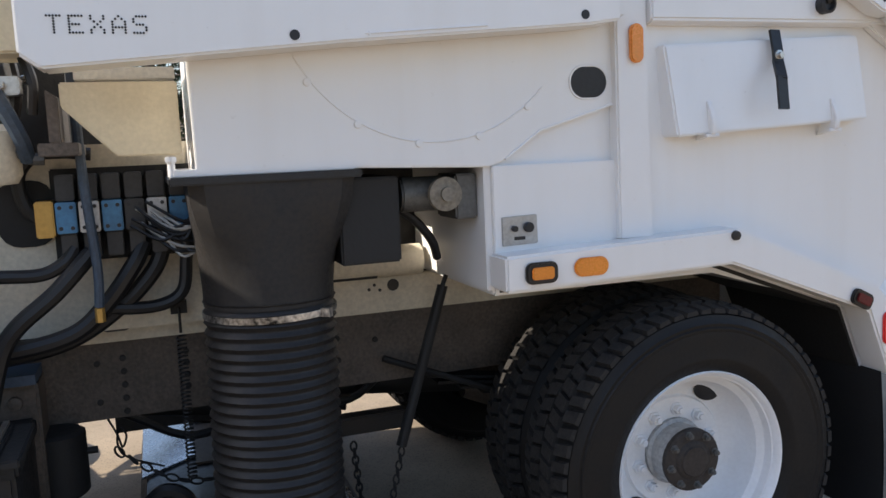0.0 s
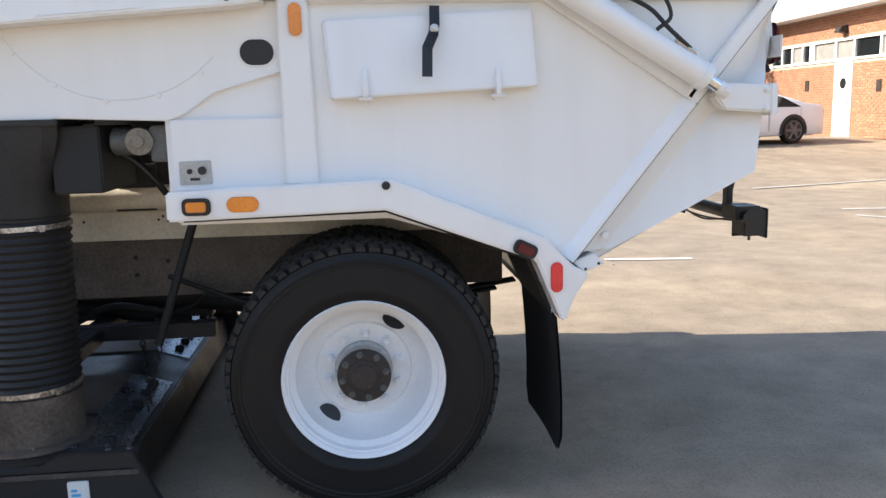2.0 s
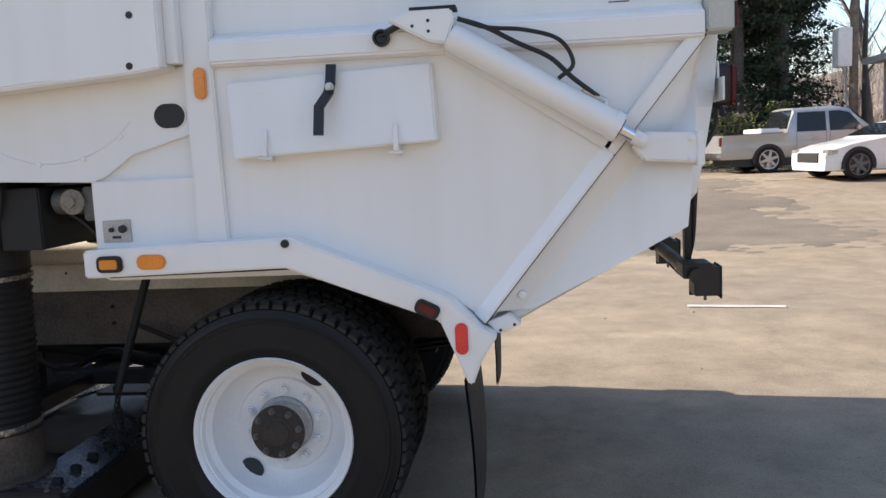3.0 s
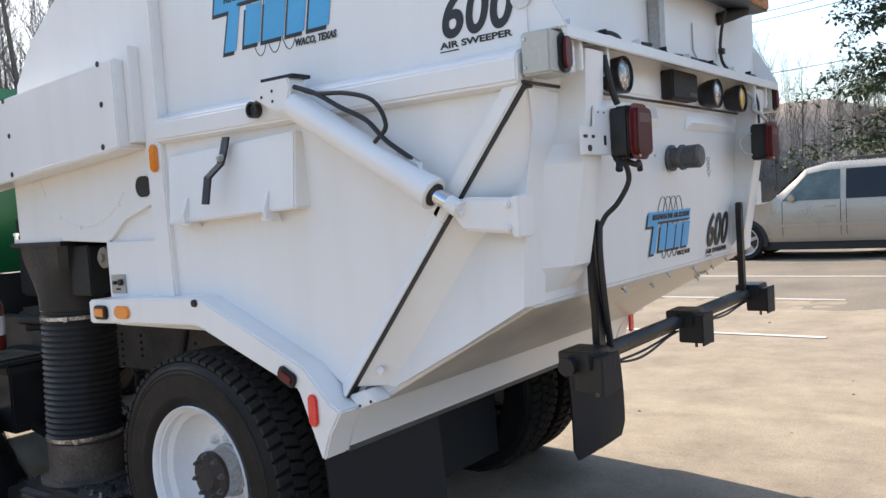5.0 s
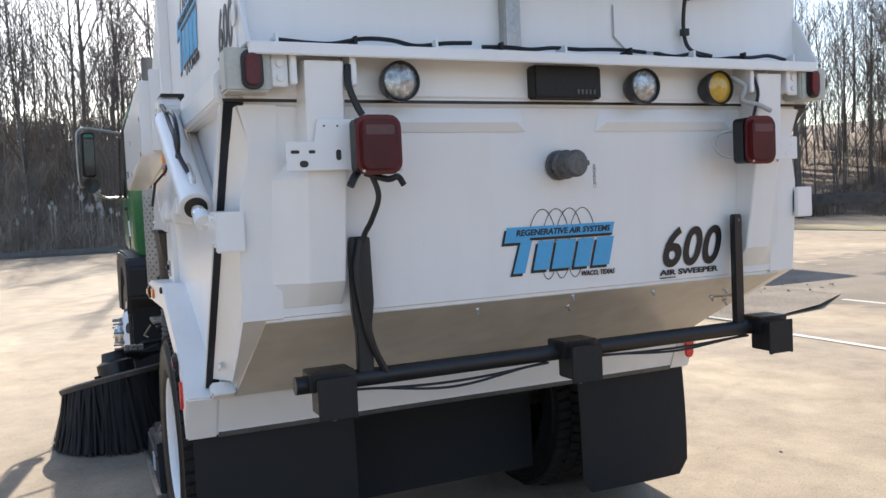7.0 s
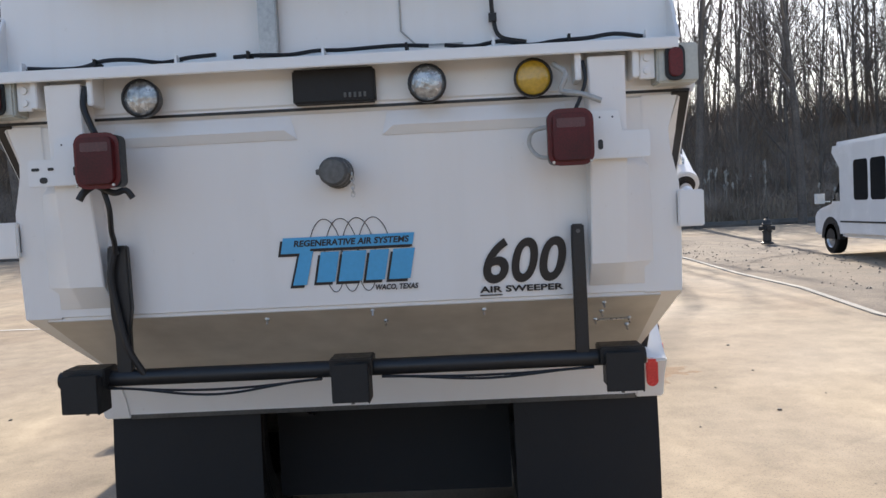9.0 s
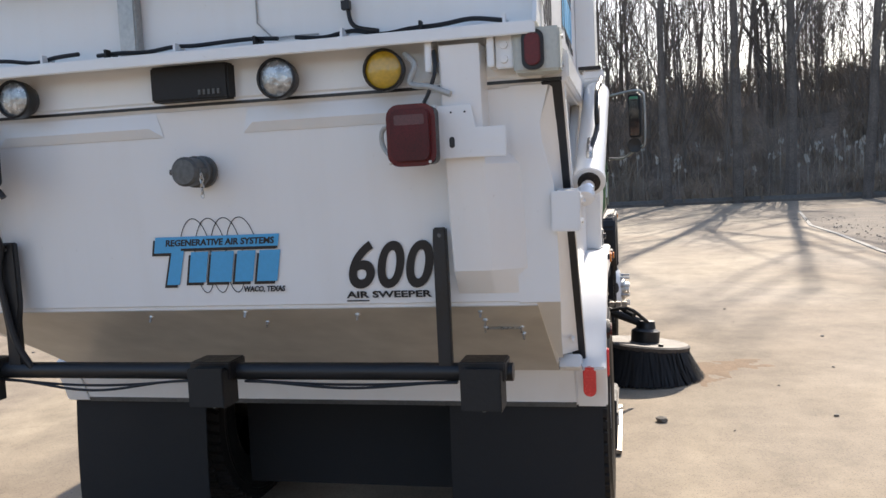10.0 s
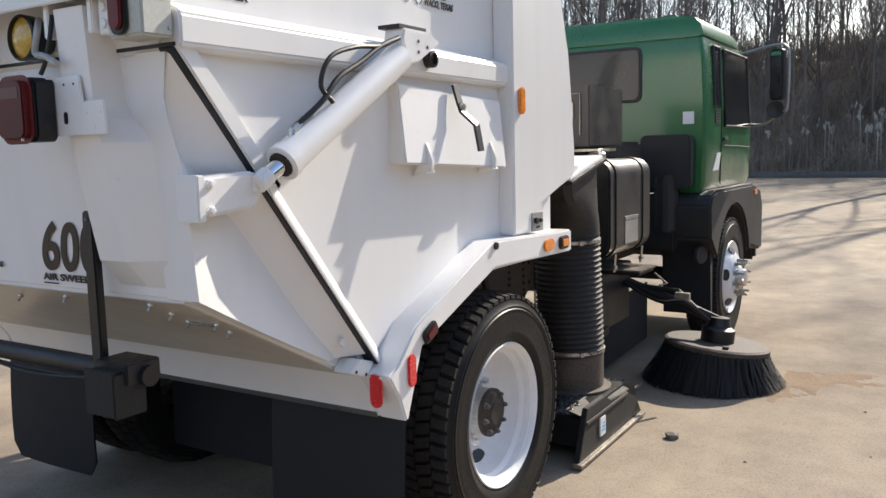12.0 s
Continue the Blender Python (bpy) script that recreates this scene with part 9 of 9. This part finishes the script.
# ---- trees ----
def grow(rng, h, r0, levels=3, spread=0.6, crown=0.35, twigs=1.0, sides=5, thin=0.008):
    """Tapered limbs of a bare tree as lists of vertices and faces."""
    V, F = [], []

    def limb(p, d, length, r, level):
        last = level >= levels
        steps = 5 if level == 0 else 1 if last else (3 if level == 1 else 2)
        n = sides if level == 0 else (4 if level == 1 and not last and sides > 4 else 3)
        pts, rad = [p], [r]
        dd = d.copy()
        for i in range(steps):
            dd = (dd + Vector((rng.uniform(-1, 1), rng.uniform(-1, 1), rng.uniform(-0.3, 0.8))) * (0.05 if level == 0 else 0.16)).normalized()
            pts.append(pts[-1] + dd * length / steps)
            rad.append(r * (1 - 0.82 * (i + 1) / steps))
        base = len(V)
        up = Vector((0.3, 0.2, 1)).cross(d)
        up = up.normalized() if up.length > 0.01 else Vector((1, 0, 0))
        sd = d.cross(up).normalized()
        for q, rr in zip(pts[:-1] if last else pts, rad):
            for k in range(n):
                a = 2 * math.pi * k / n
                V.append(q + rr * (math.cos(a) * up + math.sin(a) * sd))
        if last:
            V.append(pts[-1])
            F.extend((base + k, base + (k + 1) % n, base + n) for k in range(n))
            return
        for i in range(steps):
            for k in range(n):
                a, b = base + i * n + k, base + i * n + (k + 1) % n
                F.append((a, b, b + n, a + n))
        count = int((13 if level == 0 else 6 if level == 1 else 4) * twigs)
        for k in range(count):
            t = crown + (1 - crown) * (k + rng.random()) / count if level == 0 else 0.25 + 0.75 * (k + rng.random()) / count
            i = min(steps - 1, int(t * steps))
            q = pts[i] + (pts[i + 1] - pts[i]) * (t * steps - i)
            a = rng.uniform(0, 2 * math.pi)
            side = (math.cos(a) * up + math.sin(a) * sd)
            nd = (dd * (0.75 if level == 0 else 0.6) + side * spread + Vector((0, 0, 0.25))).normalized()
            limb(q, nd, length * (0.42 if level == 0 else 0.5) * rng.uniform(0.6, 1.1) * (1.1 - 0.5 * t), max(thin, rad[i] * 0.45), level + 1)
    limb(Vector((0, 0, -0.3)), Vector((rng.uniform(-0.05, 0.05), rng.uniform(-0.05, 0.05), 1)).normalized(), h, r0, 0)
    return np.array([tuple(v) for v in V]), F


def scatter(name, variants, places, mat, label, category):
    """Many placed copies joined into one mesh."""
    VV, FF, base = [], [], 0
    for k, (x, y, z, ang, sc) in enumerate(places):
        v, f = variants[k % len(variants)]
        c, s = math.cos(ang), math.sin(ang)
        w = np.empty_like(v)
        w[:, 0], w[:, 1], w[:, 2] = x + sc * (c * v[:, 0] - s * v[:, 1]), y + sc * (s * v[:, 0] + c * v[:, 1]), z + sc * v[:, 2]
        VV.append(w)
        FF.extend([tuple(i + base for i in q) for q in f])
        base += len(v)
    me = bpy.data.meshes.new(name)
    me.from_pydata(np.concatenate(VV).tolist(), [], FF)
    me.materials.append(mat)
    ob = new(name, me)
    return tagged(ob, label, category, kind="stuff")


rt = random.Random(21)
WOODS = [grow(rt, rt.uniform(13, 18), rt.uniform(0.08, 0.16), 3, 0.6, 0.16, 1.1, 5, 0.0135) for _ in range(8)]
POLES = [grow(rt, rt.uniform(11, 16), rt.uniform(0.04, 0.08), 2, 0.5, 0.12, 1.6, 4, 0.0145) for _ in range(6)]
SAPLINGS = [grow(rt, rt.uniform(4, 8), 0.03, 2, 0.5, 0.12, 1.3, 3, 0.014) for _ in range(5)]
places, slim, sap = [], [], []
for k in range(205):
    x, y = rt.uniform(-78, -44), rt.uniform(-70, 60)
    places.append((x, y, height(x, y), rt.uniform(0, 6.3), rt.uniform(0.8, 1.25)))
for k in range(130):
    x, y = rt.uniform(-60, 40), rt.uniform(50, 85)
    places.append((x, y, height(x, y), rt.uniform(0, 6.3), rt.uniform(0.75, 1.15) * (1 if x < -25 else 0.48)))
# unseen trees at +x and -y, added for darker mirror reflections
for k in range(170):
    x, y = (rt.uniform(52, 75), rt.uniform(-60, 60)) if k % 2 else (rt.uniform(-45, 60), rt.uniform(-76, -52))
    slim.append((x, y, height(x, y), rt.uniform(0, 6.3), rt.uniform(0.9, 1.3)))
for k in range(170):
    x, y = rt.uniform(-42, -15), rt.uniform(49, 68)
    slim.append((x, y, height(x, y), rt.uniform(0, 6.3), rt.uniform(0.85, 1.15) * (1 if x < -25 else 0.5)))
for k in range(400):
    x, y = (rt.uniform(-86, -44), rt.uniform(-60, 62)) if k % 4 else (rt.uniform(-60, 35), rt.uniform(50, 90))
    slim.append((x, y, height(x, y), rt.uniform(0, 6.3), rt.uniform(0.8, 1.2) * (1 if x < -25 or y < 47 else 0.5)))
for k in range(900):
    x, y = (rt.uniform(-64, -43), rt.uniform(-60, 55)) if k % 4 else (rt.uniform(-45, 30), rt.uniform(48.5, 66))
    sap.append((x, y, height(x, y), rt.uniform(0, 6.3), rt.uniform(0.6, 1.3)))
scatter("bare_woods", WOODS, places, BARK, "leafless woodland of tall grey-brown trees on the bank", "woods")
scatter("slender_woods", POLES, slim, TWIG, "slender leafless trees filling the wooded bank, some added out of view", "woods")
scatter("sapling_thicket", SAPLINGS, sap, TWIG, "thicket of thin bare saplings under the trees", "thicket")


def tuft(rng, h, n):
    """Thin arching stalks."""
    V, F = [], []
    for k in range(n):
        a, l = rng.uniform(0, 6.3), rng.uniform(0.1, 0.9)
        p = Vector((math.cos(a) * l * 0.9, math.sin(a) * l * 0.9, 0))
        mid = p + Vector((rng.uniform(-0.15, 0.15), rng.uniform(-0.15, 0.15), h * rng.uniform(0.3, 0.6)))
        q = mid + Vector((rng.uniform(-0.5, 0.5), rng.uniform(-0.5, 0.5), h * rng.uniform(0.1, 0.5)))
        b = rng.uniform(0, 6.3)
        t = Vector((-math.sin(b), math.cos(b), 0)) * 0.012
        i = len(V)
        V += [p - t, p + t, mid + t, mid - t, q + t * 0.4, q - t * 0.4]
        F += [(i, i + 1, i + 2, i + 3), (i + 3, i + 2, i + 4, i + 5)]
    return np.array([tuple(v) for v in V]), F


TUFTS = [tuft(rt, 1.2, 44) for _ in range(6)]
pl = []
for k in range(2200):
    x, y = (rt.uniform(-64, -53), rt.uniform(-50, 45)) if k % 5 == 4 else (rt.uniform(-54, -41.0), rt.uniform(-60, 50)) if k % 3 else (rt.uniform(-42, 25), rt.uniform(47.2, 60))
    pl.append((x, y, height(x, y), rt.uniform(0, 6.3), rt.uniform(0.6, 1.5) * (1.8 if x < -54 else 1)))
scatter("dry_brush", TUFTS, pl, BRUSH, "dense dry brown brush and weeds on the bank", "brush")


def fluff(rng):
    """A stalk with a few pale plumes of crossing flakes."""
    V, F = [], []
    for k in range(2):
        c = Vector((rng.uniform(-0.4, 0.4), rng.uniform(-0.8, 0.8), rng.uniform(1.3, 2.7)))
        for j in range(6):
            e = c + Vector((rng.gauss(0, 0.05), rng.gauss(0, 0.06), rng.uniform(-0.18, 0.20)))
            a, w, h = rng.uniform(0, 3.1), rng.uniform(0.04, 0.075), rng.uniform(0.09, 0.16)
            t = Vector((math.cos(a), math.sin(a), 0)) * w
            i = len(V)
            V += [e - t, e + Vector((0, 0, -h)), e + t, e + Vector((0, 0, h))]
            F.append((i, i + 1, i + 2, i + 3))
        i = len(V)
        V += [Vector((c.x, c.y - 0.012, 0)), Vector((c.x, c.y + 0.012, 0)), c + Vector((0, 0.008, 0)), c + Vector((0, -0.008, 0))]
        F.append((i, i + 1, i + 2, i + 3))
    return np.array([tuple(v) for v in V]), F


pl = []
for k in range(64):
    x, y = rt.uniform(-45.5, -42.0), (rt.gauss(14, 5) if k % 3 == 0 else rt.gauss(-1, 4) if k % 3 == 1 else rt.uniform(-15, 35))
    pl.append((x, y, height(x, y), rt.uniform(0, 6.3), rt.uniform(0.8, 1.2)))
scatter("seed_heads", [fluff(rt) for _ in range(4)], pl, SEED, "pale fluffy seed heads among the weeds", "weeds")


def bare_tree(x, y, h, r0, seed):
    rg = random.Random(seed)
    v, f = grow(rg, h, r0, 3, 0.75, 0.28, 0.9, 8)
    t = thing("bare_tree", "leafless tree with a spreading crown of grey branches", "tree", Matrix.Translation((x, y, height(x, y))) @ Matrix.Rotation(seed, 4, "Z"), "bare trees")
    k = 6 * 8
    trunk = bpy.data.meshes.new("trunk")
    trunk.from_pydata(v[:k].tolist(), [], f[:40])
    trunk.materials.append(BARK)
    part("trunk", trunk, None, t)
    me = bpy.data.meshes.new("branches")
    me.from_pydata((v[k:]).tolist(), [], [tuple(i - k for i in q) for q in f[40:]])
    me.materials.append(TWIG)
    part("crown", me, None, t, "bare branching crown")


for k, (x, y, h, r) in enumerate(((16.5, 36.0, 13.0, 0.25), (14.6, 31.5, 11.0, 0.14), (18.5, 33.5, 12.0, 0.16), (22.0, 40.0, 14.0, 0.28), (12.0, 40.0, 12.0, 0.2), (-38.2, -22.5, 15.0, 0.26), (-37.0, -17.0, 14.0, 0.2), (-38.5, -12.5, 15.0, 0.22), (-38.0, 44.0, 14.0, 0.25), (-38.6, 3.4, 21.0, 0.24), (-39.4, 6.8, 23.5, 0.27), (-40.3, 9.4, 24.5, 0.30), (-39.0, 12.6, 23.0, 0.25), (-38.8, 18.0, 19.0, 0.24))):
    bare_tree(x, y, h, r, 31 + k)


def evergreen(x, y, h, w, seed, mat, nm, label):
    """Drooping sprays of small leaves on limbs round a trunk, with an uneven outline and gaps."""
    rg = random.Random(seed)
    t = thing(nm, label, "tree" if h > 4 else "shrub", Matrix.Translation((x, y, height(x, y))))
    b = bmesh.new()
    tube(b, [(0, 0, -0.2), (0.1, 0, h * 0.5), (0.05, 0.1, h * 0.96)], 0.022 * h + 0.03, 8, 0.02)
    part("trunk", b, BARK, t)
    V, F = [], []
    limbs = int(26 * max(1, h / 4))
    b = bmesh.new()
    for i in range(limbs):
        u = rg.random() ** 0.9
        z = h * (0.06 + 0.92 * u)
        reach = w * (1 - u) ** 0.7 * rg.uniform(0.55, 1.15) + 0.25
        a = rg.uniform(0, 2 * math.pi)
        d = Vector((math.cos(a), math.sin(a), 0))
        tip = Vector((0, 0, z)) + d * reach + Vector((0, 0, rg.uniform(-0.30, 0.22) * reach))
        tube(b, [(0, 0, z), (Vector((0, 0, z)) + tip) / 2 + Vector((0, 0, 0.12)), tip], 0.03, 3, 0.008)
        for j in range(130 if h > 4 else 60):
            s = rg.uniform(0.25, 1.05)
            c = Vector((0, 0, z)) * (1 - s) + tip * s + Vector((rg.gauss(0, 0.20), rg.gauss(0, 0.20), rg.gauss(-0.05, 0.16))) * (0.5 + 0.12 * reach)
            e = Vector((rg.uniform(-1, 1), rg.uniform(-1, 1), rg.uniform(-1.0, 0.3))).normalized()
            g = e.cross(Vector((rg.uniform(-1, 1), rg.uniform(-1, 1), 1))).normalized()
            L, wd = rg.uniform(0.12, 0.28) * (1 if h > 4 else 0.5), rg.uniform(0.035, 0.075) * (1 if h > 4 else 0.65)
            k = len(V)
            V += [c, c + e * L * 0.5 + g * wd, c + e * L, c + e * L * 0.5 - g * wd]
            F.append((k, k + 1, k + 2, k + 3))
    part("limb_work", b, BARK, t)
    me = bpy.data.meshes.new("crown")
    me.from_pydata([tuple(v) for v in V], [], F)
    me.materials.append(mat)
    part("crown", me, None, t, "crown of small dark sprays with gaps")


for k, (x, y, h, w) in enumerate(((-1.3, 28.8, 12.5, 3.7), (0.6, 28.5, 12.5, 3.2), (1.6, 29.0, 13.0, 3.6), (5.4, 26.5, 13.0, 3.6), (8.6, 28.0, 13.5, 3.8), (3.6, 32.0, 13.0, 3.6), (9.8, 33.5, 13.5, 3.6), (10.4, 28.6, 13.0, 2.4), (10.9, 31.6, 12.5, 2.3), (11.6, 34.5, 13.0, 2.4), (7.0, 30.5, 12.0, 3.2), (-24.0, 55.0, 13.0, 3.6), (-29.0, 56.0, 12.0, 3.4))):
    evergreen(x, y, h, w, 50 + k, NEEDLE, "evergreen_tree", "tall dark evergreen tree with drooping sprays")
for k, (x, y, h, w) in enumerate(((4.2, 23.6, 2.4, 1.5), (5.6, 23.9, 3.0, 1.5), (7.6, 23.6, 2.0, 1.3), (9.0, 23.9, 2.2, 1.4), (2.6, 23.9, 2.2, 1.4), (-1.2, 24.6, 2.4, 1.6), (0.6, 24.4, 2.0, 1.5), (-18.0, 40.5, 2.6, 2.2), (-22.5, 40.5, 2.2, 2.0), (-14.0, 41.0, 2.0, 2.0))):
    evergreen(x, y, h, w, 80 + k, SHRUB, "leafy_shrub", "yellow-green leafy shrub beside the lot")


# ---- grit on the lot ----
def chip(rng):
    a, b, c = rng.uniform(0.6, 1.3), rng.uniform(0.6, 1.2), rng.uniform(0.3, 0.7)
    V = np.array([(a, 0, 0.15), (0, b, 0.1), (-a, 0.1, 0.15), (0.1, -b, 0.12), (0.1, 0.05, c)])
    return V, [(0, 1, 4), (1, 2, 4), (2, 3, 4), (3, 0, 4)]


pl = []
for k in range(1500):
    x, y = (rt.uniform(-9, 6), rt.uniform(1.6, 12)) if k % 3 else (rt.uniform(1.2, 8), rt.uniform(-7, 4))
    pl.append((x, y, height(x, y) + 0.001, rt.uniform(0, 6.3), 0.0035 + 0.011 * rt.random() ** 3))
scatter("grit", [chip(rt) for _ in range(5)], pl, PEBBLE, "loose grit and small stones on the asphalt", "grit")
